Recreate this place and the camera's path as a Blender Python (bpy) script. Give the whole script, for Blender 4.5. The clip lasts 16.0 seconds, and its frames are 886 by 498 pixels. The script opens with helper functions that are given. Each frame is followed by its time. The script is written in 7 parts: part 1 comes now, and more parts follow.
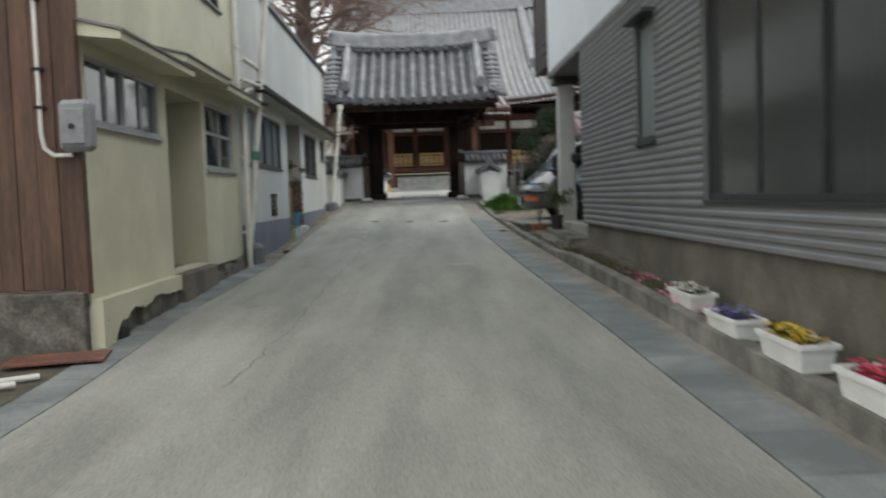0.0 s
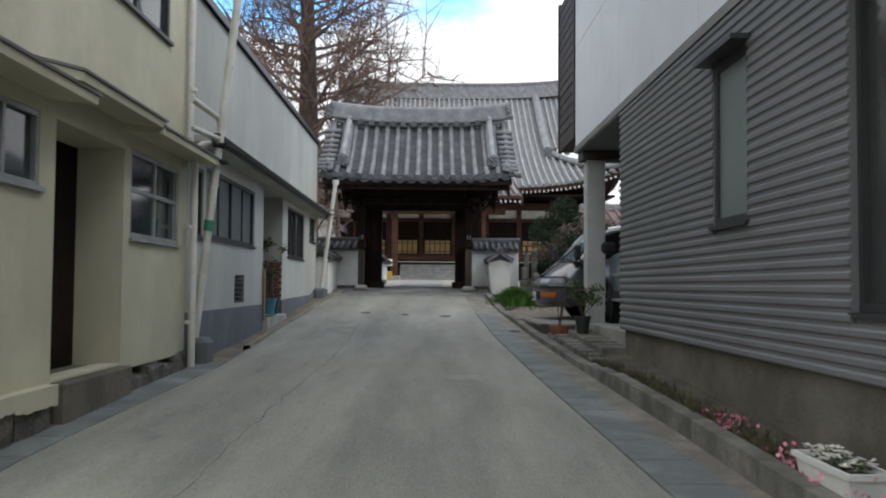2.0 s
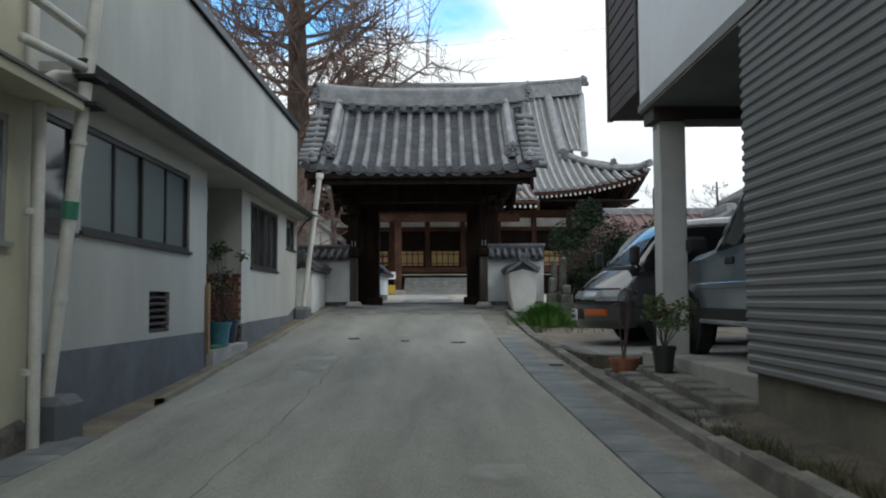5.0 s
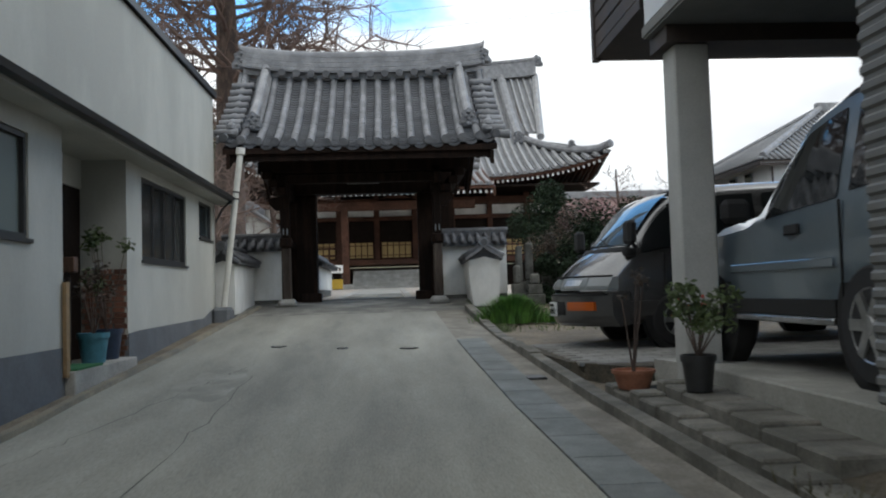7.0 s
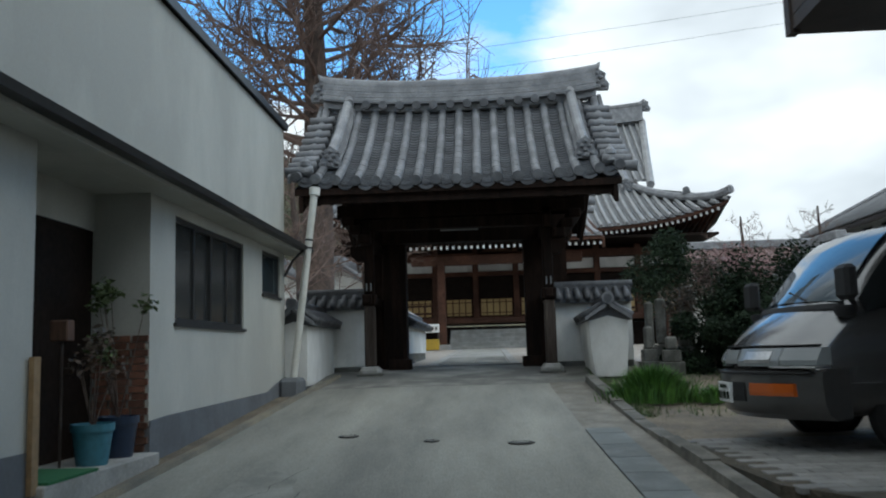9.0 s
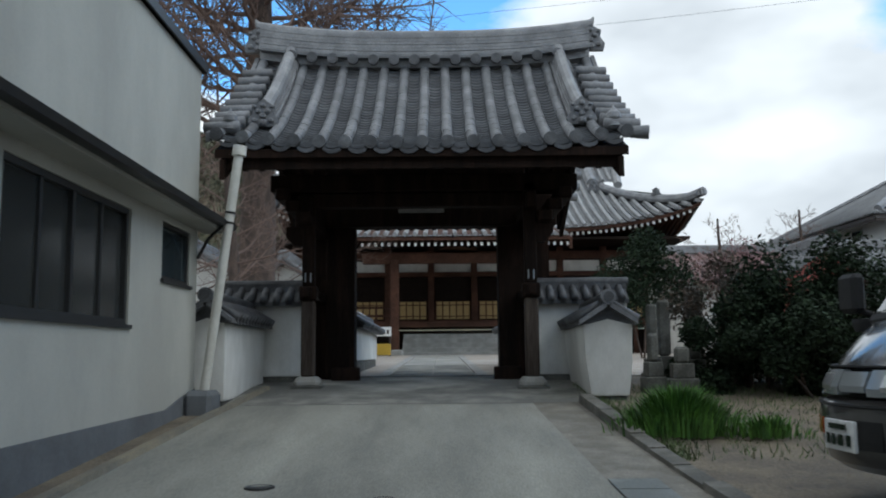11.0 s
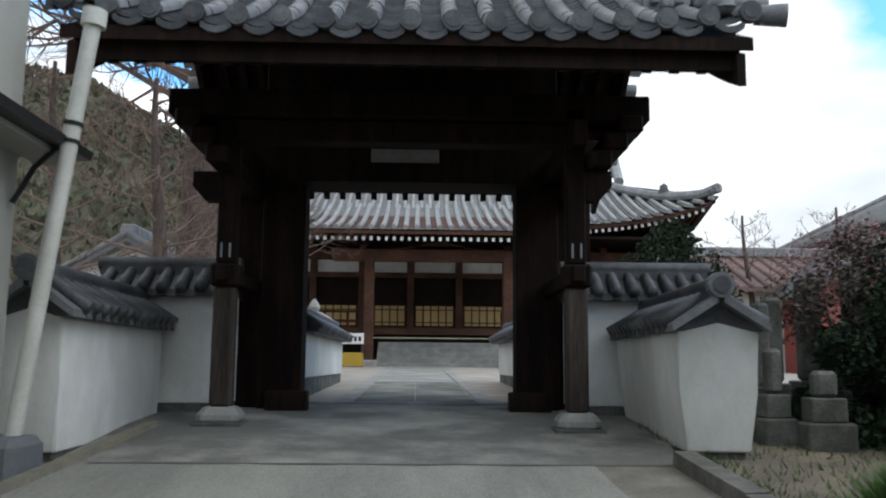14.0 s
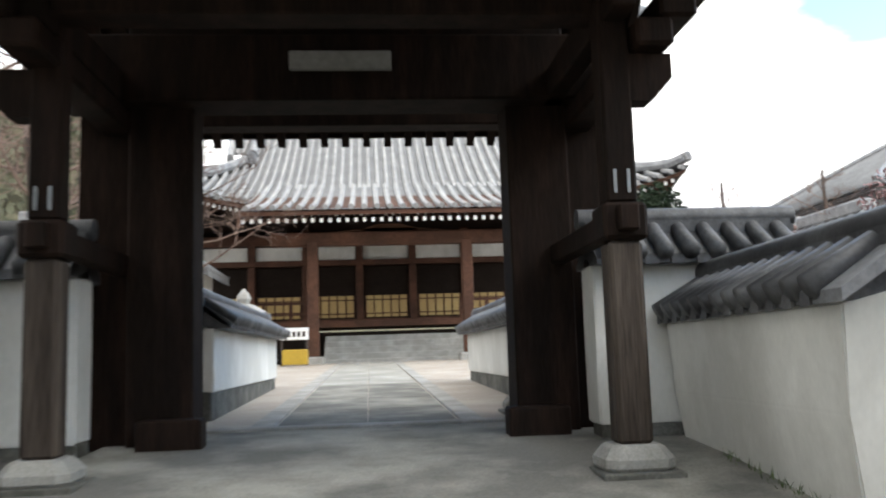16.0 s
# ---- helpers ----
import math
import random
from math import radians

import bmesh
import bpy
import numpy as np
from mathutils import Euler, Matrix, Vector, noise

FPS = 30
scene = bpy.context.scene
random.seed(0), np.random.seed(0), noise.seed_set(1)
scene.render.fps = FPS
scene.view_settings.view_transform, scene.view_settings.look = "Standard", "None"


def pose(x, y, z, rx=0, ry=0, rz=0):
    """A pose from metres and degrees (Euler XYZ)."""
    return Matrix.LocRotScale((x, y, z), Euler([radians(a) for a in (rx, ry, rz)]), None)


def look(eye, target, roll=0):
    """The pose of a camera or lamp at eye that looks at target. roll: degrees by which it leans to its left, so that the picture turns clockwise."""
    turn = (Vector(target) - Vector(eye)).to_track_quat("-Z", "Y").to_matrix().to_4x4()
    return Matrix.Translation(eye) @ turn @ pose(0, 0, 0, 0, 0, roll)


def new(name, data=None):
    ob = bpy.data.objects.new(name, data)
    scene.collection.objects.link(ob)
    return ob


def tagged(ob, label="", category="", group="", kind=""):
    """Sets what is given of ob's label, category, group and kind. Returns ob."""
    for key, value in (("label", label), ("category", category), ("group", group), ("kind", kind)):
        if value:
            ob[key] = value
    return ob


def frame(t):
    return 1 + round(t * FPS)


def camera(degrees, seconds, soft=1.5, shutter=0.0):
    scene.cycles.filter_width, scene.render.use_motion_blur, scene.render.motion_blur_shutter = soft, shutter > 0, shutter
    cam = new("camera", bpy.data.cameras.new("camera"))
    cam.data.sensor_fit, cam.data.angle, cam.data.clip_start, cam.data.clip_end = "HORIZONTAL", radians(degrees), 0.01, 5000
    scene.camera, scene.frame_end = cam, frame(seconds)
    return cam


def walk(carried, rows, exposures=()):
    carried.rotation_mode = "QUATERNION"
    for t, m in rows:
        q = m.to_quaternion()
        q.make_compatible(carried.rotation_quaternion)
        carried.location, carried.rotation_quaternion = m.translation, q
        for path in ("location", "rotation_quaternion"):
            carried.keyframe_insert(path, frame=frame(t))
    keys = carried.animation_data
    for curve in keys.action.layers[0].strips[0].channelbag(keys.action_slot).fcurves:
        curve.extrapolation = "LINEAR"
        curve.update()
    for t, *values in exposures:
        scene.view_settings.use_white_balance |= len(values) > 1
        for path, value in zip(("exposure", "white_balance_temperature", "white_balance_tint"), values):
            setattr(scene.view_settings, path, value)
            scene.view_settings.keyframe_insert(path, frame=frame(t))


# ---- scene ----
cam = camera(54.4, 16.0, soft=2.0, shutter=0.5)
METRES, EYE, TILT, LEAN, TURN = 21.8, 1.35, 0.0, 0.0, -1.1
ROWS = [
    (0.0, 0.0, 0.0, 0.0, -0.13, -3.53, 2.06),
    (0.5, 0.0021, 0.0334, 0.0001, 4.24, -0.99, -1.21),
    (1.0, 0.0016, 0.0666, 0.0016, 2.48, 2.49, -1.77),
    (1.5, 0.0033, 0.0989, 0.0019, -2.02, 1.04, 1.32),
    (2.0, 0.0034, 0.129, 0.0004, 0.26, 2.45, -0.44),
    (2.5, 0.0045, 0.1616, 0.0019, -2.74, 2.07, 2.95),
    (3.0, 0.0055, 0.1939, 0.0028, 0.92, 1.21, 0.23),
    (5.5, -0.0006, 0.3468, 0.0021, 0.66, 3.64, 0.31),
    (6.0, 0.0004, 0.3776, 0.0026, -1.75, 2.1, -0.15),
    (6.5, 0.0013, 0.4062, 0.0015, -1.68, 2.33, 0.05),
    (7.0, 0.0037, 0.4377, 0.0033, -2.24, 2.85, 1.79),
    (7.5, 0.0061, 0.4682, 0.0045, 2.42, 2.98, -0.91),
    (8.0, 0.0052, 0.498, 0.0063, 1.1, 4.11, 1.74),
    (8.5, 0.0038, 0.5291, 0.0075, 6.32, 5.49, -1.06),
    (9.0, -0.0013, 0.5598, 0.0103, 4.3, 6.82, 1.67),
    (9.5, -0.0039, 0.5902, 0.0097, 5.91, 7.6, 0.54),
    (10.0, -0.0072, 0.6193, 0.0111, 2.87, 6.82, -1.13),
    (12.5, -0.0199, 0.7773, 0.0138, -0.73, 7.76, 2.01),
    (13.0, -0.021, 0.807, 0.0153, 0.16, 8.09, -2.67),
    (13.5, -0.0229, 0.8381, 0.0167, -0.08, 8.41, -0.55),
    (14.0, -0.0234, 0.869, 0.0174, -0.63, 7.64, -0.51),
    (14.5, -0.0247, 0.9005, 0.018, -0.14, 7.33, 0.25),
    (15.0, -0.0257, 0.9334, 0.019, -0.89, 5.97, 1.34),
    (15.5, -0.0254, 0.9646, 0.0199, -0.89, 7.16, 0.23),
    (16.0, -0.0255, 0.9958, 0.0216, -3.75, 6.95, 1.85),
]
EXPOSURES = [(0.0, 0.58, 6400, 8), (0.5, 1.22, 6350, 8), (1.0, 0.45, 6300, 9), (1.5, 0.25, 6250, 9), (2.0, 0.27, 6200, 10), (3.0, 0.27, 6300, 9), (5.5, -0.02, 6050, 6), (7.0, 0.07, 6150, 8), (8.0, 0.0, 5950, 5), (8.5, -0.04, 5800, 3), (9.0, -0.18, 5800, 3), (9.5, -0.65, 5500, -1), (10.0, -0.3, 5700, 1), (12.5, -0.25, 5850, 7), (13.5, -0.28, 5850, 7), (14.0, 0.05, 5950, 7), (14.5, 1.06, 6300, 9), (15.0, 1.08, 6400, 10), (15.5, 1.05, 6450, 10), (16.0, 1.12, 6500, 9)]
walk(cam, [(t, pose(0, 0, EYE, TILT, LEAN, TURN) @ pose(METRES * x, METRES * y, METRES * z, 90 + pitch, roll, yaw)) for t, x, y, z, yaw, pitch, roll in ROWS], EXPOSURES)

# ---- light ----
SUN_EL, SUN_AZ = 42.0, 118.0          # degrees; azimuth clockwise from +y
world = bpy.data.worlds.new("sky")
scene.world = world
world.use_nodes = True
wn, wl = world.node_tree.nodes, world.node_tree.links
wn.clear()
w_out = wn.new("ShaderNodeOutputWorld")
w_bg = wn.new("ShaderNodeBackground")
w_sky = wn.new("ShaderNodeTexSky")
w_sky.sky_type = "NISHITA"
w_sky.sun_disc = False
w_sky.sun_elevation, w_sky.sun_rotation = radians(SUN_EL), radians(SUN_AZ)
w_sky.air_density, w_sky.dust_density, w_sky.ozone_density = 1.0, 0.6, 2.0
w_tc = wn.new("ShaderNodeTexCoord")
w_map = wn.new("ShaderNodeMapping")
w_map.inputs["Scale"].default_value = (1.0, 1.0, 2.1)
w_map.inputs["Location"].default_value = (0.35, 0.1, 0.62)
w_n = wn.new("ShaderNodeTexNoise")
w_n.inputs["Scale"].default_value, w_n.inputs["Detail"].default_value, w_n.inputs["Roughness"].default_value = 2.2, 7.0, 0.52
w_r = wn.new("ShaderNodeValToRGB")
w_r.color_ramp.elements[0].position, w_r.color_ramp.elements[1].position = 0.485, 0.535
w_n2 = wn.new("ShaderNodeTexNoise")
w_n2.inputs["Scale"].default_value, w_n2.inputs["Detail"].default_value = 3.2, 4.0
w_r2 = wn.new("ShaderNodeValToRGB")
w_r2.color_ramp.elements[0].position, w_r2.color_ramp.elements[1].position = 0.30, 0.62
w_r2.color_ramp.elements[0].color, w_r2.color_ramp.elements[1].color = (7.0, 7.1, 7.2, 1), (13.2, 13.0, 12.6, 1)
w_gain = wn.new("ShaderNodeMixRGB")
w_gain.blend_type = "MULTIPLY"
w_gain.inputs[0].default_value, w_gain.inputs[2].default_value = 1.0, (2.0, 3.0, 3.3, 1)
w_mix = wn.new("ShaderNodeMixRGB")
w_sep = wn.new("ShaderNodeSeparateXYZ")
w_el = wn.new("ShaderNodeValToRGB")
for pos, v in ((0.12, 0.66), (0.262, 0.60), (0.305, 0.40), (0.50, 0.38), (0.70, 0.60)):
    e = w_el.color_ramp.elements.new(pos)
    e.color = (v, v, v, 1)
w_el.color_ramp.elements[0].color = (0.68, 0.68, 0.68, 1)
w_el.color_ramp.elements[-1].color = (0.62, 0.62, 0.62, 1)
w_add = wn.new("ShaderNodeMath")
wl.new(w_tc.outputs["Generated"], w_sep.inputs[0])
wl.new(w_sep.outputs["Z"], w_el.inputs[0])
wl.new(w_el.outputs[0], w_add.inputs[1])
wl.new(w_tc.outputs["Generated"], w_map.inputs["Vector"])
wl.new(w_map.outputs[0], w_n.inputs["Vector"])
wl.new(w_map.outputs[0], w_n2.inputs["Vector"])
# The tall bank of cloud that stands over the hall's far corner
w_bank = wn.new("ShaderNodeValToRGB")
w_bank.color_ramp.elements[0].position, w_bank.color_ramp.elements[1].position = 0.325, 0.75
for pos, v in ((0.40, 0.0), (0.52, 0.0), (0.565, 0.15), (0.675, 0.15)):
    e = w_bank.color_ramp.elements.new(pos)
    e.color = (v, v, v, 1)
w_bank.color_ramp.elements[0].color = (0.15, 0.15, 0.15, 1)
w_bank.color_ramp.elements[-1].color = (0, 0, 0, 1)
w_side = wn.new("ShaderNodeMapRange")
w_side.inputs["From Min"].default_value = -1.0
# unseen cloud cover added behind the start of the lane, for whiter light
w_back = wn.new("ShaderNodeMapRange")
for k, v in (("From Min", 0.1), ("From Max", 0.6), ("To Min", 0.17), ("To Max", 0.0)):
    w_back.inputs[k].default_value = v
w_cover = wn.new("ShaderNodeMath")
w_top = wn.new("ShaderNodeMapRange")
for k, v in (("From Min", 0.42), ("From Max", 0.6), ("To Min", 1.0), ("To Max", 0.0)):
    w_top.inputs[k].default_value = v
w_bankz = wn.new("ShaderNodeMath")
w_bankz.operation = "MULTIPLY"
w_sum = wn.new("ShaderNodeMath")
wl.new(w_sep.outputs["X"], w_side.inputs["Value"])
wl.new(w_side.outputs[0], w_bank.inputs[0])
wl.new(w_sep.outputs["Y"], w_back.inputs["Value"])
wl.new(w_sep.outputs["Z"], w_top.inputs["Value"])
wl.new(w_bank.outputs[0], w_bankz.inputs[0])
wl.new(w_top.outputs[0], w_bankz.inputs[1])
wl.new(w_n.outputs["Fac"], w_sum.inputs[0])
wl.new(w_bankz.outputs[0], w_cover.inputs[0])
wl.new(w_back.outputs[0], w_cover.inputs[1])
wl.new(w_cover.outputs[0], w_sum.inputs[1])
wl.new(w_sum.outputs[0], w_add.inputs[0])
w_half = wn.new("ShaderNodeMath")
w_half.operation = "MULTIPLY"
w_half.inputs[1].default_value = 0.5
wl.new(w_add.outputs[0], w_half.inputs[0])
wl.new(w_half.outputs[0], w_r.inputs[0])
wl.new(w_n2.outputs["Fac"], w_r2.inputs[0])
wl.new(w_r.outputs[0], w_mix.inputs[0])
wl.new(w_sky.outputs[0], w_gain.inputs[1])
wl.new(w_gain.outputs[0], w_mix.inputs[1])
wl.new(w_r2.outputs[0], w_mix.inputs[2])
wl.new(w_mix.outputs[0], w_bg.inputs["Color"])
w_bg.inputs["Strength"].default_value = 0.11
wl.new(w_bg.outputs[0], w_out.inputs["Surface"])

sun = new("sun", bpy.data.lights.new("sun", "SUN"))
sun.data.energy, sun.data.angle, sun.data.color = 1.0, radians(38), (1.0, 0.975, 0.94)
az, el = radians(SUN_AZ), radians(SUN_EL)
sun_dir = Vector((math.sin(az) * math.cos(el), math.cos(az) * math.cos(el), math.sin(el)))
sun.matrix_world = look(sun_dir * 60, (0, 0, 0))


# ---- materials ----
def mat(name, c, rough=0.75, c2=None, var=0.18, s1=0.9, s2=22.0, bump=0.25, bdist=0.006, metal=0.0, stretch=(1, 1, 1), lo=0.42, hi=0.66, rnd=0.0, local=False, coat=0.0, spec=0.5):
    """A surface with broad stains (c to c2), fine grain and fine relief, at real size."""
    m = bpy.data.materials.new(name)
    m.use_nodes = True
    n, l = m.node_tree.nodes, m.node_tree.links
    b = n["Principled BSDF"]
    b.inputs["Roughness"].default_value, b.inputs["Metallic"].default_value = rough, metal
    b.inputs["Coat Weight"].default_value = coat
    b.inputs["Specular IOR Level"].default_value = spec
    if local:
        src = n.new("ShaderNodeTexCoord").outputs["Object"]
    else:
        src = n.new("ShaderNodeNewGeometry").outputs["Position"]
    mp = n.new("ShaderNodeMapping")
    mp.inputs["Scale"].default_value = stretch
    l.new(src, mp.inputs["Vector"])
    n1, n2 = n.new("ShaderNodeTexNoise"), n.new("ShaderNodeTexNoise")
    n1.inputs["Scale"].default_value, n1.inputs["Detail"].default_value, n1.inputs["Roughness"].default_value = s1, 6.0, 0.62
    n2.inputs["Scale"].default_value, n2.inputs["Detail"].default_value = s2, 5.0
    l.new(mp.outputs[0], n1.inputs["Vector"])
    l.new(mp.outputs[0], n2.inputs["Vector"])
    ramp = n.new("ShaderNodeValToRGB")
    ramp.color_ramp.elements[0].position, ramp.color_ramp.elements[1].position = lo, hi
    c2 = c2 or tuple(v * 0.72 for v in c)
    ramp.color_ramp.elements[0].color, ramp.color_ramp.elements[1].color = (*c2, 1), (*c, 1)
    l.new(n1.outputs["Fac"], ramp.inputs[0])
    mr = n.new("ShaderNodeMapRange")
    mr.inputs["From Min"].default_value, mr.inputs["From Max"].default_value = 0.25, 0.75
    mr.inputs["To Min"].default_value, mr.inputs["To Max"].default_value = 1 - var, 1 + var
    l.new(n2.outputs["Fac"], mr.inputs["Value"])
    mul = n.new("ShaderNodeMixRGB")
    mul.blend_type, mul.inputs[0].default_value = "MULTIPLY", 1.0
    l.new(ramp.outputs[0], mul.inputs[1])
    l.new(mr.outputs[0], mul.inputs[2])
    last = mul.outputs[0]
    if rnd:
        oi = n.new("ShaderNodeObjectInfo")
        r2 = n.new("ShaderNodeMapRange")
        r2.inputs["To Min"].default_value, r2.inputs["To Max"].default_value = 1 - rnd, 1 + rnd
        l.new(oi.outputs["Random"], r2.inputs["Value"])
        m2 = n.new("ShaderNodeMixRGB")
        m2.blend_type, m2.inputs[0].default_value = "MULTIPLY", 1.0
        l.new(last, m2.inputs[1])
        l.new(r2.outputs[0], m2.inputs[2])
        last = m2.outputs[0]
    l.new(last, b.inputs["Base Color"])
    if bump:
        bp = n.new("ShaderNodeBump")
        bp.inputs["Strength"].default_value, bp.inputs["Distance"].default_value = bump, bdist
        l.new(n2.outputs["Fac"], bp.inputs["Height"])
        l.new(bp.outputs[0], b.inputs["Normal"])
    return m


def island(m, amount=0.3):
    """Let the joined pieces of one mesh differ a little."""
    n, l = m.node_tree.nodes, m.node_tree.links
    b = n["Principled BSDF"]
    old = b.inputs["Base Color"].links[0].from_socket
    g = n.new("ShaderNodeNewGeometry")
    r = n.new("ShaderNodeMapRange")
    r.inputs["To Min"].default_value, r.inputs["To Max"].default_value = 1 - amount, 1 + amount
    mx = n.new("ShaderNodeMixRGB")
    mx.blend_type, mx.inputs[0].default_value = "MULTIPLY", 1.0
    l.new(g.outputs["Random Per Island"], r.inputs["Value"])
    l.new(old, mx.inputs[1])
    l.new(r.outputs[0], mx.inputs[2])
    l.new(mx.outputs[0], b.inputs["Base Color"])
    return m


def glass_mat(name, tint=(0.03, 0.04, 0.045), rough=0.06):
    m = bpy.data.materials.new(name)
    m.use_nodes = True
    b = m.node_tree.nodes["Principled BSDF"]
    b.inputs["Base Color"].default_value = (*tint, 1)
    b.inputs["Roughness"].default_value = rough
    b.inputs["Specular IOR Level"].default_value = 0.45
    return m


M_conc = mat("lane concrete", (0.285, 0.279, 0.24), 0.9, (0.175, 0.172, 0.15), 0.2, 0.85, 55, 0.35, 0.005, stretch=(1.6, 0.3, 1), lo=0.36, hi=0.66)
M_conc2 = mat("pale concrete", (0.36, 0.35, 0.32), 0.9, (0.24, 0.235, 0.21), 0.18, 1.6, 50, 0.3, 0.005)
M_apron = mat("apron concrete", (0.30, 0.29, 0.255), 0.9, (0.125, 0.122, 0.108), 0.22, 1.3, 60, 0.35, 0.005)
M_slab = mat("gutter slab", (0.2, 0.212, 0.205), 0.85, (0.125, 0.135, 0.13), 0.2, 2.2, 80, 0.3, 0.003, rnd=0.12)
M_kerb = mat("kerb concrete", (0.19, 0.18, 0.155), 0.92, (0.09, 0.086, 0.072), 0.25, 2.5, 55, 0.45, 0.006, rnd=0.15)
M_found = mat("foundation concrete", (0.165, 0.148, 0.115), 0.92, (0.09, 0.08, 0.062), 0.2, 1.2, 45, 0.35, 0.005)
M_rubble = mat("old rubble", (0.17, 0.155, 0.13), 0.95, (0.07, 0.065, 0.055), 0.35, 4.0, 30, 0.8, 0.02)
M_dirt = mat("dry soil", (0.2, 0.165, 0.115), 0.95, (0.12, 0.1, 0.075), 0.35, 2.0, 40, 0.7, 0.02)
M_bed = mat("damp bed soil", (0.10, 0.082, 0.058), 0.95, (0.05, 0.045, 0.032), 0.35, 3.0, 40, 0.8, 0.02)
M_gravel = mat("court gravel", (0.42, 0.38, 0.33), 0.95, (0.33, 0.29, 0.25), 0.22, 1.2, 90, 0.5, 0.01)
M_paver = mat("interlocking paver", (0.25, 0.245, 0.23), 0.9, (0.17, 0.165, 0.155), 0.2, 1.4, 60, 0.35, 0.004, rnd=0.18)
M_cream = mat("cream stucco", (0.56, 0.535, 0.395), 0.92, (0.44, 0.42, 0.31), 0.06, 0.8, 90, 0.35, 0.004)
M_white = mat("off-white stucco", (0.44, 0.438, 0.395), 0.92, (0.35, 0.348, 0.312), 0.05, 0.7, 90, 0.35, 0.004, stretch=(1, 1, 0.5))
M_plaster = mat("white lime plaster", (0.74, 0.735, 0.70), 0.85, (0.56, 0.555, 0.52), 0.04, 1.3, 40, 0.12, 0.003, stretch=(1, 1, 0.6))
M_greyband = mat("grey painted base", (0.135, 0.145, 0.155), 0.85, (0.1, 0.105, 0.11), 0.12, 1.5, 40, 0.3, 0.004)
M_siding = mat("grey metal siding", (0.148, 0.148, 0.143), 0.55, (0.125, 0.125, 0.122), 0.05, 0.8, 30, 0.05, 0.001, rnd=0.04)
M_panel = mat("pale wall panel", (0.62, 0.645, 0.66), 0.6, (0.56, 0.58, 0.6), 0.04, 0.8, 40, 0.1, 0.001)
M_soffit = mat("grey soffit", (0.2, 0.2, 0.19), 0.85, None, 0.08, 1.0, 40, 0.15, 0.002)
M_pillar = mat("painted pillar", (0.42, 0.42, 0.40), 0.8, (0.35, 0.35, 0.33), 0.08, 1.5, 60, 0.25, 0.003)
M_brown = mat("dark brown trim", (0.05, 0.035, 0.028), 0.6, (0.03, 0.022, 0.018), 0.2, 3, 40, 0.2, 0.002)
M_wood = mat("weathered brown boards", (0.115, 0.062, 0.038), 0.75, (0.065, 0.035, 0.022), 0.3, 1.6, 18, 0.4, 0.004, stretch=(6, 6, 0.5), rnd=0.18)
M_gate = mat("old dark gate timber", (0.026, 0.015, 0.011), 0.75, (0.012, 0.008, 0.006), 0.35, 1.3, 14, 0.45, 0.005, stretch=(5, 5, 0.6), spec=0.08)
M_gpost = mat("weathered gate post", (0.085, 0.068, 0.055), 0.8, (0.035, 0.027, 0.022), 0.35, 1.1, 14, 0.5, 0.006, stretch=(7, 7, 0.5), spec=0.15)
# Dark timber whose colour already holds the shade of eaves and recesses
M_dark = mat("dark timber with shade in colour", (0.02, 0.014, 0.011), 0.75, None, 0.3, 2, 20, 0.3, 0.004, spec=0.08)
M_hallwood = mat("red-brown hall timber", (0.105, 0.05, 0.032), 0.75, (0.06, 0.03, 0.02), 0.25, 1.2, 16, 0.3, 0.004, spec=0.2)
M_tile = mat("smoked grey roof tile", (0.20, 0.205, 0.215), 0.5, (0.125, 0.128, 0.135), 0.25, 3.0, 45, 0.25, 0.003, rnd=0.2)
# Darker copy of the roof tile: shade between the rolls is in its colour
M_pan = island(mat("smoked pan tile darkened for shade", (0.085, 0.088, 0.095), 0.55, (0.05, 0.052, 0.057), 0.25, 3.0, 45, 0.25, 0.003), 0.3)
M_coping = mat("dark coping tile", (0.115, 0.117, 0.122), 0.55, (0.045, 0.046, 0.05), 0.3, 3.0, 45, 0.3, 0.003, rnd=0.3)
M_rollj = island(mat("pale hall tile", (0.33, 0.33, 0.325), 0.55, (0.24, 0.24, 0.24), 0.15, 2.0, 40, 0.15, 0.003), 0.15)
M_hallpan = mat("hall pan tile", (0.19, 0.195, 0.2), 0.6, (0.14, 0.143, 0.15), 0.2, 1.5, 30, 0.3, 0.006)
M_ridge = mat("ridge tile", (0.27, 0.275, 0.28), 0.55, (0.17, 0.172, 0.18), 0.22, 3.5, 45, 0.3, 0.003)
M_redtile = mat("red-brown tiles", (0.2, 0.12, 0.105), 0.7, (0.14, 0.09, 0.085), 0.25, 1.0, 18, 0.2, 0.01)
M_redroof = mat("red metal roof", (0.32, 0.07, 0.055), 0.6, (0.24, 0.06, 0.05), 0.1, 1.0, 18, 0.1, 0.005)
M_stone = mat("granite", (0.36, 0.35, 0.33), 0.85, (0.25, 0.245, 0.225), 0.2, 2.5, 70, 0.4, 0.004)
M_gstone = mat("lichened grave stone", (0.15, 0.147, 0.132), 0.9, (0.065, 0.065, 0.055), 0.3, 3.5, 50, 0.6, 0.008)
M_pvc = mat("grey-white plastic pipe", (0.62, 0.61, 0.56), 0.5, (0.5, 0.49, 0.44), 0.06, 2.5, 40, 0.05, 0.001)
M_tealtape = mat("green plastic sleeve", (0.05, 0.22, 0.14), 0.5)
M_alu = mat("aluminium frame", (0.36, 0.37, 0.37), 0.45, None, 0.06, 3, 30, 0.05, 0.001, metal=0.5)
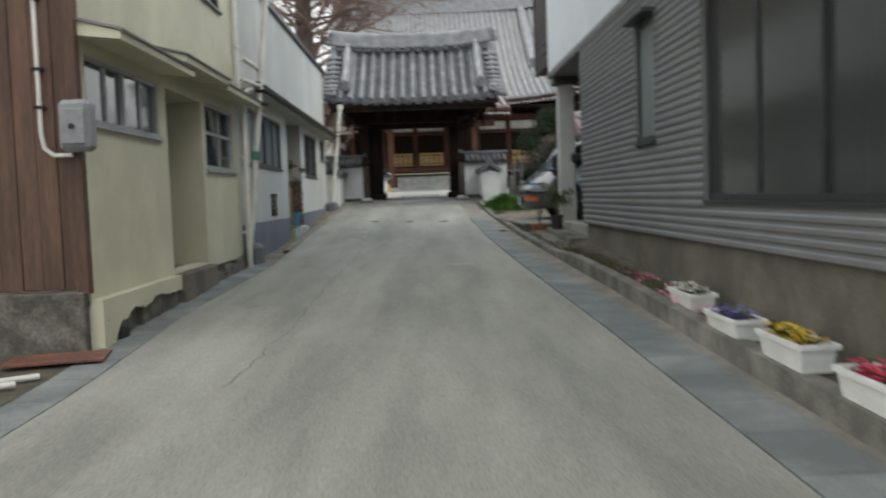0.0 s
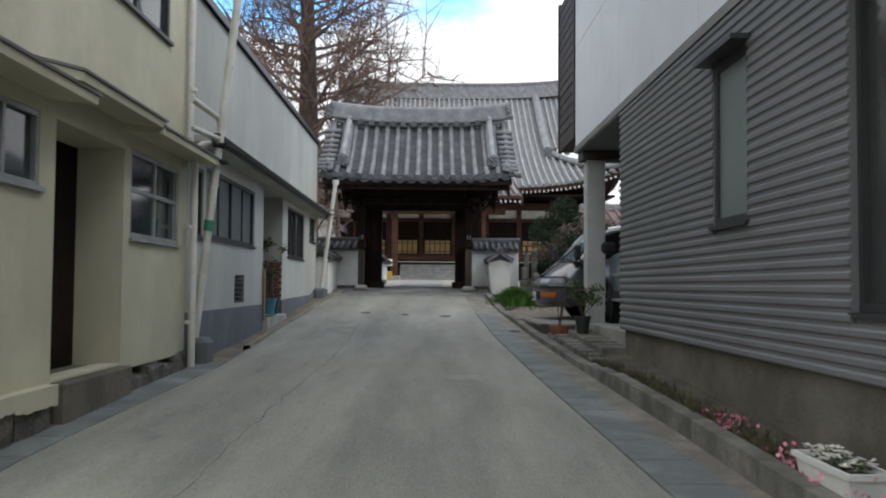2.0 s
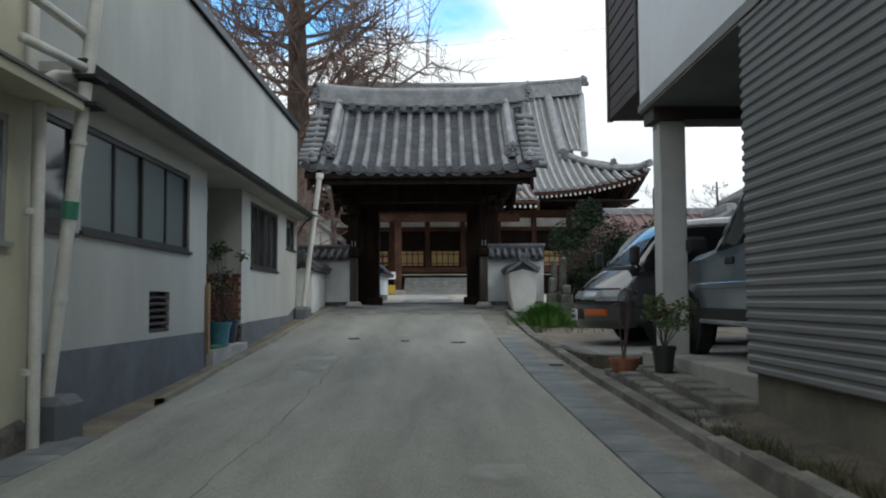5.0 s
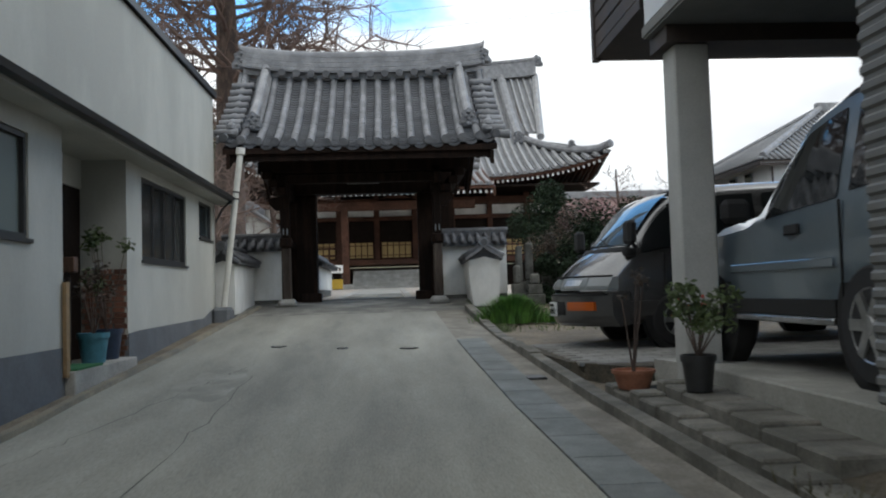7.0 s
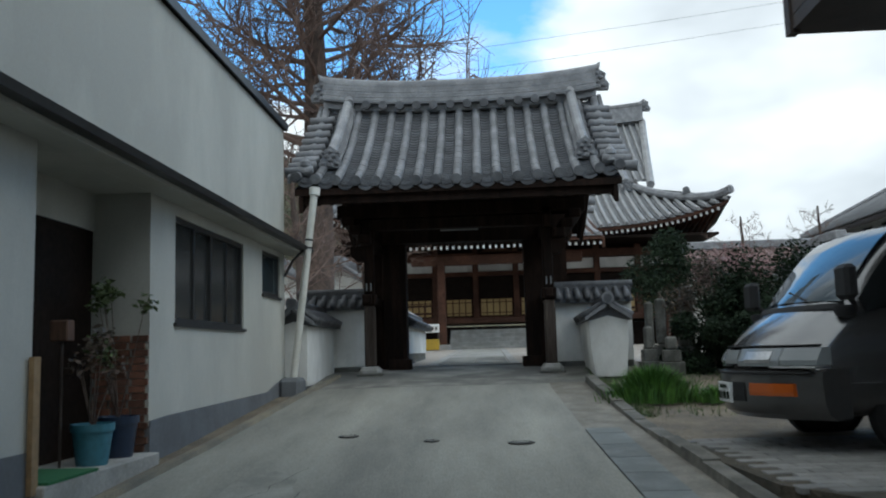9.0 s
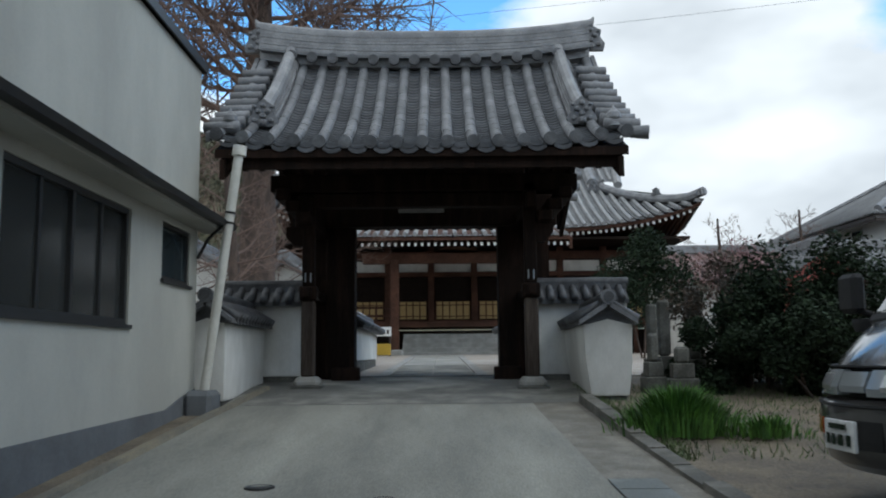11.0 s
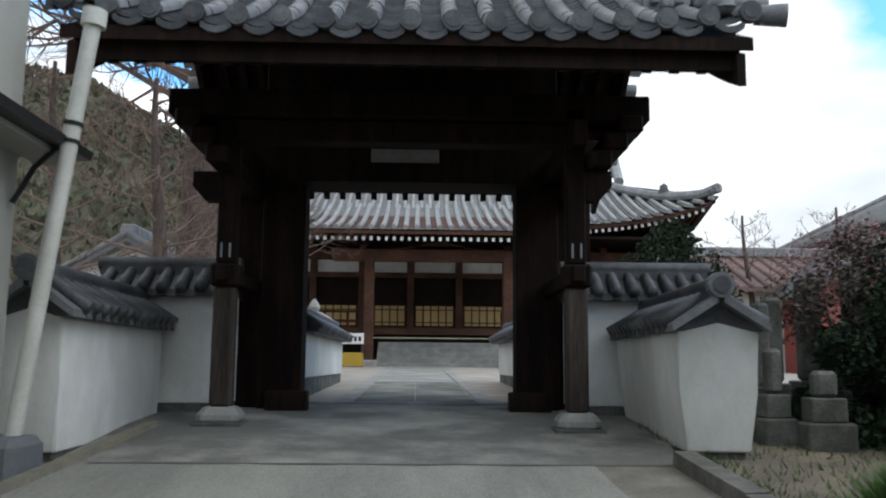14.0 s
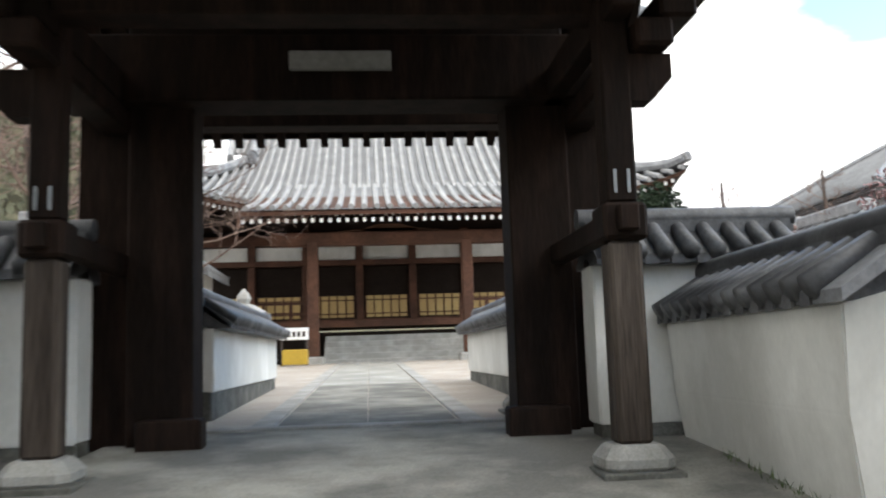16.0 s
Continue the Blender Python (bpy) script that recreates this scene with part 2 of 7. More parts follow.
M_bronze = mat("dark bronze frame", (0.04, 0.04, 0.04), 0.45, None, 0.1, 3, 30, 0.05, 0.001, metal=0.3)
M_black = mat("black rubber", (0.018, 0.018, 0.019), 0.85, None, 0.2, 4, 50, 0.3, 0.003)
M_plasticbox = mat("grey plastic box", (0.24, 0.245, 0.245), 0.55)
M_rust = mat("rusty steel plate", (0.20, 0.075, 0.04), 0.85, (0.11, 0.045, 0.03), 0.3, 3.0, 30, 0.4, 0.003)
M_yellowp = mat("yellow-ochre paper panel", (0.55, 0.40, 0.17), 0.8, (0.47, 0.33, 0.14), 0.08, 1.0, 20, 0.1, 0.002)
M_bark = mat("grey-brown bark", (0.12, 0.085, 0.066), 0.95, (0.058, 0.042, 0.035), 0.3, 2.0, 18, 0.8, 0.02, stretch=(3, 3, 1))
M_twig = mat("bare twig", (0.19, 0.13, 0.105), 0.9)
M_leafd = island(mat("dark evergreen leaf", (0.026, 0.042, 0.02), 0.8, (0.014, 0.024, 0.013), 0.3, 5, 60, 0, spec=0.2), 0.5)
M_leafr = island(mat("reddish shrub leaf", (0.10, 0.062, 0.045), 0.7, (0.06, 0.05, 0.035), 0.3, 5, 60, 0), 0.5)
M_leafg = island(mat("fresh green blade", (0.10, 0.22, 0.03), 0.8, (0.05, 0.12, 0.02), 0.3, 5, 60, 0), 0.4)
M_leafm = island(mat("mid green leaf", (0.12, 0.16, 0.065), 0.8, (0.075, 0.1, 0.045), 0.3, 5, 60, 0, spec=0.25), 0.4)
M_pink = island(mat("pink blossom", (0.34, 0.2, 0.2), 0.8, (0.25, 0.14, 0.14), 0.2, 5, 60, 0), 0.3)
M_terra = mat("terracotta", (0.30, 0.125, 0.07), 0.85, (0.22, 0.09, 0.05), 0.15, 4, 50, 0.2, 0.002)
M_bluepot = mat("teal plastic pot", (0.06, 0.20, 0.26), 0.5)
M_navypot = mat("navy glazed pot", (0.02, 0.035, 0.07), 0.35)
M_blackpot = mat("black plastic pot", (0.02, 0.02, 0.02), 0.5)
M_planter = mat("white plastic planter", (0.70, 0.70, 0.66), 0.5, (0.6, 0.6, 0.56), 0.05, 4, 40, 0.05, 0.001)
M_hill = mat("wooded hillside", (0.12, 0.105, 0.065), 0.95, (0.07, 0.075, 0.045), 0.4, 0.12, 1.2, 0.8, 0.4)
M_glass = glass_mat("dark window glass")
M_glassg = glass_mat("greenish frosted glass", (0.13, 0.155, 0.15), 0.3)
M_glassw = glass_mat("smoked window glass", (0.035, 0.037, 0.036), 0.15)
M_sign = mat("pale wooden plaque", (0.30, 0.29, 0.27), 0.8)
M_whitep = mat("white painted rafter end", (0.85, 0.85, 0.83), 0.8, (0.75, 0.75, 0.73))
M_brick = mat("brown brick", (0.2, 0.085, 0.05), 0.9, (0.12, 0.06, 0.04), 0.25, 5, 40, 0.4, 0.004, rnd=0.3)
M_turf = mat("green turf mat", (0.03, 0.14, 0.05), 0.9)


# ---- mesh helpers ----
def thing(name, label, category, at=(0, 0, 0), rz=0, group="", kind=""):
    e = new(name)
    e.empty_display_size = 0.1
    e.matrix_world = pose(*at, 0, 0, rz)
    return tagged(e, label, category, group, kind)


def part(name, bm, material, parent=None, label="", smooth=False, kind=""):
    me = bpy.data.meshes.new(name)
    bmesh.ops.recalc_face_normals(bm, faces=bm.faces)
    if smooth:
        for e in bm.edges:
            if len(e.link_faces) == 2 and e.calc_face_angle(0) > 0.62:
                e.smooth = False
    bm.to_mesh(me)
    bm.free()
    me.materials.append(material)
    if smooth:
        me.polygons.foreach_set("use_smooth", [True] * len(me.polygons))
    ob = new(name, me)
    if parent is not None:
        ob.parent = parent
    return tagged(ob, label, "", "", kind)


def struct(name, bm, material, label, category, smooth=False):
    ob = part(name, bm, material, None, label, smooth, "structure")
    return tagged(ob, category=category)


def B():
    return bmesh.new()


def box(bm, x0, x1, y0, y1, z0, z1, m=None, bevel=0.0):
    vs = [bm.verts.new((x, y, z)) for z in (z0, z1) for y in (y0, y1) for x in (x0, x1)]
    if m is not None:
        for v in vs:
            v.co = m @ v.co
    fs = [bm.faces.new([vs[i] for i in q]) for q in ((0, 2, 3, 1), (4, 5, 7, 6), (0, 1, 5, 4), (2, 6, 7, 3), (0, 4, 6, 2), (1, 3, 7, 5))]
    if bevel:
        es = list({e for f in fs for e in f.edges})
        bmesh.ops.bevel(bm, geom=es, offset=bevel, segments=1, affect="EDGES")
    return bm


def boxes(*bs, bevel=0.0):
    bm = B()
    for b in bs:
        box(bm, *b, bevel=bevel)
    return bm


def prism(bm, poly, axis, a0, a1):
    """Extrude a 2D outline along an axis. The outline's pairs are the two other axes in order."""
    def put(p, a):
        q = [p[0], p[1]]
        q.insert("xyz".index(axis), a)
        return bm.verts.new(q)
    lo, hi = [put(p, a0) for p in poly], [put(p, a1) for p in poly]
    n = len(poly)
    bm.faces.new(lo)
    bm.faces.new(hi[::-1])
    for i in range(n):
        bm.faces.new((lo[i], hi[i], hi[(i + 1) % n], lo[(i + 1) % n]))
    return bm


def tube(bm, pts, r, seg=10, cap=True):
    """A round bar through points; r is one radius or one for each point."""
    pts = [Vector(p) for p in pts]
    rs = r if isinstance(r, (list, tuple)) else [r] * len(pts)
    rings = []
    side = None
    for i, p in enumerate(pts):
        d = (pts[min(i + 1, len(pts) - 1)] - pts[max(i - 1, 0)]).normalized()
        if side is None:
            side = d.orthogonal().normalized()
        side = (side - d * side.dot(d)).normalized()
        up = d.cross(side)
        rings.append([bm.verts.new(p + (side * math.cos(a) + up * math.sin(a)) * rs[i]) for a in [2 * math.pi * k / seg for k in range(seg)]])
    for a, b in zip(rings, rings[1:]):
        for k in range(seg):
            bm.faces.new((a[k], a[(k + 1) % seg], b[(k + 1) % seg], b[k]))
    if cap:
        bm.faces.new(rings[0][::-1])
        bm.faces.new(rings[-1])
    return bm


def lathe(bm, prof, seg=20, at=(0, 0, 0)):
    """Turn (radius, height) pairs round a vertical line."""
    rings = []
    for r, z in prof:
        rings.append([bm.verts.new((at[0] + r * math.cos(2 * math.pi * k / seg), at[1] + r * math.sin(2 * math.pi * k / seg), at[2] + z)) for k in range(seg)])
    for a, b in zip(rings, rings[1:]):
        for k in range(seg):
            bm.faces.new((a[k], a[(k + 1) % seg], b[(k + 1) % seg], b[k]))
    bm.faces.new(rings[0][::-1])
    bm.faces.new(rings[-1])
    return bm


def pierced(bm, x0, x1, y0, y1, z0, z1, holes):
    """A wall slab along y, between x0 and x1, with openings (ya, yb, za, zb) right through it."""
    ys = sorted({y0, y1, *[h[0] for h in holes], *[h[1] for h in holes]})
    for ya, yb in zip(ys, ys[1:]):
        zs = [z0]
        for h in sorted([h for h in holes if h[0] < yb - 1e-6 and h[1] > ya + 1e-6], key=lambda h: h[2]):
            zs += [h[2], h[3]]
        zs.append(z1)
        for za, zb in zip(zs[::2], zs[1::2]):
            if zb - za > 1e-4:
                box(bm, x0, x1, ya, yb, za, zb)
    bmesh.ops.remove_doubles(bm, verts=bm.verts, dist=1e-5)
    return bm


GROUND = ((-400, -1.0), (-20, -0.2), (0, 0), (6, 0.16), (12.7, 0.40), (16.2, 0.53), (20.2, 0.77), (24.5, 1.09), (26.2, 1.24), (27.5, 1.30), (46, 1.66), (60, 1.75), (900, 1.8))


def zg(y):
    """Height of the lane at y."""
    for (a, za), (b, zb) in zip(GROUND, GROUND[1:]):
        if y <= b:
            return za + (zb - za) * (y - a) / (b - a)
    return GROUND[-1][1]


def interp(y, pairs):
    if y <= pairs[0][0]:
        return pairs[0][1]
    for (a, va), (b, vb) in zip(pairs, pairs[1:]):
        if y <= b:
            return va + (vb - va) * (y - a) / (b - a)
    return pairs[-1][1]


def sheet(bm, left, right, ys, lift, under=None):
    """A strip of ground from x=left(y) to x=right(y) over the rows ys."""
    rows = [(bm.verts.new((left(y), y, zg(y) + lift)), bm.verts.new((right(y), y, zg(y) + lift))) for y in ys]
    for a, b in zip(rows, rows[1:]):
        bm.faces.new((a[0], a[1], b[1], b[0]))
    return bm


def span(a, b, n):
    return [a + (b - a) * i / n for i in range(n + 1)]


# ---- ground and lane ----
def edge_slab(y):
    return interp(y, ((-3, 1.62), (4, 1.54), (7, 1.48), (12, 1.29), (19, 1.10), (24, 1.0)))


def edge_kerb(y):
    return interp(y, ((-3, 2.06), (3.5, 2.05), (9, 2.0), (13, 1.87), (15.5, 1.80), (17, 1.74), (19, 1.66), (21, 1.58), (23, 1.52), (25.4, 1.50)))


def edge_left(y):
    return interp(y, ((-3, -2.42), (5.6, -2.34), (8.6, -2.45), (13, -2.3), (17, -2.42), (19, -2.40), (23.4, -2.34), (25, -2.26), (26.2, -2.2)))


bm = B()
YS = sorted({*[g[0] for g in GROUND], -40, 3, 9, 11, 14.5, 18, 22.5, 23.5, 30, 36, 41, 80, 120, 200, 400})
XS = (-600, -200, -60, -20, -8, -3, 0, 3, 8, 20, 60, 200, 600)
grid = [[bm.verts.new((x, y, zg(y) - 0.03)) for x in XS] for y in YS]
for ra, rb in zip(grid, grid[1:]):
    for i in range(len(XS) - 1):
        bm.faces.new((ra[i], ra[i + 1], rb[i + 1], rb[i]))
struct("ground", bm, M_dirt, "bare brown soil ground around the lane", "ground")

LANE = span(-6, 24.578, 62)
struct("lane", sheet(B(), edge_left, edge_slab, LANE, 0.0), M_conc, "worn grey concrete lane with stains", "road")
bm = sheet(B(), lambda y: edge_slab(y) + (interp(y, ((7, 0.42), (12, 0.34))) if y < 20.6 else 0.002), lambda y: edge_kerb(y) + 0.03, sorted([*LANE, 20.599, 20.601]), -0.004)
struct("gutter_margin", bm, mat("earth-stained concrete", (0.24, 0.226, 0.192), 0.92, (0.14, 0.128, 0.105), 0.25, 2.2, 50, 0.4, 0.005), "weathered concrete strip beside the kerb", "road margin")
bm = sheet(B(), lambda y: interp(y, ((24.5, -2.45), (27.1, -2.5), (27.2, -1.85), (30, -1.85))), lambda y: interp(y, ((24.5, 1.5), (25.4, 1.75), (27.1, 1.8), (27.2, 1.35), (30, 1.35))), (24.58, 25.4, 26.2, 26.4, 26.5, 27.1, 27.2, 27.5, 28.15), 0.0)
struct("gate_apron", bm, M_apron, "stained concrete apron in front of the gate", "pavement")
bm = sheet(B(), lambda y: -9.0, lambda y: 10.0, (28.3, 30, 36, 41, 46, 48), -0.012)
struct("courtyard", bm, M_gravel, "pale sandy courtyard inside the gate", "ground")
path = thing("stone_path", "pale worn stone path across the courtyard", "path", kind="structure")
rng = random.Random(5)
for a, b, c, m in ((-1.05, -0.87, 0, M_stone), (0.55, 0.73, 0, M_stone)):
    for i in range(12):
        y = 28.3 + i * 1.48
        bm = B()
        box(bm, a, b, y, y + 1.46, -0.2, 0.0, bevel=0.006)
        for v in bm.verts:
            v.co.z += zg(v.co.y) + 0.006
        part("edging_stone", bm, m, path)
for i in range(12):
    for j in range(2):
        y = 28.3 + i * 1.48
        bm = B()
        box(bm, -0.85 + j * 0.695, -0.165 + j * 0.695, y, y + 1.465, -0.2, -0.002, bevel=0.005)
        for v in bm.verts:
            v.co.z += zg(v.co.y)
        part("paving_slab", bm, M_conc2 if y > 33 else M_apron, path)

struct("yard_ground", sheet(B(), lambda y: -6.5, lambda y: edge_left(y) - 0.33, (-3.0, 0.0, 3.0, 6.0, 6.96), -0.005), M_bed, "dark damp soil yard beside the boarded wall", "ground")
# Stone sill across the gateway
sill = boxes((-1.6, 1.2, 28.08, 28.28, 1.1, zg(28.2) + 0.02), bevel=0.008)
struct("gate_sill", sill, M_stone, "worn granite sill across the gateway", "sill")


def slab_wide(y):
    return interp(y, ((7, 0.42), (12, 0.34), (20, 0.34)))


def slab_row(name, label, x_of, y0, y1, step, w_of, lift, material):
    t = thing(name, label, "gutter cover", kind="structure")
    y = y0
    while y < y1 - 0.01:
        ye = min(y + step, y1)
        bm = B()
        bw = 0.006
        pts = [(x_of(y) + bw, y + bw), (x_of(y) + w_of(y) - bw, y + bw), (x_of(ye) + w_of(ye) - bw, ye - bw), (x_of(ye) + bw, ye - bw)]
        top = [bm.verts.new((px, py, zg(py) + lift)) for px, py in pts]
        bot = [bm.verts.new((px, py, zg(py) - 0.1)) for px, py in pts]
        bm.faces.new(top)
        for i in range(4):
            bm.faces.new((top[i], bot[i], bot[(i + 1) % 4], top[(i + 1) % 4]))
        part("gutter_slab", bm, material, t)
        y = ye
    return t


slab_row("gutter_cover_row", "dark grey concrete gutter slabs along the kerb", lambda y: edge_slab(y) + 0.005, -3.0, 20.7, 0.6, slab_wide, 0.004, M_slab)
slab_row("gutter_cover_row", "grey concrete gutter slabs below the house wall", lambda y: edge_left(y) - 0.32, 3.0, 13.2, 0.6, lambda y: 0.33, 0.006, M_slab)

# Kerb stones
kerb = thing("kerb", "weathered concrete kerb stones beside the gutter", "kerb", kind="structure")
y = -3.0
while y < 24.6:
    ye = y + 0.6
    if y < 18.6:
        h = interp(y, ((11, 0.15), (12.6, 0.07), (18.5, 0.07)))
        bm = B()
        a = [bm.verts.new((edge_kerb(y) + q, y + 0.004, zg(y) + k)) for q, k in ((0, -0.1), (0.005, h), (0.125, h + 0.004), (0.13, -0.1))]
        b = [bm.verts.new((edge_kerb(ye) + q, ye - 0.004, zg(ye) + k)) for q, k in ((0, -0.1), (0.005, h), (0.125, h + 0.004), (0.13, -0.1))]
    else:
        h = interp(y, ((18.6, 0.085), (20.5, 0.02), (22, 0.05), (23, 0.09), (26, 0.09)))
        bm = B()
        a = [bm.verts.new((edge_kerb(y) + q, y + 0.004, zg(y) + k)) for q, k in ((0, -0.1), (0.01, h), (0.14, h + 0.004), (0.15, -0.1))]
        b = [bm.verts.new((edge_kerb(ye) + q, ye - 0.004, zg(ye) + k)) for q, k in ((0, -0.1), (0.01, h), (0.14, h + 0.004), (0.15, -0.1))]
    bm.faces.new(a)
    bm.faces.new(b[::-1])
    for i in range(4):
        bm.faces.new((a[i], b[i], b[(i + 1) % 4], a[(i + 1) % 4]))
    part("kerb_stone", bm, M_kerb, kerb)
    y = ye

lk = B()
rows = []
for y in span(14.8, 26.0, 22):
    rows.append([lk.verts.new((edge_left(y) + dx, y, zg(y) + dz)) for dx, dz in ((-0.10, -0.25), (-0.09, 0.035), (-0.0, 0.045), (0.02, -0.1))])
for a, b in zip(rows, rows[1:]):
    for i in range(3):
        lk.faces.new((a[i], b[i], b[i + 1], a[i + 1]))
struct("lane_edging", lk, mat("ochre concrete edging", (0.25, 0.22, 0.155), 0.92, (0.15, 0.14, 0.115), 0.25, 1.2, 50, 0.4, 0.005), "ochre-stained low concrete edging of the lane", "kerb")

# Planted bed between kerb and house
bm = B()
rows = [(bm.verts.new((edge_kerb(y) + 0.12, y, zg(y) + interp(y, ((11, 0.13), (12.6, 0.055))))), bm.verts.new((2.56, y, zg(y) + 0.15))) for y in span(-3, 13.4, 32)]
for a, b in zip(rows, rows[1:]):
    bm.faces.new((a[0], a[1], b[1], b[0]))
struct("flower_bed", bm, M_bed, "narrow bed of dry soil along the house", "flower bed")

# Carport floor and its steps
FLOOR = 0.80
bm = B()
prism(bm, [(2.65, 11.9), (2.65, 16.2), (2.5, 16.9), (8.7, 16.9), (8.7, 11.9)], "z", 0.3, FLOOR - 0.012)
struct("carport_floor", bm, M_conc2, "grey concrete carport floor", "floor")
bm = prism(B(), [(2.5, 16.905), (2.26, 16.95), (1.9, 17.6), (1.82, 19.0), (1.74, 20.6), (1.74, 21.3), (8.7, 21.6), (8.7, 16.905)], "z", 0.3, FLOOR - 0.072)
struct("forecourt_bed", bm, M_bed, "grey concrete bed of the parking forecourt", "pavement")
pav = thing("paved_forecourt", "grey interlocking pavers of the parking forecourt", "pavement", kind="structure")
stepc = thing("carport_steps", "old mossy concrete block steps up to carport", "steps", kind="structure")
rs = random.Random(4)
for xa, xb, ya, yb, zt in ((2.03, 2.24, 12.9, 16.05, 0.11), (2.03, 2.5, 16.06, 16.8, 0.06), (2.245, 2.60, 13.35, 16.05, 0.185)):
    y = ya
    while y < yb:
        ln = rs.uniform(0.38, 0.44)
        part("step_block", boxes((xa + rs.uniform(-0.012, 0.012), xb, y, min(y + ln, yb) - 0.008, 0.25, zg(y + 0.2) + zt + rs.uniform(-0.01, 0.008)), bevel=0.014), M_kerb, stepc)
        y += ln
part("landing", boxes((2.605, 2.9, 13.38, 16.2, 0.25, FLOOR - 0.005), bevel=0.01), M_conc2, stepc)


# ---- right-hand house ----
RX = 2.45
house = thing("grey_house", "two-storey house with grey ribbed siding and pale panels", "house")
part("foundation", boxes((RX + 0.06, RX + 0.4, -3.0, 13.32, -0.4, 0.86)), M_found, house, "weathered concrete foundation")
WIN_R = [(3.2, 7.55, 1.23, 3.16), (9.08, 9.86, 1.86, 3.18)]
bm = pierced(B(), RX + 0.03, RX + 0.2, -3.0, 13.3, 0.85, 3.5, WIN_R)
part("wall", bm, M_siding, house)
part("wall", boxes((RX + 0.2, 9.0, -3.0, -2.8, -0.4, 7.0), (8.8, 9.0, -2.8, 21.0, -0.4, 7.0), (RX + 0.2, 8.8, 11.6, 11.8, -0.4, 3.5)), M_siding, house)
z = 0.85
while z < 3.55:
    cuts = [-3.0]
    for w in WIN_R:
        if w[2] < z + 0.079 and w[3] > z:
            cuts += [w[0], w[1]]
    cuts.append(13.36)
    for a, b in zip(cuts[::2], cuts[1::2]):
        part("siding_board", prism(B(), [(RX + 0.032, z), (RX + 0.012, z), (RX - 0.003, z + 0.014), (RX - 0.003, z + 0.044), (RX + 0.012, z + 0.058), (RX + 0.012, z + 0.079), (RX + 0.032, z + 0.079)], "y", a, b), M_siding, house)
    z += 0.079


def window_x(parent, x, y0, y1, z0, z1, side, panes=2, fm=None, gm=None, fw=0.045, sill=True, rail=None, hood=0.0):
    """A window in a wall that faces along x; side is +1 when the outside is towards +x."""
    fm, gm = fm or M_alu, gm or M_glass
    w = part("window", boxes((min(x, x - side * 0.06), max(x, x - side * 0.06), y0, y1, z0, z0 + fw), (min(x, x - side * 0.06), max(x, x - side * 0.06), y0, y1, z1 - fw, z1),
                            (min(x, x - side * 0.06), max(x, x - side * 0.06), y0, y0 + fw, z0 + fw, z1 - fw), (min(x, x - side * 0.06), max(x, x - side * 0.06), y1 - fw, y1, z0 + fw, z1 - fw)), fm, parent)
    step = (y1 - y0 - 2 * fw) / panes
    for i in range(panes):
        a = y0 + fw + i * step
        off = side * (0.025 + 0.018 * (i % 2))
        part("pane", boxes((min(x - off, x - off - side * 0.006), max(x - off, x - off - side * 0.006), a, a + step, z0 + fw, z1 - fw)), gm, w)
        if i:
            part("mullion", boxes((min(x - side * 0.005, x - side * 0.05), max(x - side * 0.005, x - side * 0.05), a - 0.022, a + 0.022, z0 + fw, z1 - fw)), fm, w)
    if rail:
        part("rail", boxes((min(x - side * 0.01, x - side * 0.05), max(x - side * 0.01, x - side * 0.05), y0 + fw, y1 - fw, rail - 0.02, rail + 0.02)), fm, w)
    if sill:
        part("window_sill", boxes((min(x - side * 0.02, x + side * 0.05), max(x - side * 0.02, x + side * 0.05), y0 - 0.03, y1 + 0.03, z0 - 0.035, z0)), fm, w)
    if hood:
        part("hood", boxes((min(x, x + side * hood), max(x, x + side * hood), y0 - 0.06, y1 + 0.06, z1 + 0.01, z1 + 0.05)), fm, w)
    return w


window_x(house, RX + 0.05, 3.2, 7.55, 1.23, 3.16, -1, 4, M_bronze, M_glassw, 0.05, True, None, 0.14)
window_x(house, RX + 0.02, 9.08, 9.86, 1.86, 3.18, -1, 1, M_bronze, M_glassg, 0.06, True, None, 0.16)
# Upper storey in pale panels, carried past the carport
for i, (a, b) in enumerate(((-3.0, 0.55), (0.56, 4.1), (4.11, 7.65), (7.66, 10.2), (10.21, 13.4), (13.41, 16.6))):
    for za, zb in ((3.62, 5.2), (5.21, 7.0)):
        hs = [h for h in ((11.2, 12.1, 4.55, 5.15), (6.0, 7.2, 4.6, 5.18)) if h[0] > a and h[1] < b and h[2] > za and h[3] < zb]
        part("wall_panel", pierced(B(), RX, RX + 0.12, a, b, za, zb, hs), M_panel, house)
        for h in hs:
            window_x(house, RX + 0.03, *h, -1, 2, M_alu, M_glassg, 0.04)
part("soffit", boxes((RX + 0.002, 8.8, 13.3, 16.62, 3.5, 3.618), (RX + 0.14, 8.8, -2.8, 13.3, 3.5, 3.62)), M_soffit, house)
part("fascia", boxes((RX - 0.012, RX + 0.05, -3.0, 16.65, 3.52, 3.60)), M_soffit, house)
part("beam", boxes((RX + 0.05, 8.8, 16.2, 16.64, 3.36, 3.498)), M_brown, house, "dark brown carport beam")
part("wall", boxes((RX + 0.12, 8.8, 16.5, 16.6, 3.62, 7.0)), M_panel, house)
part("roof", boxes((RX - 0.45, 9.2, -3.2, 17.0, 7.0, 7.2)), M_brown, house)
bal = part("balcony", boxes((RX, 8.8, 16.66, 18.4, 3.80, 3.9)), M_brown, house, "dark brown slatted balcony")
for ya, yb in ((16.66, 16.74), (18.3, 18.4)):
    part("balcony_post", boxes((RX - 0.02, RX + 0.05, ya, yb, 3.78, 6.5)), M_brown, bal)
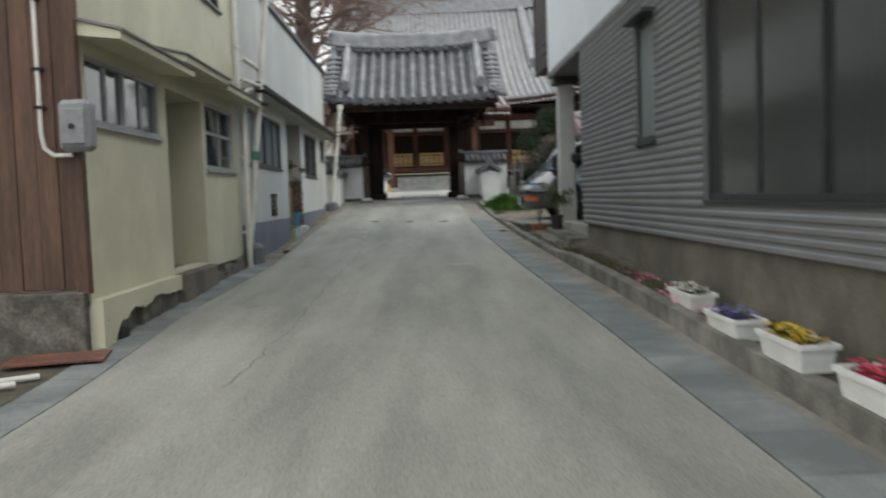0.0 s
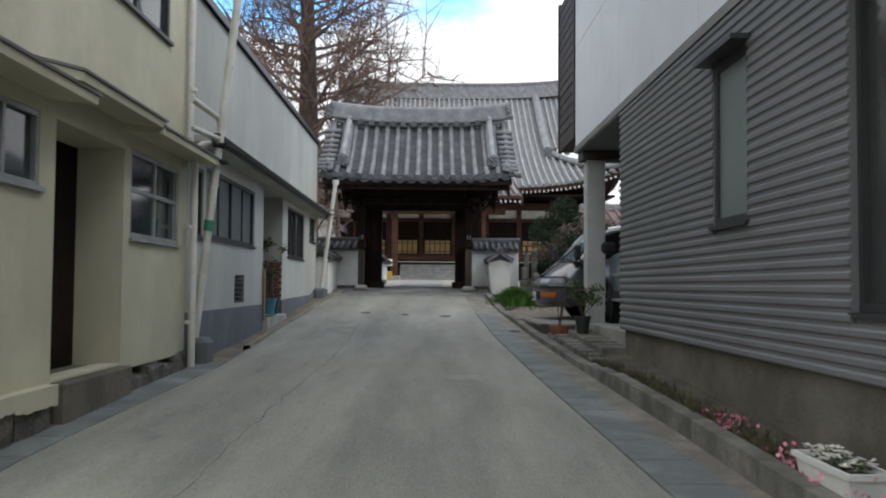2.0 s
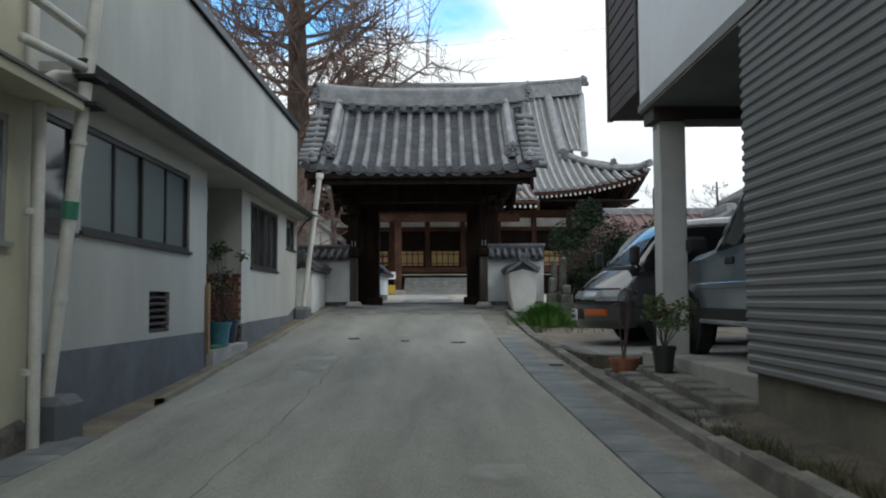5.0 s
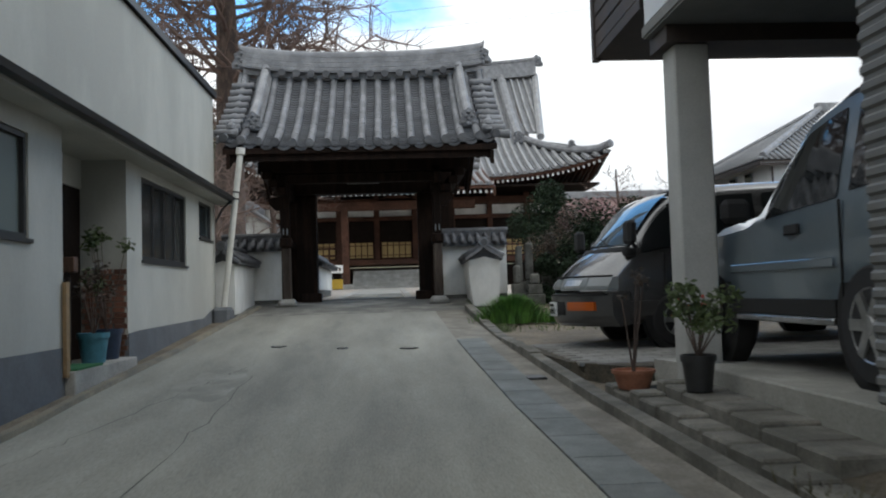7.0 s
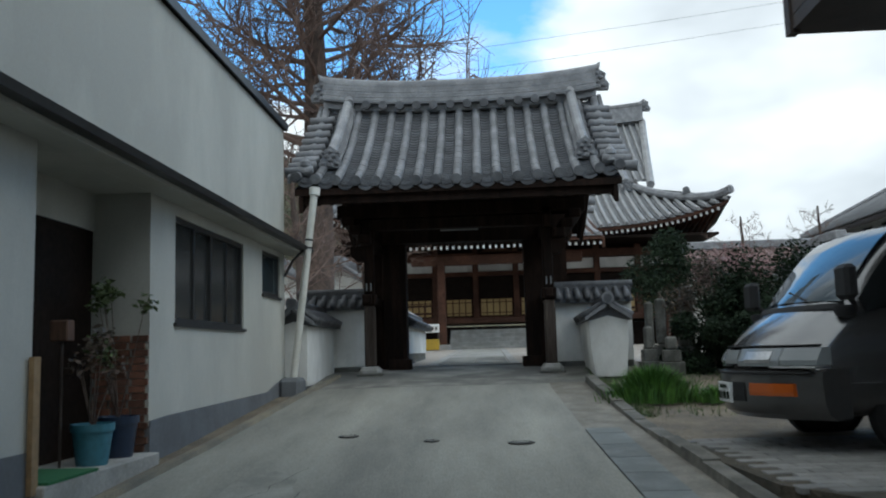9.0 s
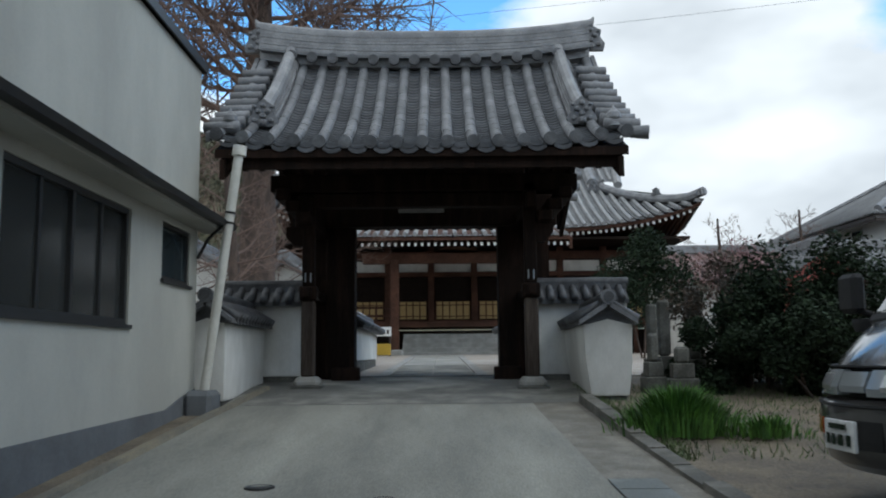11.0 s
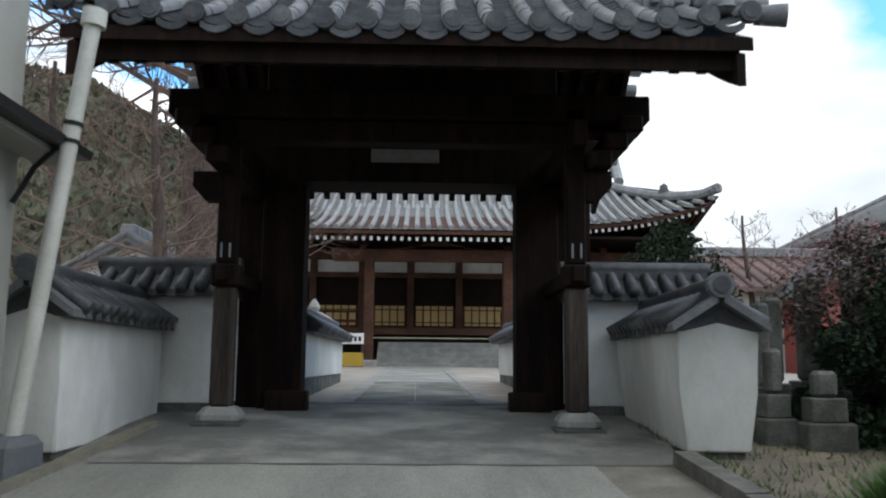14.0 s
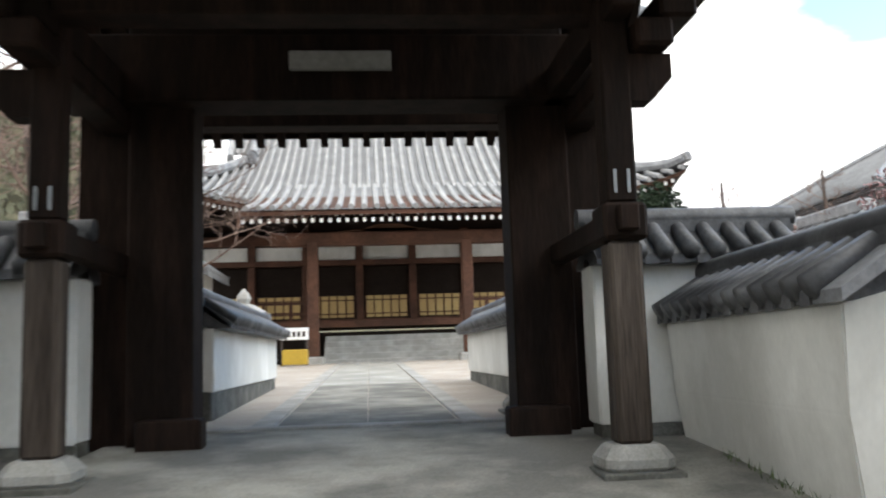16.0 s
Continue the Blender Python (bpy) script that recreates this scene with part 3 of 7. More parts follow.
for i in range(15):
    part("slat", boxes((RX + 0.0, RX + 0.035, 16.74, 18.3, 3.91 + i * 0.17, 4.05 + i * 0.17)), M_brown, bal)
part("pillar", boxes((2.58, 2.87, 16.28, 16.57, 0.5, 3.36), bevel=0.012), M_pillar, house, "pale painted square carport pillar")


# ---- left-hand houses ----
LX = -2.75
cream = thing("cream_house", "cream stuccoed house with small awnings and rubble base", "house")
CW = [(7.2, 9.15, 2.06, 2.62), (9.42, 10.90, 0.62, 2.62), (11.08, 12.65, 1.80, 2.66), (10.2, 12.2, 4.0, 5.2)]
part("wall", pierced(B(), LX - 0.2, LX, 7.06, 12.98, 0.55, 6.4, CW), M_cream, cream)
part("wall", boxes((-8.0, LX - 0.2, 7.06, 7.2, -0.2, 6.4), (-8.0, LX - 0.2, 12.84, 12.98, 0.3, 6.4), (-8.1, -8.0, 7.06, 12.98, 0, 6.4)), M_cream, cream)
part("roof", boxes((-8.3, LX + 0.25, 6.8, 13.1, 6.4, 6.55)), M_tile, cream)
# South face: upright boards
bm = None
for i in range(22):
    x0 = LX - 0.01 - (i + 1) * 0.165
    part("cladding_board", boxes((x0, x0 + 0.16, 7.0 - 0.006 * (i % 2), 7.055, 0.70, 6.4), bevel=0.004), M_wood, cream)
part("corner_board", boxes((LX - 0.08, LX + 0.02, 6.98, 7.08, 0.66, 6.4), bevel=0.004), M_wood, cream)
part("base", boxes((-8.0, LX - 0.02, 6.97, 7.2, -0.3, 0.68), bevel=0.01), M_rubble, cream, "stained concrete base")
# Rubble base along the lane
rng = random.Random(8)
y = 7.1
while y < 12.9:
    w = rng.uniform(0.28, 0.6)
    if not (9.35 < y + w / 2 < 10.95):
        bm = boxes((LX - 0.16, LX + 0.03 + rng.uniform(0, 0.05), y, min(y + w, 12.97), -0.1, 0.52 + rng.uniform(-0.08, 0.05)), bevel=0.03)
        for v in bm.verts:
            v.co += Vector((rng.uniform(-0.02, 0.02), rng.uniform(-0.02, 0.02), rng.uniform(-0.03, 0.03)))
        part("rubble_stone", bm, M_rubble, cream)
    y += w + 0.015
bm = B()
ragged = []
for y in span(7.06, 9.36, 46):
    z = interp(y, ((7.06, 0.12), (7.22, 0.14), (7.5, 0.40), (8.6, 0.47), (9.36, 0.42))) + 0.05 * noise.noise(Vector((y * 4.0, 0.3, 1.0))) + rng.uniform(-0.012, 0.012)
    ragged.append((y, z))
prism(bm, ragged + [(9.36, 0.60), (7.06, 0.60)], "x", LX - 0.02, LX + 0.095)
part("peeling_render", bm, M_cream, cream, "ragged cream render over the rubble")
part("drain_pipe", tube(B(), [(LX - 0.1, 7.52, 0.24), (LX + 0.11, 7.50, 0.23)], 0.085, 14), M_black, cream, "dark open drain pipe")
part("door_step", boxes((LX - 0.9, LX + 0.12, 9.42, 10.9, 0.0, 0.60), bevel=0.015), M_found, cream, "concrete door step")
part("recess_wall", boxes((LX - 0.5, LX - 0.2, 10.9, 10.98, 0.6, 2.7)), M_cream, cream)
part("recess_wall", boxes((LX - 0.5, LX - 0.2, 9.34, 9.42, 0.6, 2.7)), M_cream, cream)
part("recess_ceiling", boxes((LX - 0.5, LX - 0.2, 9.42, 10.9, 2.62, 2.7)), M_cream, cream)
part("door", boxes((LX - 0.5, LX - 0.44, 9.42, 10.9, 0.6, 2.62)), M_dark, cream, "dark timber door in a recess")
window_x(cream, LX - 0.01, 7.2, 9.15, 2.06, 2.62, 1, 4, M_alu, M_glass, 0.04)
window_x(cream, LX - 0.01, 11.08, 12.65, 1.80, 2.66, 1, 2, M_alu, M_glass, 0.05, True, 2.27)
window_x(cream, LX - 0.01, 10.2, 12.2, 4.0, 5.2, 1, 2, M_bronze, M_glass, 0.05, True, None, 0.1)
for a, b, z0 in ((7.05, 9.3, 2.80), (9.0, 10.95, 2.92), (10.9, 13.0, 2.86)):
    bm = prism(B(), [(LX - 0.01, z0 - 0.06), (LX + 0.36, z0 - 0.10), (LX + 0.37, z0 - 0.04), (LX - 0.01, z0 + 0.06)], "y", a, b)
    aw = part("awning", bm, M_cream, cream, "thin sloping cream awning")
    part("awning_top", prism(B(), [(LX - 0.005, z0 + 0.062), (LX + 0.385, z0 - 0.036), (LX + 0.39, z0 - 0.016), (LX - 0.005, z0 + 0.085)], "y", a - 0.02, b + 0.02), M_soffit, aw)

white = thing("white_house", "low off-white stuccoed building with grey painted base", "house")
WW = [(13.2, 13.72, 1.94, 2.80), (13.85, 16.9, 1.97, 2.86), (15.53, 16.2, 1.08, 1.50), (17.64, 19.56, 0.80, 3.05), (20.16, 22.42, 1.92, 2.94), (23.28, 24.22, 2.40, 2.98)]
part("wall", pierced(B(), LX - 0.2, LX, 13.0, 24.5, 1.02, 4.9, WW), M_white, white)
part("wall", boxes((-9.0, LX - 0.2, 13.0, 13.2, 0.2, 4.9), (-9.0, LX - 0.2, 24.3, 24.5, 0.2, 4.9), (-9.2, -9.0, 13.0, 24.5, 0.2, 4.9)), M_white, white)
part("base", pierced(B(), LX - 0.22, LX + 0.012, 13.0, 24.5, 0.1, 1.02, [(17.64, 19.56, 0.1, 1.02)]), M_greyband, white, "grey painted base band")
part("base", prism(B(), [(19.562, 1.0), (24.5, 1.0), (24.5, 1.29), (24.0, 1.22), (23.5, 1.12), (20.0, 1.08), (19.562, 1.06)], "x", LX - 0.01, LX + 0.015), M_greyband, white, "grey painted base band")
part("roof", boxes((-9.3, LX + 0.04, 12.99, 24.55, 4.9, 4.97)), M_brown, white)
part("parapet_cap", boxes((LX - 0.1, LX + 0.06, 12.98, 24.56, 4.9, 5.0)), M_bronze, white)
eave = part("eave", boxes((LX + 0.002, LX + 0.26, 13.02, 24.75, 3.05, 3.13)), M_white, white, "thin flat eave slab")
part("gutter", prism(B(), [(LX + 0.262, 3.085), (LX + 0.36, 3.085), (LX + 0.38, 3.14), (LX + 0.36, 3.15), (LX + 0.262, 3.14)], "y", 13.0, 24.78), M_bronze, eave, "dark gutter")
part("entrance_wall", boxes((LX - 0.56, LX - 0.2, 19.56, 19.66, 0.7, 3.05)), M_white, white)
part("entrance_wall", boxes((LX - 0.56, LX - 0.2, 17.54, 17.64, 0.7, 3.05)), M_white, white)
part("entrance_ceiling", boxes((LX - 0.56, LX - 0.2, 17.64, 19.56, 3.05, 3.13)), M_white, white)
part("door_head", boxes((LX - 0.56, LX - 0.5, 17.64, 19.56, 2.72, 3.05)), M_white, white)
part("entrance_floor", boxes((LX - 0.9, LX + 0.10, 17.64, 19.56, 0.3, 0.80), bevel=0.01), M_conc2, white)
part("door", boxes((LX - 0.58, LX - 0.52, 17.64, 19.56, 0.8, 2.72)), M_dark, white, "dark entrance door")
window_x(white, LX - 0.02, 13.2, 13.72, 1.94, 2.80, 1, 1, M_bronze, M_glass, 0.04)
window_x(white, LX - 0.02, 13.85, 16.9, 1.97, 2.86, 1, 4, M_bronze, M_glassg, 0.045)
window_x(white, LX - 0.02, 20.16, 22.42, 1.92, 2.94, 1, 4, M_bronze, M_glassw, 0.05)
window_x(white, LX - 0.02, 23.28, 24.22, 2.40, 2.98, 1, 1, M_bronze, M_glass, 0.04)
vent = part("vent", boxes((LX - 0.12, LX - 0.10, 15.53, 16.2, 1.08, 1.5)), M_brown, white, "dark louvred wall vent")
for i in range(6):
    part("louvre", prism(B(), [(LX - 0.08, 1.10 + i * 0.068), (LX - 0.01, 1.09 + i * 0.068), (LX - 0.01, 1.105 + i * 0.068), (LX - 0.08, 1.135 + i * 0.068)], "y", 15.53, 16.2), M_brown, vent)
# Brick facing on the far side of the entrance
for i in range(16):
    for j in range(3):
        z0 = 0.81 + i * 0.062
        part("brick", boxes((LX - 0.5 + j * 0.165 + (i % 2) * 0.03, LX - 0.5 + j * 0.165 + 0.135 + (i % 2) * 0.03, 19.535, 19.56, z0, z0 + 0.054)), M_brick, white)


# Cracks and a joint in the concrete
M_crack = mat("dark crack", (0.12, 0.118, 0.105), 0.95)
rs = random.Random(12)
for pts in (((-1.35, 5.6), (-1.25, 7.5), (-1.22, 10.5), (-1.1, 14.0), (-1.15, 18.5)), ((-2.1, 14.5), (-1.7, 17.0), (-1.2, 19.2))):
    bm = B()
    line = []
    for (xa, ya), (xb, yb) in zip(pts, pts[1:]):
        for f in span(0, 1, 14)[:-1]:
            line.append((xa + (xb - xa) * f + rs.gauss(0, 0.018), ya + (yb - ya) * f))
    rows = [(bm.verts.new((x - w, y, zg(y) + 0.003)), bm.verts.new((x + w, y, zg(y) + 0.003))) for x, y in line for w in (rs.uniform(0.002, 0.006),)]
    for a, b in zip(rows, rows[1:]):
        bm.faces.new((a[0], a[1], b[1], b[0]))
    struct("lane_crack", bm, M_crack, "thin dark crack along the concrete lane", "crack")
M_patch = mat("pale worn concrete", (0.30, 0.296, 0.258), 0.9, (0.185, 0.182, 0.16), 0.2, 1.5, 60, 0.35, 0.004)
for cx, cy, rx, ry in ((-1.45, 17.9, 0.3, 1.0), (0.5, 12.0, 0.2, 0.3), (-1.9, 9.0, 0.12, 0.3)):
    bm = B()
    ring = []
    for k in range(36):
        a = k * math.pi / 18
        q = 1 + 0.35 * noise.noise(Vector((math.cos(a) * 1.7 + cx, math.sin(a) * 1.7 + cy, 2.0))) + rs.uniform(-0.05, 0.05)
        x, y = cx + rx * math.cos(a) * q, cy + ry * math.sin(a) * q
        ring.append(bm.verts.new((x, y, zg(y) + 0.0025)))
    c = bm.verts.new((cx, cy, zg(cy) + 0.0025))
    for k in range(36):
        bm.faces.new((c, ring[k], ring[(k + 1) % 36]))
    struct("worn_patch", bm, M_patch, "pale worn patch on the concrete lane", "stain")
# Raised dark joint where the lane meets the gate apron
bm = B()
rows = [(bm.verts.new((x, 24.55 + 0.01 * math.sin(x * 9), zg(24.55) + 0.004)), bm.verts.new((x, 24.585 + 0.012 * math.sin(x * 7 + 1), zg(24.585) + 0.004))) for x in span(-2.2, 0.98, 30)]
for a, b in zip(rows, rows[1:]):
    bm.faces.new((a[0], b[0], b[1], a[1]))
struct("lane_joint", bm, M_crack, "dark uneven joint between lane and apron", "joint")


# ---- temple gate ----
GX = -0.22


def curve(p0, p1, sag, n):
    """Points of a hanging roof line from the eave p0 to the ridge p1, as (run, height)."""
    out = []
    for i in range(n + 1):
        s = i / n
        out.append((p0[0] + (p1[0] - p0[0]) * s, p0[1] + (p1[1] - p0[1]) * s - sag * 4 * s * (1 - s)))
    return out


def lift_at(x, half, amount, power=3.0):
    return amount * (abs(x) / half) ** power


gate = thing("temple_gate", "old dark timber temple gate with smoked tile roof", "gate")
G_HALF, G_EAVE, G_RIDGE, G_RISE = 2.52, 24.72, 27.3, 5.92
G_PROF = curve((G_EAVE, 4.10), (G_RIDGE, G_RISE), 0.17, 12)

# One round tile, one end tile, shared by all the rolls
seg_len = 0.27


def half_round(r0, r1, length, seg=8):
    bm = B()
    ra = [bm.verts.new((r0 * math.cos(math.pi * k / seg), 0, r0 * math.sin(math.pi * k / seg))) for k in range(seg + 1)]
    rb = [bm.verts.new((r1 * math.cos(math.pi * k / seg), length, r1 * math.sin(math.pi * k / seg))) for k in range(seg + 1)]
    for k in range(seg):
        bm.faces.new((ra[k], ra[k + 1], rb[k + 1], rb[k]))
    return bm


def mesh_of(bm, name, material, smooth=True):
    me = bpy.data.meshes.new(name)
    bmesh.ops.recalc_face_normals(bm, faces=bm.faces)
    bm.to_mesh(me)
    bm.free()
    me.materials.append(material)
    if smooth:
        me.polygons.foreach_set("use_smooth", [True] * len(me.polygons))
    return me


ME_ROLL = mesh_of(half_round(0.070, 0.0665, seg_len), "round_tile", M_tile)
bm = B()
tube(bm, [(0, -0.03, 0.01), (0, 0.03, 0.01)], 0.078, 14)
tube(bm, [(0, -0.036, 0.01), (0, -0.03, 0.01)], 0.055, 12)
ME_END = mesh_of(bm, "end_tile", M_coping, False)


def shared(name, me, parent, m):
    ob = new(name, me)
    ob.parent = parent
    ob.matrix_local = m
    return ob


N_ROLL = 17
roof = part("roof", prism(B(), [(y, z - 0.06) for y, z in G_PROF] + [(2 * G_RIDGE - y, z - 0.06) for y, z in G_PROF[::-1]] + [(2 * G_RIDGE - y, z - 0.16) for y, z in G_PROF] + [(y, z - 0.16) for y, z in G_PROF[::-1]], "x", GX - G_HALF + 0.1, GX + G_HALF - 0.1), M_gate, gate, "curved roof of smoked grey tiles")
rolls = [GX - G_HALF + 0.12 + i * (2 * G_HALF - 0.24) / (N_ROLL - 1) for i in range(N_ROLL)]
arc = [0.0]
for (a, za), (b, zb) in zip(G_PROF, G_PROF[1:]):
    arc.append(arc[-1] + math.hypot(b - a, zb - za))


def along(s):
    for i in range(len(arc) - 1):
        if s <= arc[i + 1] or i == len(arc) - 2:
            f = (s - arc[i]) / (arc[i + 1] - arc[i])
            (a, za), (b, zb) = G_PROF[i], G_PROF[i + 1]
            return a + (b - a) * f, za + (zb - za) * f, math.atan2(zb - za, b - a)


def gate_rise(x):
    return lift_at(x - GX, G_HALF, 0.13)


rng = random.Random(3)
n_seg = int(arc[-1] / (seg_len - 0.01))
for x in rolls:
    for k in range(n_seg):
        y, z, a = along(k * (seg_len - 0.01))
        shared("round_tile", ME_ROLL, roof, Matrix.Translation((x + rng.uniform(-0.004, 0.004), y, z + gate_rise(x) - 0.012)) @ Matrix.Rotation(a + rng.uniform(-0.01, 0.01), 4, "X"))
    shared("end_tile", ME_END, roof, Matrix.Translation((x, G_EAVE - 0.01, 4.10 + gate_rise(x))))
# Pan tiles: short stepped courses between the rolls, both slopes
bm = B()
gap = (2 * G_HALF - 0.24) / (N_ROLL - 1)
for back in (0, 1):
    for i in range(N_ROLL - 1):
        xa, xb = rolls[i] + 0.05, rolls[i + 1] - 0.05
        s = 0.0
        while s < arc[-1] - 0.1:
            y, z, a = along(s)
            y2, z2, _ = along(min(s + 0.16, arc[-1]))
            pts = []
            for yy, zz in ((y, z + 0.0), (y2, z2 - 0.035)):
                for f in (0, 0.25, 0.5, 0.75, 1):
                    x = xa + (xb - xa) * f
                    pts.append(bm.verts.new((x, 2 * G_RIDGE - yy if back else yy, zz - 0.035 + 0.03 * (2 * f - 1) ** 2 + gate_rise(x))))
            for f in range(4):
                bm.faces.new((pts[f], pts[f + 1], pts[f + 6], pts[f + 5]))
            low = [bm.verts.new((p.co.x, p.co.y, p.co.z - 0.03)) for p in pts[:5]]
            for f in range(4):
                bm.faces.new((low[f], low[f + 1], pts[f + 1], pts[f]))
            s += 0.105
part("pan_tiles", bm, M_pan, roof, "stepped grey pan tiles, coloured darker for shade", kind="stuff")
# Rear rolls, joined
bm = B()
for x in rolls:
    tube(bm, [(x, 2 * G_RIDGE - y, z + gate_rise(x)) for y, z in G_PROF], 0.075, 8)
part("rear_rolls", bm, M_tile, roof, smooth=True)
# Lower eave line of pan tiles
bm = B()
for i in range(N_ROLL - 1):
    xm = (rolls[i] + rolls[i + 1]) / 2
    pts = [(xm + gap * 0.36 * c, 4.10 + gate_rise(xm) - 0.035 - 0.045 * (1 - c * c)) for c in (-1, -0.5, 0, 0.5, 1)]
    prism(bm, pts + [(x, z - 0.05) for x, z in pts[::-1]], "y", G_EAVE - 0.02, G_EAVE + 0.03)
# Darker tile colour stands in for the shade at the eave
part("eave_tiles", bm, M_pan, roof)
# Main ridge
bm = B()
N = 24


def ridge_z(x):
    return 5.86 + lift_at(x - GX, 2.5, 0.16, 2.6)


def ridge_course(bm, half, w, z0, z1):
    xs = span(GX - half, GX + half, N)
    ra = []
    for x in xs:
        zb = ridge_z(x)
        ra.append([bm.verts.new((x, G_RIDGE + sy * w, zb + dz)) for sy, dz in ((-1, z0), (1, z0), (1, z1), (-1, z1))])
    for a, b in zip(ra, ra[1:]):
        for i in range(4):
            bm.faces.new((a[i], a[(i + 1) % 4], b[(i + 1) % 4], b[i]))
    bm.faces.new(ra[0])
    bm.faces.new(ra[-1][::-1])


ridge_course(bm, 2.44, 0.11, 0.0, 0.51)
ridge = part("main_ridge", bm, M_ridge, roof, "tall stacked tile ridge")
for k in range(7):
    bm = B()
    ridge_course(bm, 2.445, 0.15 - 0.006 * (k % 2) - 0.005 * k, 0.14 + k * 0.052, 0.14 + (k + 1) * 0.052 - 0.008)
    part("ridge_course", bm, M_ridge, ridge)
bm = B()
tube(bm, [(x, G_RIDGE, ridge_z(x) + 0.52) for x in span(GX - 2.5, GX + 2.5, N)], 0.085, 10)
part("ridge_cap", bm, M_ridge, ridge, smooth=True)
# Row of round end tiles under the ridge
for x in [(a + b) / 2 for a, b in zip(rolls, rolls[1:])][1:-1]:
    shared("end_tile", ME_END, ridge, Matrix.Translation((x, G_RIDGE - 0.24, ridge_z(x) + 0.06)))
bm = B()
ridge_course(bm, 2.42, 0.22, 0.11, 0.145)
part("ridge_ledge", bm, M_tile, ridge)


def ogre_tile(parent, x, y, z, s=1.0, face=-1):
    """An ornamental demon-face end tile: a scrolled plate with a knobbed plain relief."""
    bm = B()
    plate = [(-0.2, 0), (0.2, 0), (0.22, 0.1), (0.15, 0.2), (0.17, 0.3), (0.07, 0.36), (0, 0.42), (-0.07, 0.36), (-0.17, 0.3), (-0.15, 0.2), (-0.22, 0.1)]
    prism(bm, [(px * s, pz * s) for px, pz in plate], "y", 0.0, 0.09 * s)
    for px, pz, r in ((-0.07, 0.22, 0.05), (0.07, 0.22, 0.05), (0, 0.15, 0.055), (-0.12, 0.08, 0.05), (0.12, 0.08, 0.05), (0, 0.05, 0.07), (0, 0.31, 0.05), (-0.13, 0.29, 0.035), (0.13, 0.29, 0.035)):
        mm = Matrix.Translation((px * s, face * 0.02 * s + (0.09 * s if face > 0 else 0), pz * s)) @ Matrix.Diagonal((1, 0.8, 0.85, 1))
        bmesh.ops.create_icosphere(bm, subdivisions=1, radius=r * s, matrix=mm)
    for v in bm.verts:
        v.co += Vector((x, y, z))
    return part("ogre_tile", bm, M_tile, parent, "ornamental end tile with plain relief", smooth=False)


# Descending ridges with end ornaments
for x in (GX - 1.98, GX + 1.98):
    prof = [(y, z) for y, z in G_PROF if y > G_EAVE + 0.55]
    bm = B()
    for k, (w, h) in enumerate(((0.12, 0.07), (0.10, 0.13), (0.085, 0.19))):
        rows = [[bm.verts.new((x + sx * w, y, z + gate_rise(x) + dz)) for sx, dz in ((-1, h - 0.06), (1, h - 0.06), (1, h), (-1, h))] for y, z in prof]
        for a, b in zip(rows, rows[1:]):
            for i in range(4):
                bm.faces.new((a[i], a[(i + 1) % 4], b[(i + 1) % 4], b[i]))
        bm.faces.new(rows[0])
        bm.faces.new(rows[-1][::-1])
    dr = part("descending_ridge", bm, M_ridge, roof)
    part("ridge_cap", tube(B(), [(x, y, z + gate_rise(x) + 0.23) for y, z in prof], 0.085, 10), M_ridge, dr, smooth=True)
    ogre_tile(dr, x, prof[0][0] - 0.08, prof[0][1] + gate_rise(x) - 0.02, 0.85)
# Verge: tiles lying across at the gable ends
for sgn in (-1, 1):
    vx = GX + sgn * (G_HALF - 0.02)
    vg = part("verge", prism(B(), [(y, z + gate_rise(vx) - 0.09) for y, z in G_PROF] + [(y, z + gate_rise(vx) + 0.02) for y, z in G_PROF[::-1]], "x", vx - 0.03, vx + 0.03), M_tile, roof)
    for k in range(9):
        y, z, a = along(0.22 + k * 0.29)
        for back in (0, 1):
            yy = 2 * G_RIDGE - y if back else y
            part("verge_tile", tube(B(), [(vx - sgn * 0.32, yy, z + gate_rise(vx) + 0.05), (vx + sgn * 0.10, yy, z + gate_rise(vx) + 0.03)], [0.07, 0.075], 10), M_tile, vg, smooth=True)
    # gable bargeboard
    part("bargeboard", prism(B(), [(y, z - 0.18) for y, z in G_PROF] + [(2 * G_RIDGE - y, z - 0.18) for y, z in G_PROF[::-1]] + [(2 * G_RIDGE - y, z - 0.42) for y, z in G_PROF] + [(y, z - 0.42) for y, z in G_PROF[::-1]], "x", GX + sgn * 2.33 - 0.03, GX + sgn * 2.33 + 0.03), M_gate, roof)
    ogre_tile(ridge, GX + sgn * 2.47, G_RIDGE - 0.05, ridge_z(GX + sgn * 2.47) + 0.12, 1.0)
    part("ridge_horn", tube(B(), [(GX + sgn * 2.42, G_RIDGE, 6.50), (GX + sgn * 2.50, G_RIDGE, 6.58), (GX + sgn * 2.54, G_RIDGE, 6.66)], [0.07, 0.05, 0.015], 8), M_ridge, ridge, smooth=True)
part("corner_tile", tube(B(), [(GX + 2.45, G_EAVE + 0.04, 4.22), (GX + 2.66, G_EAVE - 0.02, 4.20)], [0.07, 0.085], 12), M_tile, roof, smooth=True)
for sgn in (-1, 1):
    part("finial", lathe(B(), [(0.02, 0), (0.11, 0.01), (0.10, 0.05), (0.05, 0.07), (0.09, 0.12), (0.085, 0.18), (0.03, 0.23), (0.005, 0.28)], 14, (GX + sgn * 2.3, G_EAVE + 0.22, 4.32)), M_tile, roof, "bud-shaped tile ornament", True)
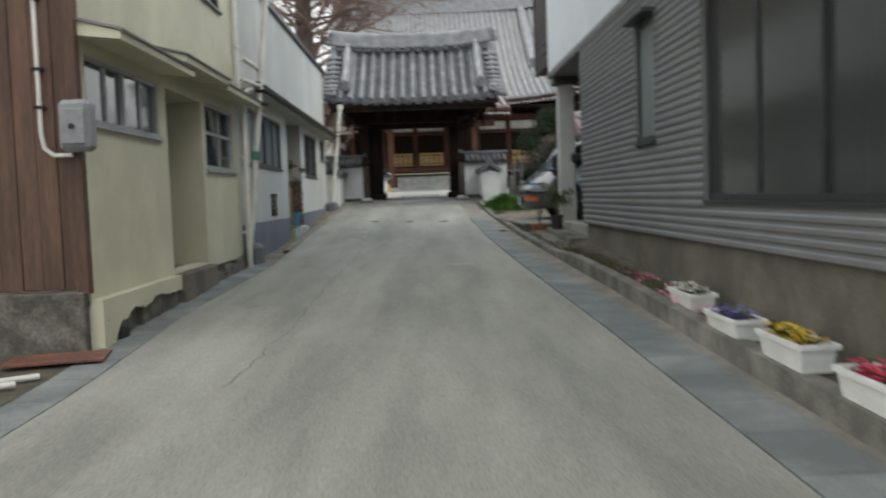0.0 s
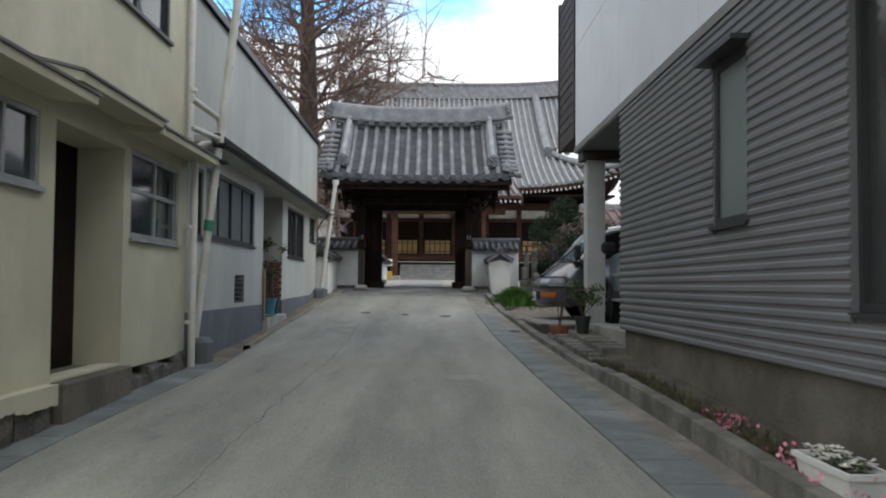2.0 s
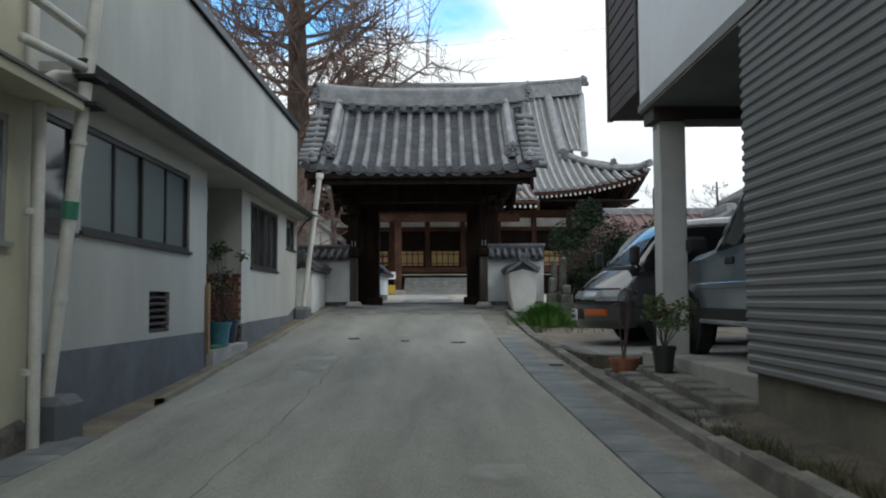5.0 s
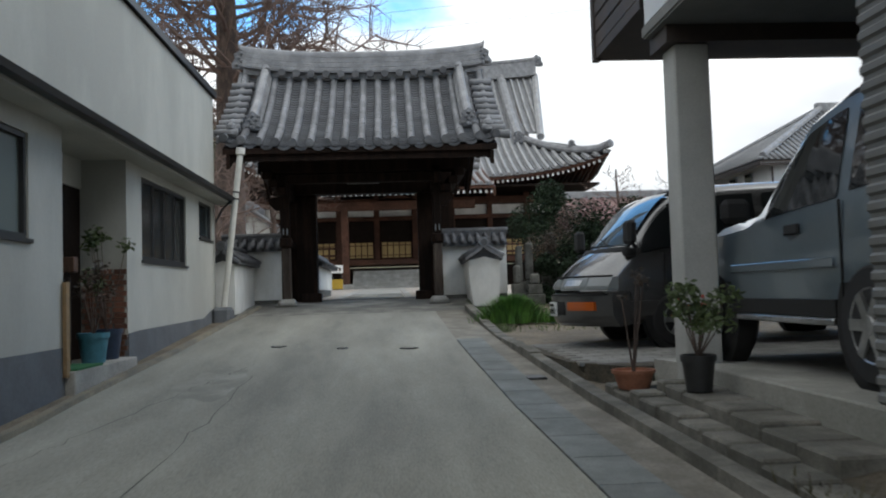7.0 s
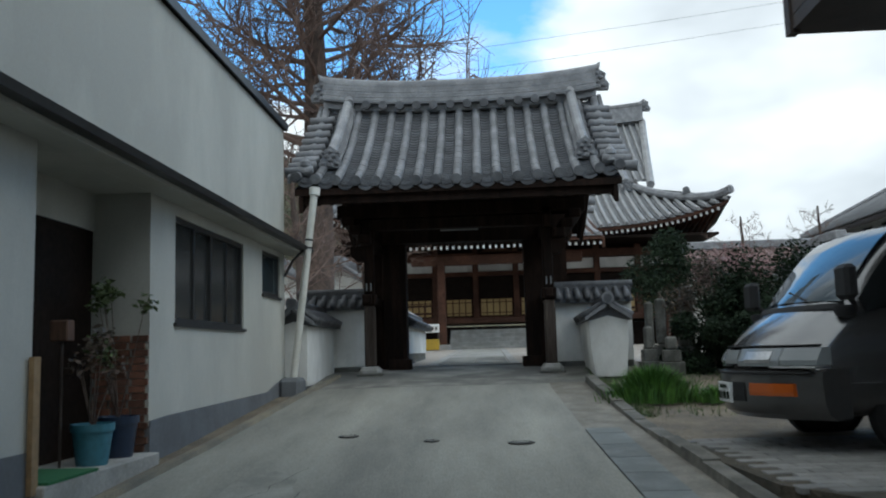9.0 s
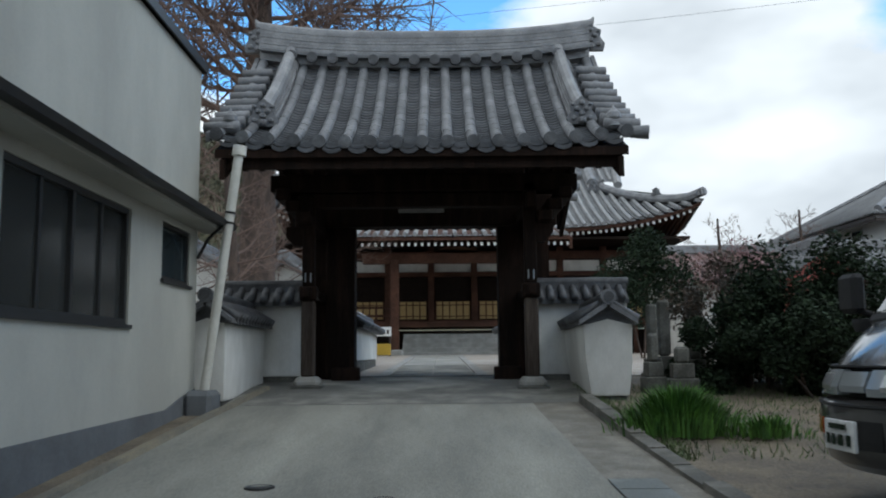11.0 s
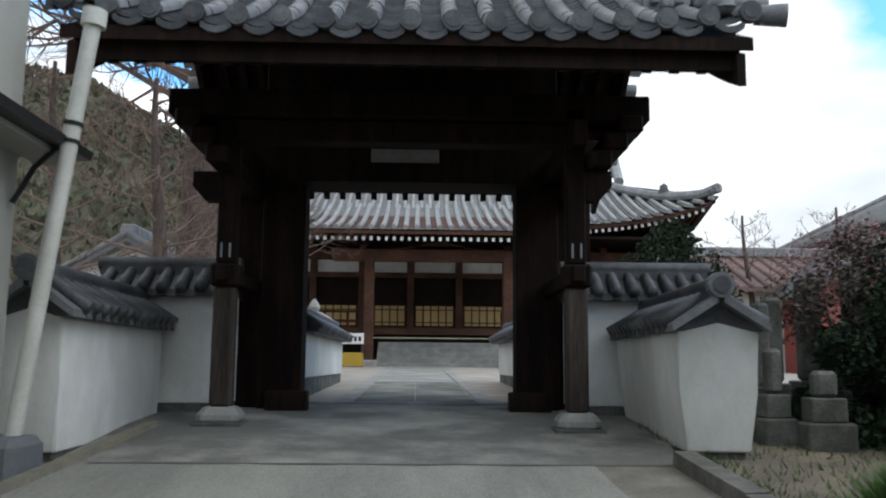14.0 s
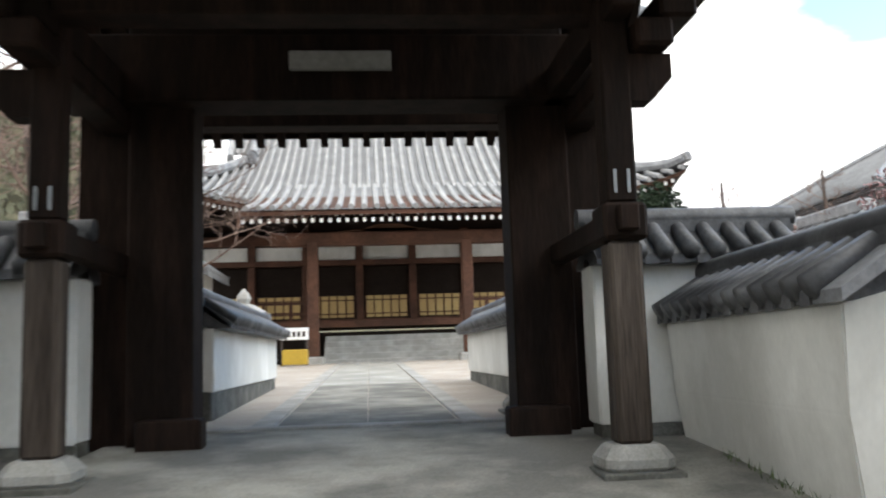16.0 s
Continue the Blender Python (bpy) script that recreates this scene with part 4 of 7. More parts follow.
# Rafters and eave boards, front and back
for sgn in (-1, 1):
    ye = G_EAVE + 0.08 if sgn < 0 else 2 * G_RIDGE - G_EAVE - 0.08
    part("eave_board", boxes((GX - 2.35, GX + 2.35, min(ye, ye - sgn * 0.05), max(ye, ye - sgn * 0.05), 3.82 if sgn < 0 else 3.89, 4.0)), M_gate, roof)
    for i in range(24):
        x = GX - 2.28 + i * 4.56 / 23
        bm = B()
        ya, yb = ye - sgn * 0.03, G_RIDGE
        prism(bm, [(ya, 3.80), (ya, 3.89), (yb, 5.55), (yb, 5.46)] if sgn < 0 else [(ya, 3.80), (yb, 5.46), (yb, 5.55), (ya, 3.89)], "x", x - 0.035, x + 0.035)
        part("rafter", bm, M_gate, roof)
part("ceiling_board", prism(B(), [(G_EAVE + 0.1, 3.90), (G_RIDGE, 5.57), (2 * G_RIDGE - G_EAVE - 0.1, 3.90), (2 * G_RIDGE - G_EAVE - 0.1, 3.94), (G_RIDGE, 5.62), (G_EAVE + 0.1, 3.94)], "x", GX - 2.35, GX + 2.35), M_gate, roof)
# Frame: main pillars, front and rear posts, beams
for sgn in (-1, 1):
    px = GX + sgn * 1.26
    part("main_pillar", boxes((px - 0.21, px + 0.21, 27.42, 27.78, 1.2, 5.2), bevel=0.012), M_gate, gate)
    part("side_panel", boxes((px + sgn * 0.21 - (0.34 if sgn < 0 else 0), px + sgn * 0.21 + (0.34 if sgn > 0 else 0), 27.52, 27.6, 1.25, 3.7)), M_gate, gate)
    fx, fy = (-1.75, 26.2) if sgn < 0 else (1.15, 25.98)
    for yy in (fy, 28.95):
        zb = zg(yy)
        post = part("post", boxes((fx - 0.088, fx + 0.088, yy - 0.085, yy + 0.085, zb + 0.13, 2.36), bevel=0.022), M_gpost, gate, "weathered square post")
        part("post_upper", boxes((fx - 0.08, fx + 0.08, yy - 0.08, yy + 0.08, 2.55, 3.86), bevel=0.015), M_gate, post)
        part("post_collar", boxes((fx - 0.115, fx + 0.115, yy - 0.115, yy + 0.115, 2.36, 2.55), bevel=0.02), M_gate, post)
        # Cushion-shaped stone on a flat slab
        bm = B()
        rings = [[bm.verts.new((fx + sx * w, yy + sy * w, zb + z)) for sx, sy in ((-1, -0.7), (-0.7, -1), (0.7, -1), (1, -0.7), (1, 0.7), (0.7, 1), (-0.7, 1), (-1, 0.7))] for w, z in ((0.15, 0.0), (0.172, 0.03), (0.172, 0.07), (0.135, 0.12), (0.115, 0.135))]
        for p, q in zip(rings, rings[1:]):
            for i in range(8):
                bm.faces.new((p[i], p[(i + 1) % 8], q[(i + 1) % 8], q[i]))
        bm.faces.new(rings[0][::-1])
        bm.faces.new(rings[-1])
        part("post_base", bm, M_stone, post, "rounded granite post base")
        part("base_slab", boxes((fx - 0.2, fx + 0.2, yy - 0.2, yy + 0.2, zb - 0.1, zb + 0.012), bevel=0.006), M_gstone, post, "dark flat stone slab")
        for k in (-1, 1):
            part("iron_strap", boxes((fx + k * 0.035 - 0.008, fx + k * 0.035 + 0.008, yy - 0.087, yy - 0.0801, 2.60, 2.72)), M_alu, post, "pale worn iron strap")
    # tie rails from posts to the main pillar
    part("tie_rail", boxes((fx - 0.05, fx + 0.05, fy - 0.18, 29.1, 2.40, 2.53), bevel=0.008), M_gate, gate)
    part("tie_rail", boxes((fx - 0.06, fx + 0.06, fy - 0.3, 29.2, 3.5, 3.7), bevel=0.008), M_gate, gate)
    part("gate_leaf", boxes((GX + sgn * 1.34 - 0.05, GX + sgn * 1.34 + 0.05, 27.8, 28.85, 1.36, 3.5), bevel=0.006), M_gate, gate, "open timber gate leaf")
    part("foot_block", boxes((px - sgn * 0.10 - 0.2, px - sgn * 0.10 + 0.2, 27.22, 27.415, 1.2, 1.47), bevel=0.012), M_gate, gate, "worn timber foot block")
    nx = fx + sgn * 0.09
    part("nose", prism(B(), [(nx - sgn * 0.1, 3.08), (nx + sgn * 0.10, 3.08), (nx + sgn * 0.21, 3.20), (nx + sgn * 0.21, 3.33), (nx - sgn * 0.1, 3.33)][::sgn], "y", fy - 0.07, fy + 0.07), M_gate, gate)
part("front_beam", boxes((-1.85, 1.25, 25.98, 26.2, 3.57, 3.75), bevel=0.012), M_gate, gate)
part("front_beam", boxes((GX - 2.0, GX + 2.0, 25.90, 26.24, 3.76, 3.98), bevel=0.012), M_gate, gate)
part("rear_beam", boxes((GX - 2.0, GX + 2.0, 28.83, 29.07, 3.76, 3.98), bevel=0.012), M_gate, gate)
part("lintel", boxes((GX - 1.9, GX + 1.9, 27.24, 27.62, 3.5, 3.95), bevel=0.015), M_gate, gate)
part("lintel_board", boxes((GX - 1.4, GX + 1.4, 27.4, 27.5, 3.95, 5.3)), M_gate, gate)
part("plaque", boxes((-0.617, 0.046, 27.19, 27.238, 3.69, 3.815), bevel=0.006), M_sign, gate, "pale weathered name board")
for sgn in (-1, 1):
    for k in range(3):
        part("bracket", boxes((GX + sgn * (1.56 + 0.13 * k) - 0.1, GX + sgn * (1.56 + 0.13 * k) + 0.1, 25.8, 28.9, 3.34 + 0.15 * k, 3.49 + 0.15 * k), bevel=0.02), M_gate, gate)


# ---- plastered walls with tiled copings ----
def coping(t, length, half, base, lean=0.0):
    """Two short tiled slopes with a round ridge, along local y from 0 to length."""
    cp = part("coping", prism(B(), [(-half, base), (half, base), (half, base + 0.03), (0.09, base + 0.2), (-0.09, base + 0.2), (-half, base + 0.03)], "y", -lean, length), M_coping, t, "dark tiled coping")
    n = max(2, int((length + lean) / 0.165))
    for i in range(n):
        y = 0.095 - lean + i * (length + lean - 0.19) / max(1, n - 1)
        for s in (-1, 1):
            part("coping_tile", tube(B(), [(s * (half + 0.045), y, base + 0.06), (s * 0.07, y, base + 0.235)], [0.056, 0.048], 10), M_coping, cp, smooth=True)
            part("pan_tile", prism(B(), [(s * (half + 0.02), base - 0.01), (s * (half + 0.02), base + 0.05), (s * 0.07, base + 0.215), (s * 0.07, base + 0.15)] if s > 0 else [(s * (half + 0.02), base - 0.01), (s * 0.07, base + 0.15), (s * 0.07, base + 0.215), (s * (half + 0.02), base + 0.05)], "y", y + 0.04, min(length, y + 0.125)), M_coping, cp)
    rc = part("ridge_course", boxes((-0.085, 0.085, -lean - 0.02, length + 0.02, base + 0.2, base + 0.25), (-0.07, 0.07, -lean - 0.01, length + 0.01, base + 0.252, base + 0.29)), M_coping, cp)
    part("ridge_cap", tube(B(), [(0, -lean - 0.05, base + 0.31), (0, length + 0.05, base + 0.31)], 0.068, 12), M_coping, rc, smooth=True)
    return cp


def plaster_wall(label, p0, p1, thick, zb, h, end=True, half=0.3, foot=0.0, flat=0.12):
    """A wall from p0 to p1; foot is the half width lost towards the ground."""
    d = Vector((p1[0] - p0[0], p1[1] - p0[1], 0))
    t = thing("plaster_wall", label, "wall", (p0[0], p0[1], 0), math.degrees(math.atan2(-d.x, d.y)))
    ln = d.length
    w = thick / 2
    # softly swelling upright faces under a low gable
    bm = B()
    prof = [(-(w - foot), zb + flat), (w - foot * 0.4, zb + flat), (w, zb + h * 0.55), (w, zb + h), (0, zb + h + 0.07), (-w, zb + h), (-(w - foot * 0.35), zb + h * 0.55)]
    lean = foot * 1.6
    ends = [[bm.verts.new((x, y - (lean * (z - zb) / h if y == 0 else 0), z)) for x, z in prof] for y in (0, ln)]
    bm.faces.new(ends[0])
    bm.faces.new(ends[1][::-1])
    for i in range(len(prof)):
        bm.faces.new((ends[0][i], ends[1][i], ends[1][(i + 1) % len(prof)], ends[0][(i + 1) % len(prof)]))
    bmesh.ops.bevel(bm, geom=list(bm.edges), offset=0.012, segments=2, affect="EDGES")
    part("plaster", bm, M_plaster, t)
    part("footing", boxes((-w + foot + 0.02, w - foot * 0.4 - 0.02, 0.02, ln, zb - 0.3, zb + flat + 0.01), bevel=0.015), M_gstone, t, "mossy stone footing")
    cp = coping(t, ln, half, zb + h, lean)
    if end:
        part("end_disc", tube(B(), [(0, -lean - 0.13, zb + h + 0.31), (0, -lean - 0.04, zb + h + 0.31)], 0.088, 16), M_tile, cp)
        part("end_boss", tube(B(), [(0, -lean - 0.145, zb + h + 0.31), (0, -lean - 0.13, zb + h + 0.31)], 0.06, 14), M_coping, cp)
        # sloping tiles that close the gable end
        for sx in (-1, 1):
            part("end_tile", prism(B(), [(sx * 0.02, zb + h + 0.19), (sx * (half + 0.015), zb + h - 0.005), (sx * (half + 0.015), zb + h + 0.045), (sx * 0.02, zb + h + 0.255)][::sx], "y", -lean - 0.11, -lean + 0.12), M_tile, cp)
    return t


plaster_wall("short white plastered wall with tiled coping beside gate", (1.905, 24.93), (1.985, 26.95), 0.56, 1.02, 0.95, True, 0.315, 0.09, 0.13)
plaster_wall("short white plastered wall with tiled coping beside gate", (-2.66, 24.7), (-2.68, 26.95), 0.40, 1.04, 0.98, True, 0.29, 0.03, 0.10)
plaster_wall("taller white plastered wall flanking the gate", (1.26, 27.12), (2.6, 27.12), 0.28, 1.24, 1.10, False, 0.26)
plaster_wall("taller white plastered wall flanking the gate", (-3.1, 27.15), (-1.86, 27.15), 0.28, 1.24, 1.10, False, 0.26)
plaster_wall("low white plastered wall with tiled coping inside gate", (-1.62, 34.2), (-1.62, 29.2), 0.34, 1.44, 0.66)
plaster_wall("low white plastered wall with tiled coping inside gate", (1.5, 34.6), (1.5, 29.2), 0.34, 1.44, 0.66)


# ---- main hall ----
HX = 0.52
hall = thing("temple_hall", "large timber temple hall with curved tile roof", "temple hall")
H_EAVE, H_RIDGE, H_TOP, H_Z = 49.35, 61.0, 14.3, 6.72
H_HALF = 10.1
H_PROF = curve((H_EAVE, H_Z), (H_RIDGE, H_TOP), 0.75, 20)


def hall_z(y):
    return interp(y, H_PROF)


def hall_up(off, y):
    """The sweep of the eaves towards the corners."""
    return 1.15 * (abs(off) / H_HALF) ** 4 * max(0.0, 1 - (y - H_EAVE) / 6.5)


def hall_hip(off):
    return H_EAVE + (H_HALF - abs(off)) * 1.45


def sheet_rolls(bm_pan, bm_roll, off, y0, y1, width, r=0.085):
    ys = span(y0, y1, max(2, int((y1 - y0) / 0.7)))
    pts = [Vector((HX + off, y, hall_z(y) + hall_up(off, y))) for y in ys]
    tube(bm_roll, [p + Vector((0, 0, 0.02)) for p in pts], r, 7)
    rows = [(bm_pan.verts.new(p + Vector((-width / 2, 0, -0.03))), bm_pan.verts.new(p + Vector((0, 0, -0.05))), bm_pan.verts.new(p + Vector((width / 2, 0, -0.03)))) for p in pts]
    for a, b in zip(rows, rows[1:]):
        for i in range(2):
            bm_pan.faces.new((a[i], a[i + 1], b[i + 1], b[i]))


pan, roll = B(), B()
W = 0.38
n = int(H_HALF / W)
for i in range(-n, n + 1):
    off = i * W
    top = H_RIDGE if abs(off) < 6.6 else min(hall_hip(off), H_RIDGE)
    sheet_rolls(pan, roll, off, H_EAVE, top, W)
    if 6.6 <= abs(off) <= 8.5:
        sheet_rolls(pan, roll, off, max(55.2, 54.2 + 6.8 * (abs(off) - 7.75) / 0.95), H_RIDGE, W)
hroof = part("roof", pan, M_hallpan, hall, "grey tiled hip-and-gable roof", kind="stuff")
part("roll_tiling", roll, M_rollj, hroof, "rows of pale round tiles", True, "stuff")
part("roof_rear", prism(B(), [(H_RIDGE, H_TOP), (67.6, 9.4), (67.6, 9.1), (H_RIDGE, H_TOP - 0.3)], "x", HX - 7.6, HX + 7.6), M_hallpan, hroof)
part("roof_rear", prism(B(), [(67.6, 9.4), (72.5, 6.8), (72.5, 6.6), (67.6, 9.1)], "x", HX - 9.9, HX + 9.9), M_hallpan, hroof)
for sgn in (-1, 1):
    # side slope and gable
    bm = B()
    rows = []
    for k in range(9):
        f = k / 8
        yy = H_EAVE + f * 2 * (H_RIDGE - H_EAVE)
        up = 1.15 * abs(2 * f - 1) ** 4
        rows.append((bm.verts.new((HX + sgn * H_HALF, yy, H_Z + up)), bm.verts.new((HX + sgn * 6.6, 54.4 + f * (2 * (H_RIDGE - 54.4)), 9.4))))
    for a, b in zip(rows, rows[1:]):
        bm.faces.new((a[0], b[0], b[1], a[1]))
    part("side_slope", bm, M_hallpan, hroof)
    part("gable", prism(B(), [(54.6, 9.2), (67.4, 9.2), (H_RIDGE, 14.0)], "x", HX + sgn * 7.2 - 0.1, HX + sgn * 7.2 + 0.1), M_hallwood, hroof)
    # ridges on the slope
    vp = [(y, z) for y, z in H_PROF if y > 54.2]
    part("descending_ridge", tube(B(), [(HX + sgn * 6.6, y, z + 0.22) for y, z in vp], 0.24, 8), M_ridge, hroof, smooth=True)
    part("verge_roll", tube(B(), [(HX + sgn * (7.75 + 0.95 * (y - 54.2) / 6.8), y, z + 0.1) for y, z in vp], 0.2, 8), M_rollj, hroof, smooth=True)
    hp = []
    for k in range(10):
        off = 6.6 + (H_HALF - 6.6) * k / 9
        y = hall_hip(off)
        hp.append((HX + sgn * off, y, hall_z(y) + hall_up(off, y) + 0.2 + (0.12 if k == 9 else 0)))
    part("corner_ridge", tube(B(), hp, 0.19, 8), M_ridge, hroof, smooth=True)
    ogre_tile(hroof, HX + sgn * 6.6, 53.9, hall_z(54.2) - 0.1, 1.5)
    ogre_tile(hroof, HX + sgn * 9.98, H_EAVE - 0.05, 8.0, 0.8)
    ogre_tile(hroof, HX + sgn * 8.7, 51.2, 8.35, 0.9)
# Big ridge
bm = B()
for z0, z1, w in ((14.0, 14.9, 0.45), (14.9, 15.05, 0.5)):
    rows = []
    for x in span(-8.7, 8.7, 16):
        s = 0.35 * abs(x / 8.7) ** 3
        rows.append([bm.verts.new((HX + x, H_RIDGE + q * w, zz + s)) for q, zz in ((-1, z0), (1, z0), (1, z1), (-1, z1))])
    for a, b in zip(rows, rows[1:]):
        for i in range(4):
            bm.faces.new((a[i], a[(i + 1) % 4], b[(i + 1) % 4], b[i]))
    bm.faces.new(rows[0])
    bm.faces.new(rows[-1][::-1])
part("main_ridge", bm, M_ridge, hroof)
for sgn in (-1, 1):
    ogre_tile(hroof, HX + sgn * 8.8, H_RIDGE - 0.3, 14.9, 1.7)
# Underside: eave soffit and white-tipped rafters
# Soffit colour has the shade under the eaves painted in
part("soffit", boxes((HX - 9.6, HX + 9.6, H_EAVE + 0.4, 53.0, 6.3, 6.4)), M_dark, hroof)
for i in range(81):
    off = -9.6 + i * 0.24
    up = hall_up(off, H_EAVE)
    z = H_Z - 0.33 + up
    rf = part("rafter", prism(B(), [(H_EAVE + 0.25, z), (H_EAVE + 0.25, z + 0.12), (53.0, 6.6), (53.0, 6.45)], "x", HX + off - 0.05, HX + off + 0.05), M_hallwood, hroof)
    part("rafter_end", boxes((HX + off - 0.052, HX + off + 0.052, H_EAVE + 0.235, H_EAVE + 0.252, z - 0.002, z + 0.125)), M_whitep, rf)
bm = B()
rows = []
for off in span(-10.0, 10.0, 40):
    z = H_Z + hall_up(off, H_EAVE)
    rows.append([bm.verts.new((HX + off, H_EAVE + q, z + dz)) for q, dz in ((0.1, -0.06), (0.1, -0.19), (3.5, -0.28), (3.5, 0.3))])
for a, b in zip(rows, rows[1:]):
    for i in range(3):
        bm.faces.new((a[i], a[i + 1], b[i + 1], b[i]))
part("eave_board", bm, M_hallwood, hroof)

# The big roof is shorter on the west side and stands off the canopy's middle
for ob in [hroof, *hroof.children_recursive]:
    for v in ob.data.vertices:
        v.co.x += 1.68 * ((6.6 - (v.co.x - HX)) / 13.2) ** 2

# Step canopy
W = 0.355
K_EAVE, K_Z, K_HALF = 45.0, 5.86, 4.05
koh = part("canopy_roof", B(), M_hallpan, hall, "projecting tiled canopy over the steps")
pan, roll = B(), B()
k_prof = curve((K_EAVE, K_Z), (50.6, 7.55), 0.16, 8)
for i in range(-11, 12):
    off = i * W
    pts = [Vector((HX + off, y, z)) for y, z in k_prof]
    tube(roll, [p + Vector((0, 0, 0.03)) for p in pts], 0.085, 7)
    rows = [(pan.verts.new(p + Vector((-W / 2, 0, -0.03))), pan.verts.new(p + Vector((W / 2, 0, -0.03)))) for p in pts]
    for a, b in zip(rows, rows[1:]):
        pan.faces.new((a[0], a[1], b[1], b[0]))
me_k = mesh_of(pan, "canopy_roof", M_hallpan, False)
koh.data = me_k
part("roll_tiling", roll, M_rollj, koh, "", True, "stuff")
part("canopy_board", prism(B(), [(K_EAVE + 0.05, K_Z - 0.06), (50.4, 7.3), (50.4, 7.1), (K_EAVE + 0.05, K_Z - 0.18)], "x", HX - K_HALF, HX + K_HALF), M_hallwood, koh)
for i in range(35):
    off = -4.0 + i * 8.0 / 34
    rf = part("rafter", prism(B(), [(K_EAVE + 0.2, K_Z - 0.36), (K_EAVE + 0.2, K_Z - 0.25), (49.8, 6.9), (49.8, 6.75)], "x", HX + off - 0.045, HX + off + 0.045), M_hallwood, koh)
    part("rafter_end", boxes((HX + off - 0.047, HX + off + 0.047, K_EAVE + 0.185, K_EAVE + 0.202, K_Z - 0.362, K_Z - 0.245)), M_whitep, rf)
for sgn in (-1, 1):
    part("verge_board", prism(B(), [(K_EAVE + 0.1, K_Z - 0.5), (50.4, 7.0), (50.4, 7.35), (K_EAVE + 0.1, K_Z - 0.1)], "x", HX + sgn * 4.1 - 0.05, HX + sgn * 4.1 + 0.05), M_hallwood, koh)
    part("canopy_post", boxes((HX + sgn * 2.22 - 0.16, HX + sgn * 2.22 + 0.16, 46.34, 46.66, 1.85, 5.15), bevel=0.03), M_hallwood, hall)
    part("post_base", boxes((HX + sgn * 2.22 - 0.3, HX + sgn * 2.22 + 0.3, 46.2, 46.8, 1.5, 1.86), bevel=0.05), M_stone, hall)
part("canopy_beam", boxes((HX - 3.4, HX + 3.4, 46.36, 46.64, 5.0, 5.4), bevel=0.03), M_hallwood, hall)
bm = prism(B(), [(HX - 1.6, 5.4), (HX - 0.9, 5.42), (HX - 0.3, 5.62), (HX + 0.3, 5.62), (HX + 0.9, 5.42), (HX + 1.6, 5.4), (HX + 0.5, 5.5), (HX - 0.5, 5.5)], "y", 46.4, 46.6)
part("frog_leg_strut", bm, M_hallwood, hall)
# Stone steps and platform
for k in range(5):
    part("step", boxes((HX - 2.0, HX + 2.3, 47.3 + 0.36 * k, 49.4, 1.5, 1.76 + 0.18 * k + 0.0), bevel=0.012), M_stone, hall)
# Platform darkened by colour for the shade below the veranda
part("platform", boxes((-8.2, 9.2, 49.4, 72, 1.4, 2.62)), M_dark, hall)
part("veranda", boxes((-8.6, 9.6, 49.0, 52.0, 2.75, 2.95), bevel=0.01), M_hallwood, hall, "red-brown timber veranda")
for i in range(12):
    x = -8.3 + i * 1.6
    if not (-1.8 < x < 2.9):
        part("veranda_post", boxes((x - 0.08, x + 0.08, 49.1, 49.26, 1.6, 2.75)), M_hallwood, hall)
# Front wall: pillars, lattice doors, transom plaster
# Wall and doors in the darkened timber, eave shade included in its colour
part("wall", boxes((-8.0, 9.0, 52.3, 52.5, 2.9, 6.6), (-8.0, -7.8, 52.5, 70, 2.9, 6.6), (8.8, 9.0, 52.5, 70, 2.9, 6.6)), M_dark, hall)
for i in range(10):
    x = -7.9 + i * 1.87
    part("pillar", boxes((x - 0.13, x + 0.13, 52.0, 52.3, 2.9, 6.5), bevel=0.02), M_hallwood, hall)
part("beam", boxes((-8.1, 9.1, 51.95, 52.28, 5.02, 5.22), (-8.1, 9.1, 51.95, 52.28, 5.75, 6.1), (-8.1, 9.1, 51.93, 52.28, 2.95, 3.14)), M_hallwood, hall)
for i in range(9):
    x0, x1 = -7.9 + i * 1.87 + 0.14, -7.9 + (i + 1) * 1.87 - 0.14
    part("transom", boxes((x0, x1, 52.2, 52.28, 5.25, 5.72)), M_plaster, hall, "white plaster transom")
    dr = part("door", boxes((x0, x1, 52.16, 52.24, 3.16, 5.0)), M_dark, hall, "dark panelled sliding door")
    part("paper_panel", boxes((x0 + 0.04, x1 - 0.04, 52.12, 52.16, 3.2, 3.95)), M_yellowp, dr, "ochre papered lower panel")
    for k in range(6):
        xx = x0 + 0.06 + k * (x1 - x0 - 0.12) / 5
        part("bar", boxes((xx - 0.025, xx + 0.025, 52.09, 52.12, 3.18, 3.98)), M_hallwood, dr)
    part("bar", boxes((x0, x1, 52.09, 52.118, 3.78, 3.82)), M_hallwood, dr)
    part("bar", boxes((x0, x1, 52.09, 52.118, 3.3, 3.34)), M_hallwood, dr)
# Railing on the veranda
for a, b in ((-8.4, -1.75), (2.8, 9.4)):
    rl = part("railing", boxes((a, b, 49.1, 49.18, 3.5, 3.58), (a, b, 49.1, 49.18, 3.2, 3.26)), M_hallwood, hall)
    n = int((b - a) / 0.8)
    for i in range(n + 1):
        x = a + (b - a) * i / n
        part("baluster", boxes((x - 0.04, x + 0.04, 49.09, 49.19, 2.95, 3.56)), M_hallwood, rl)


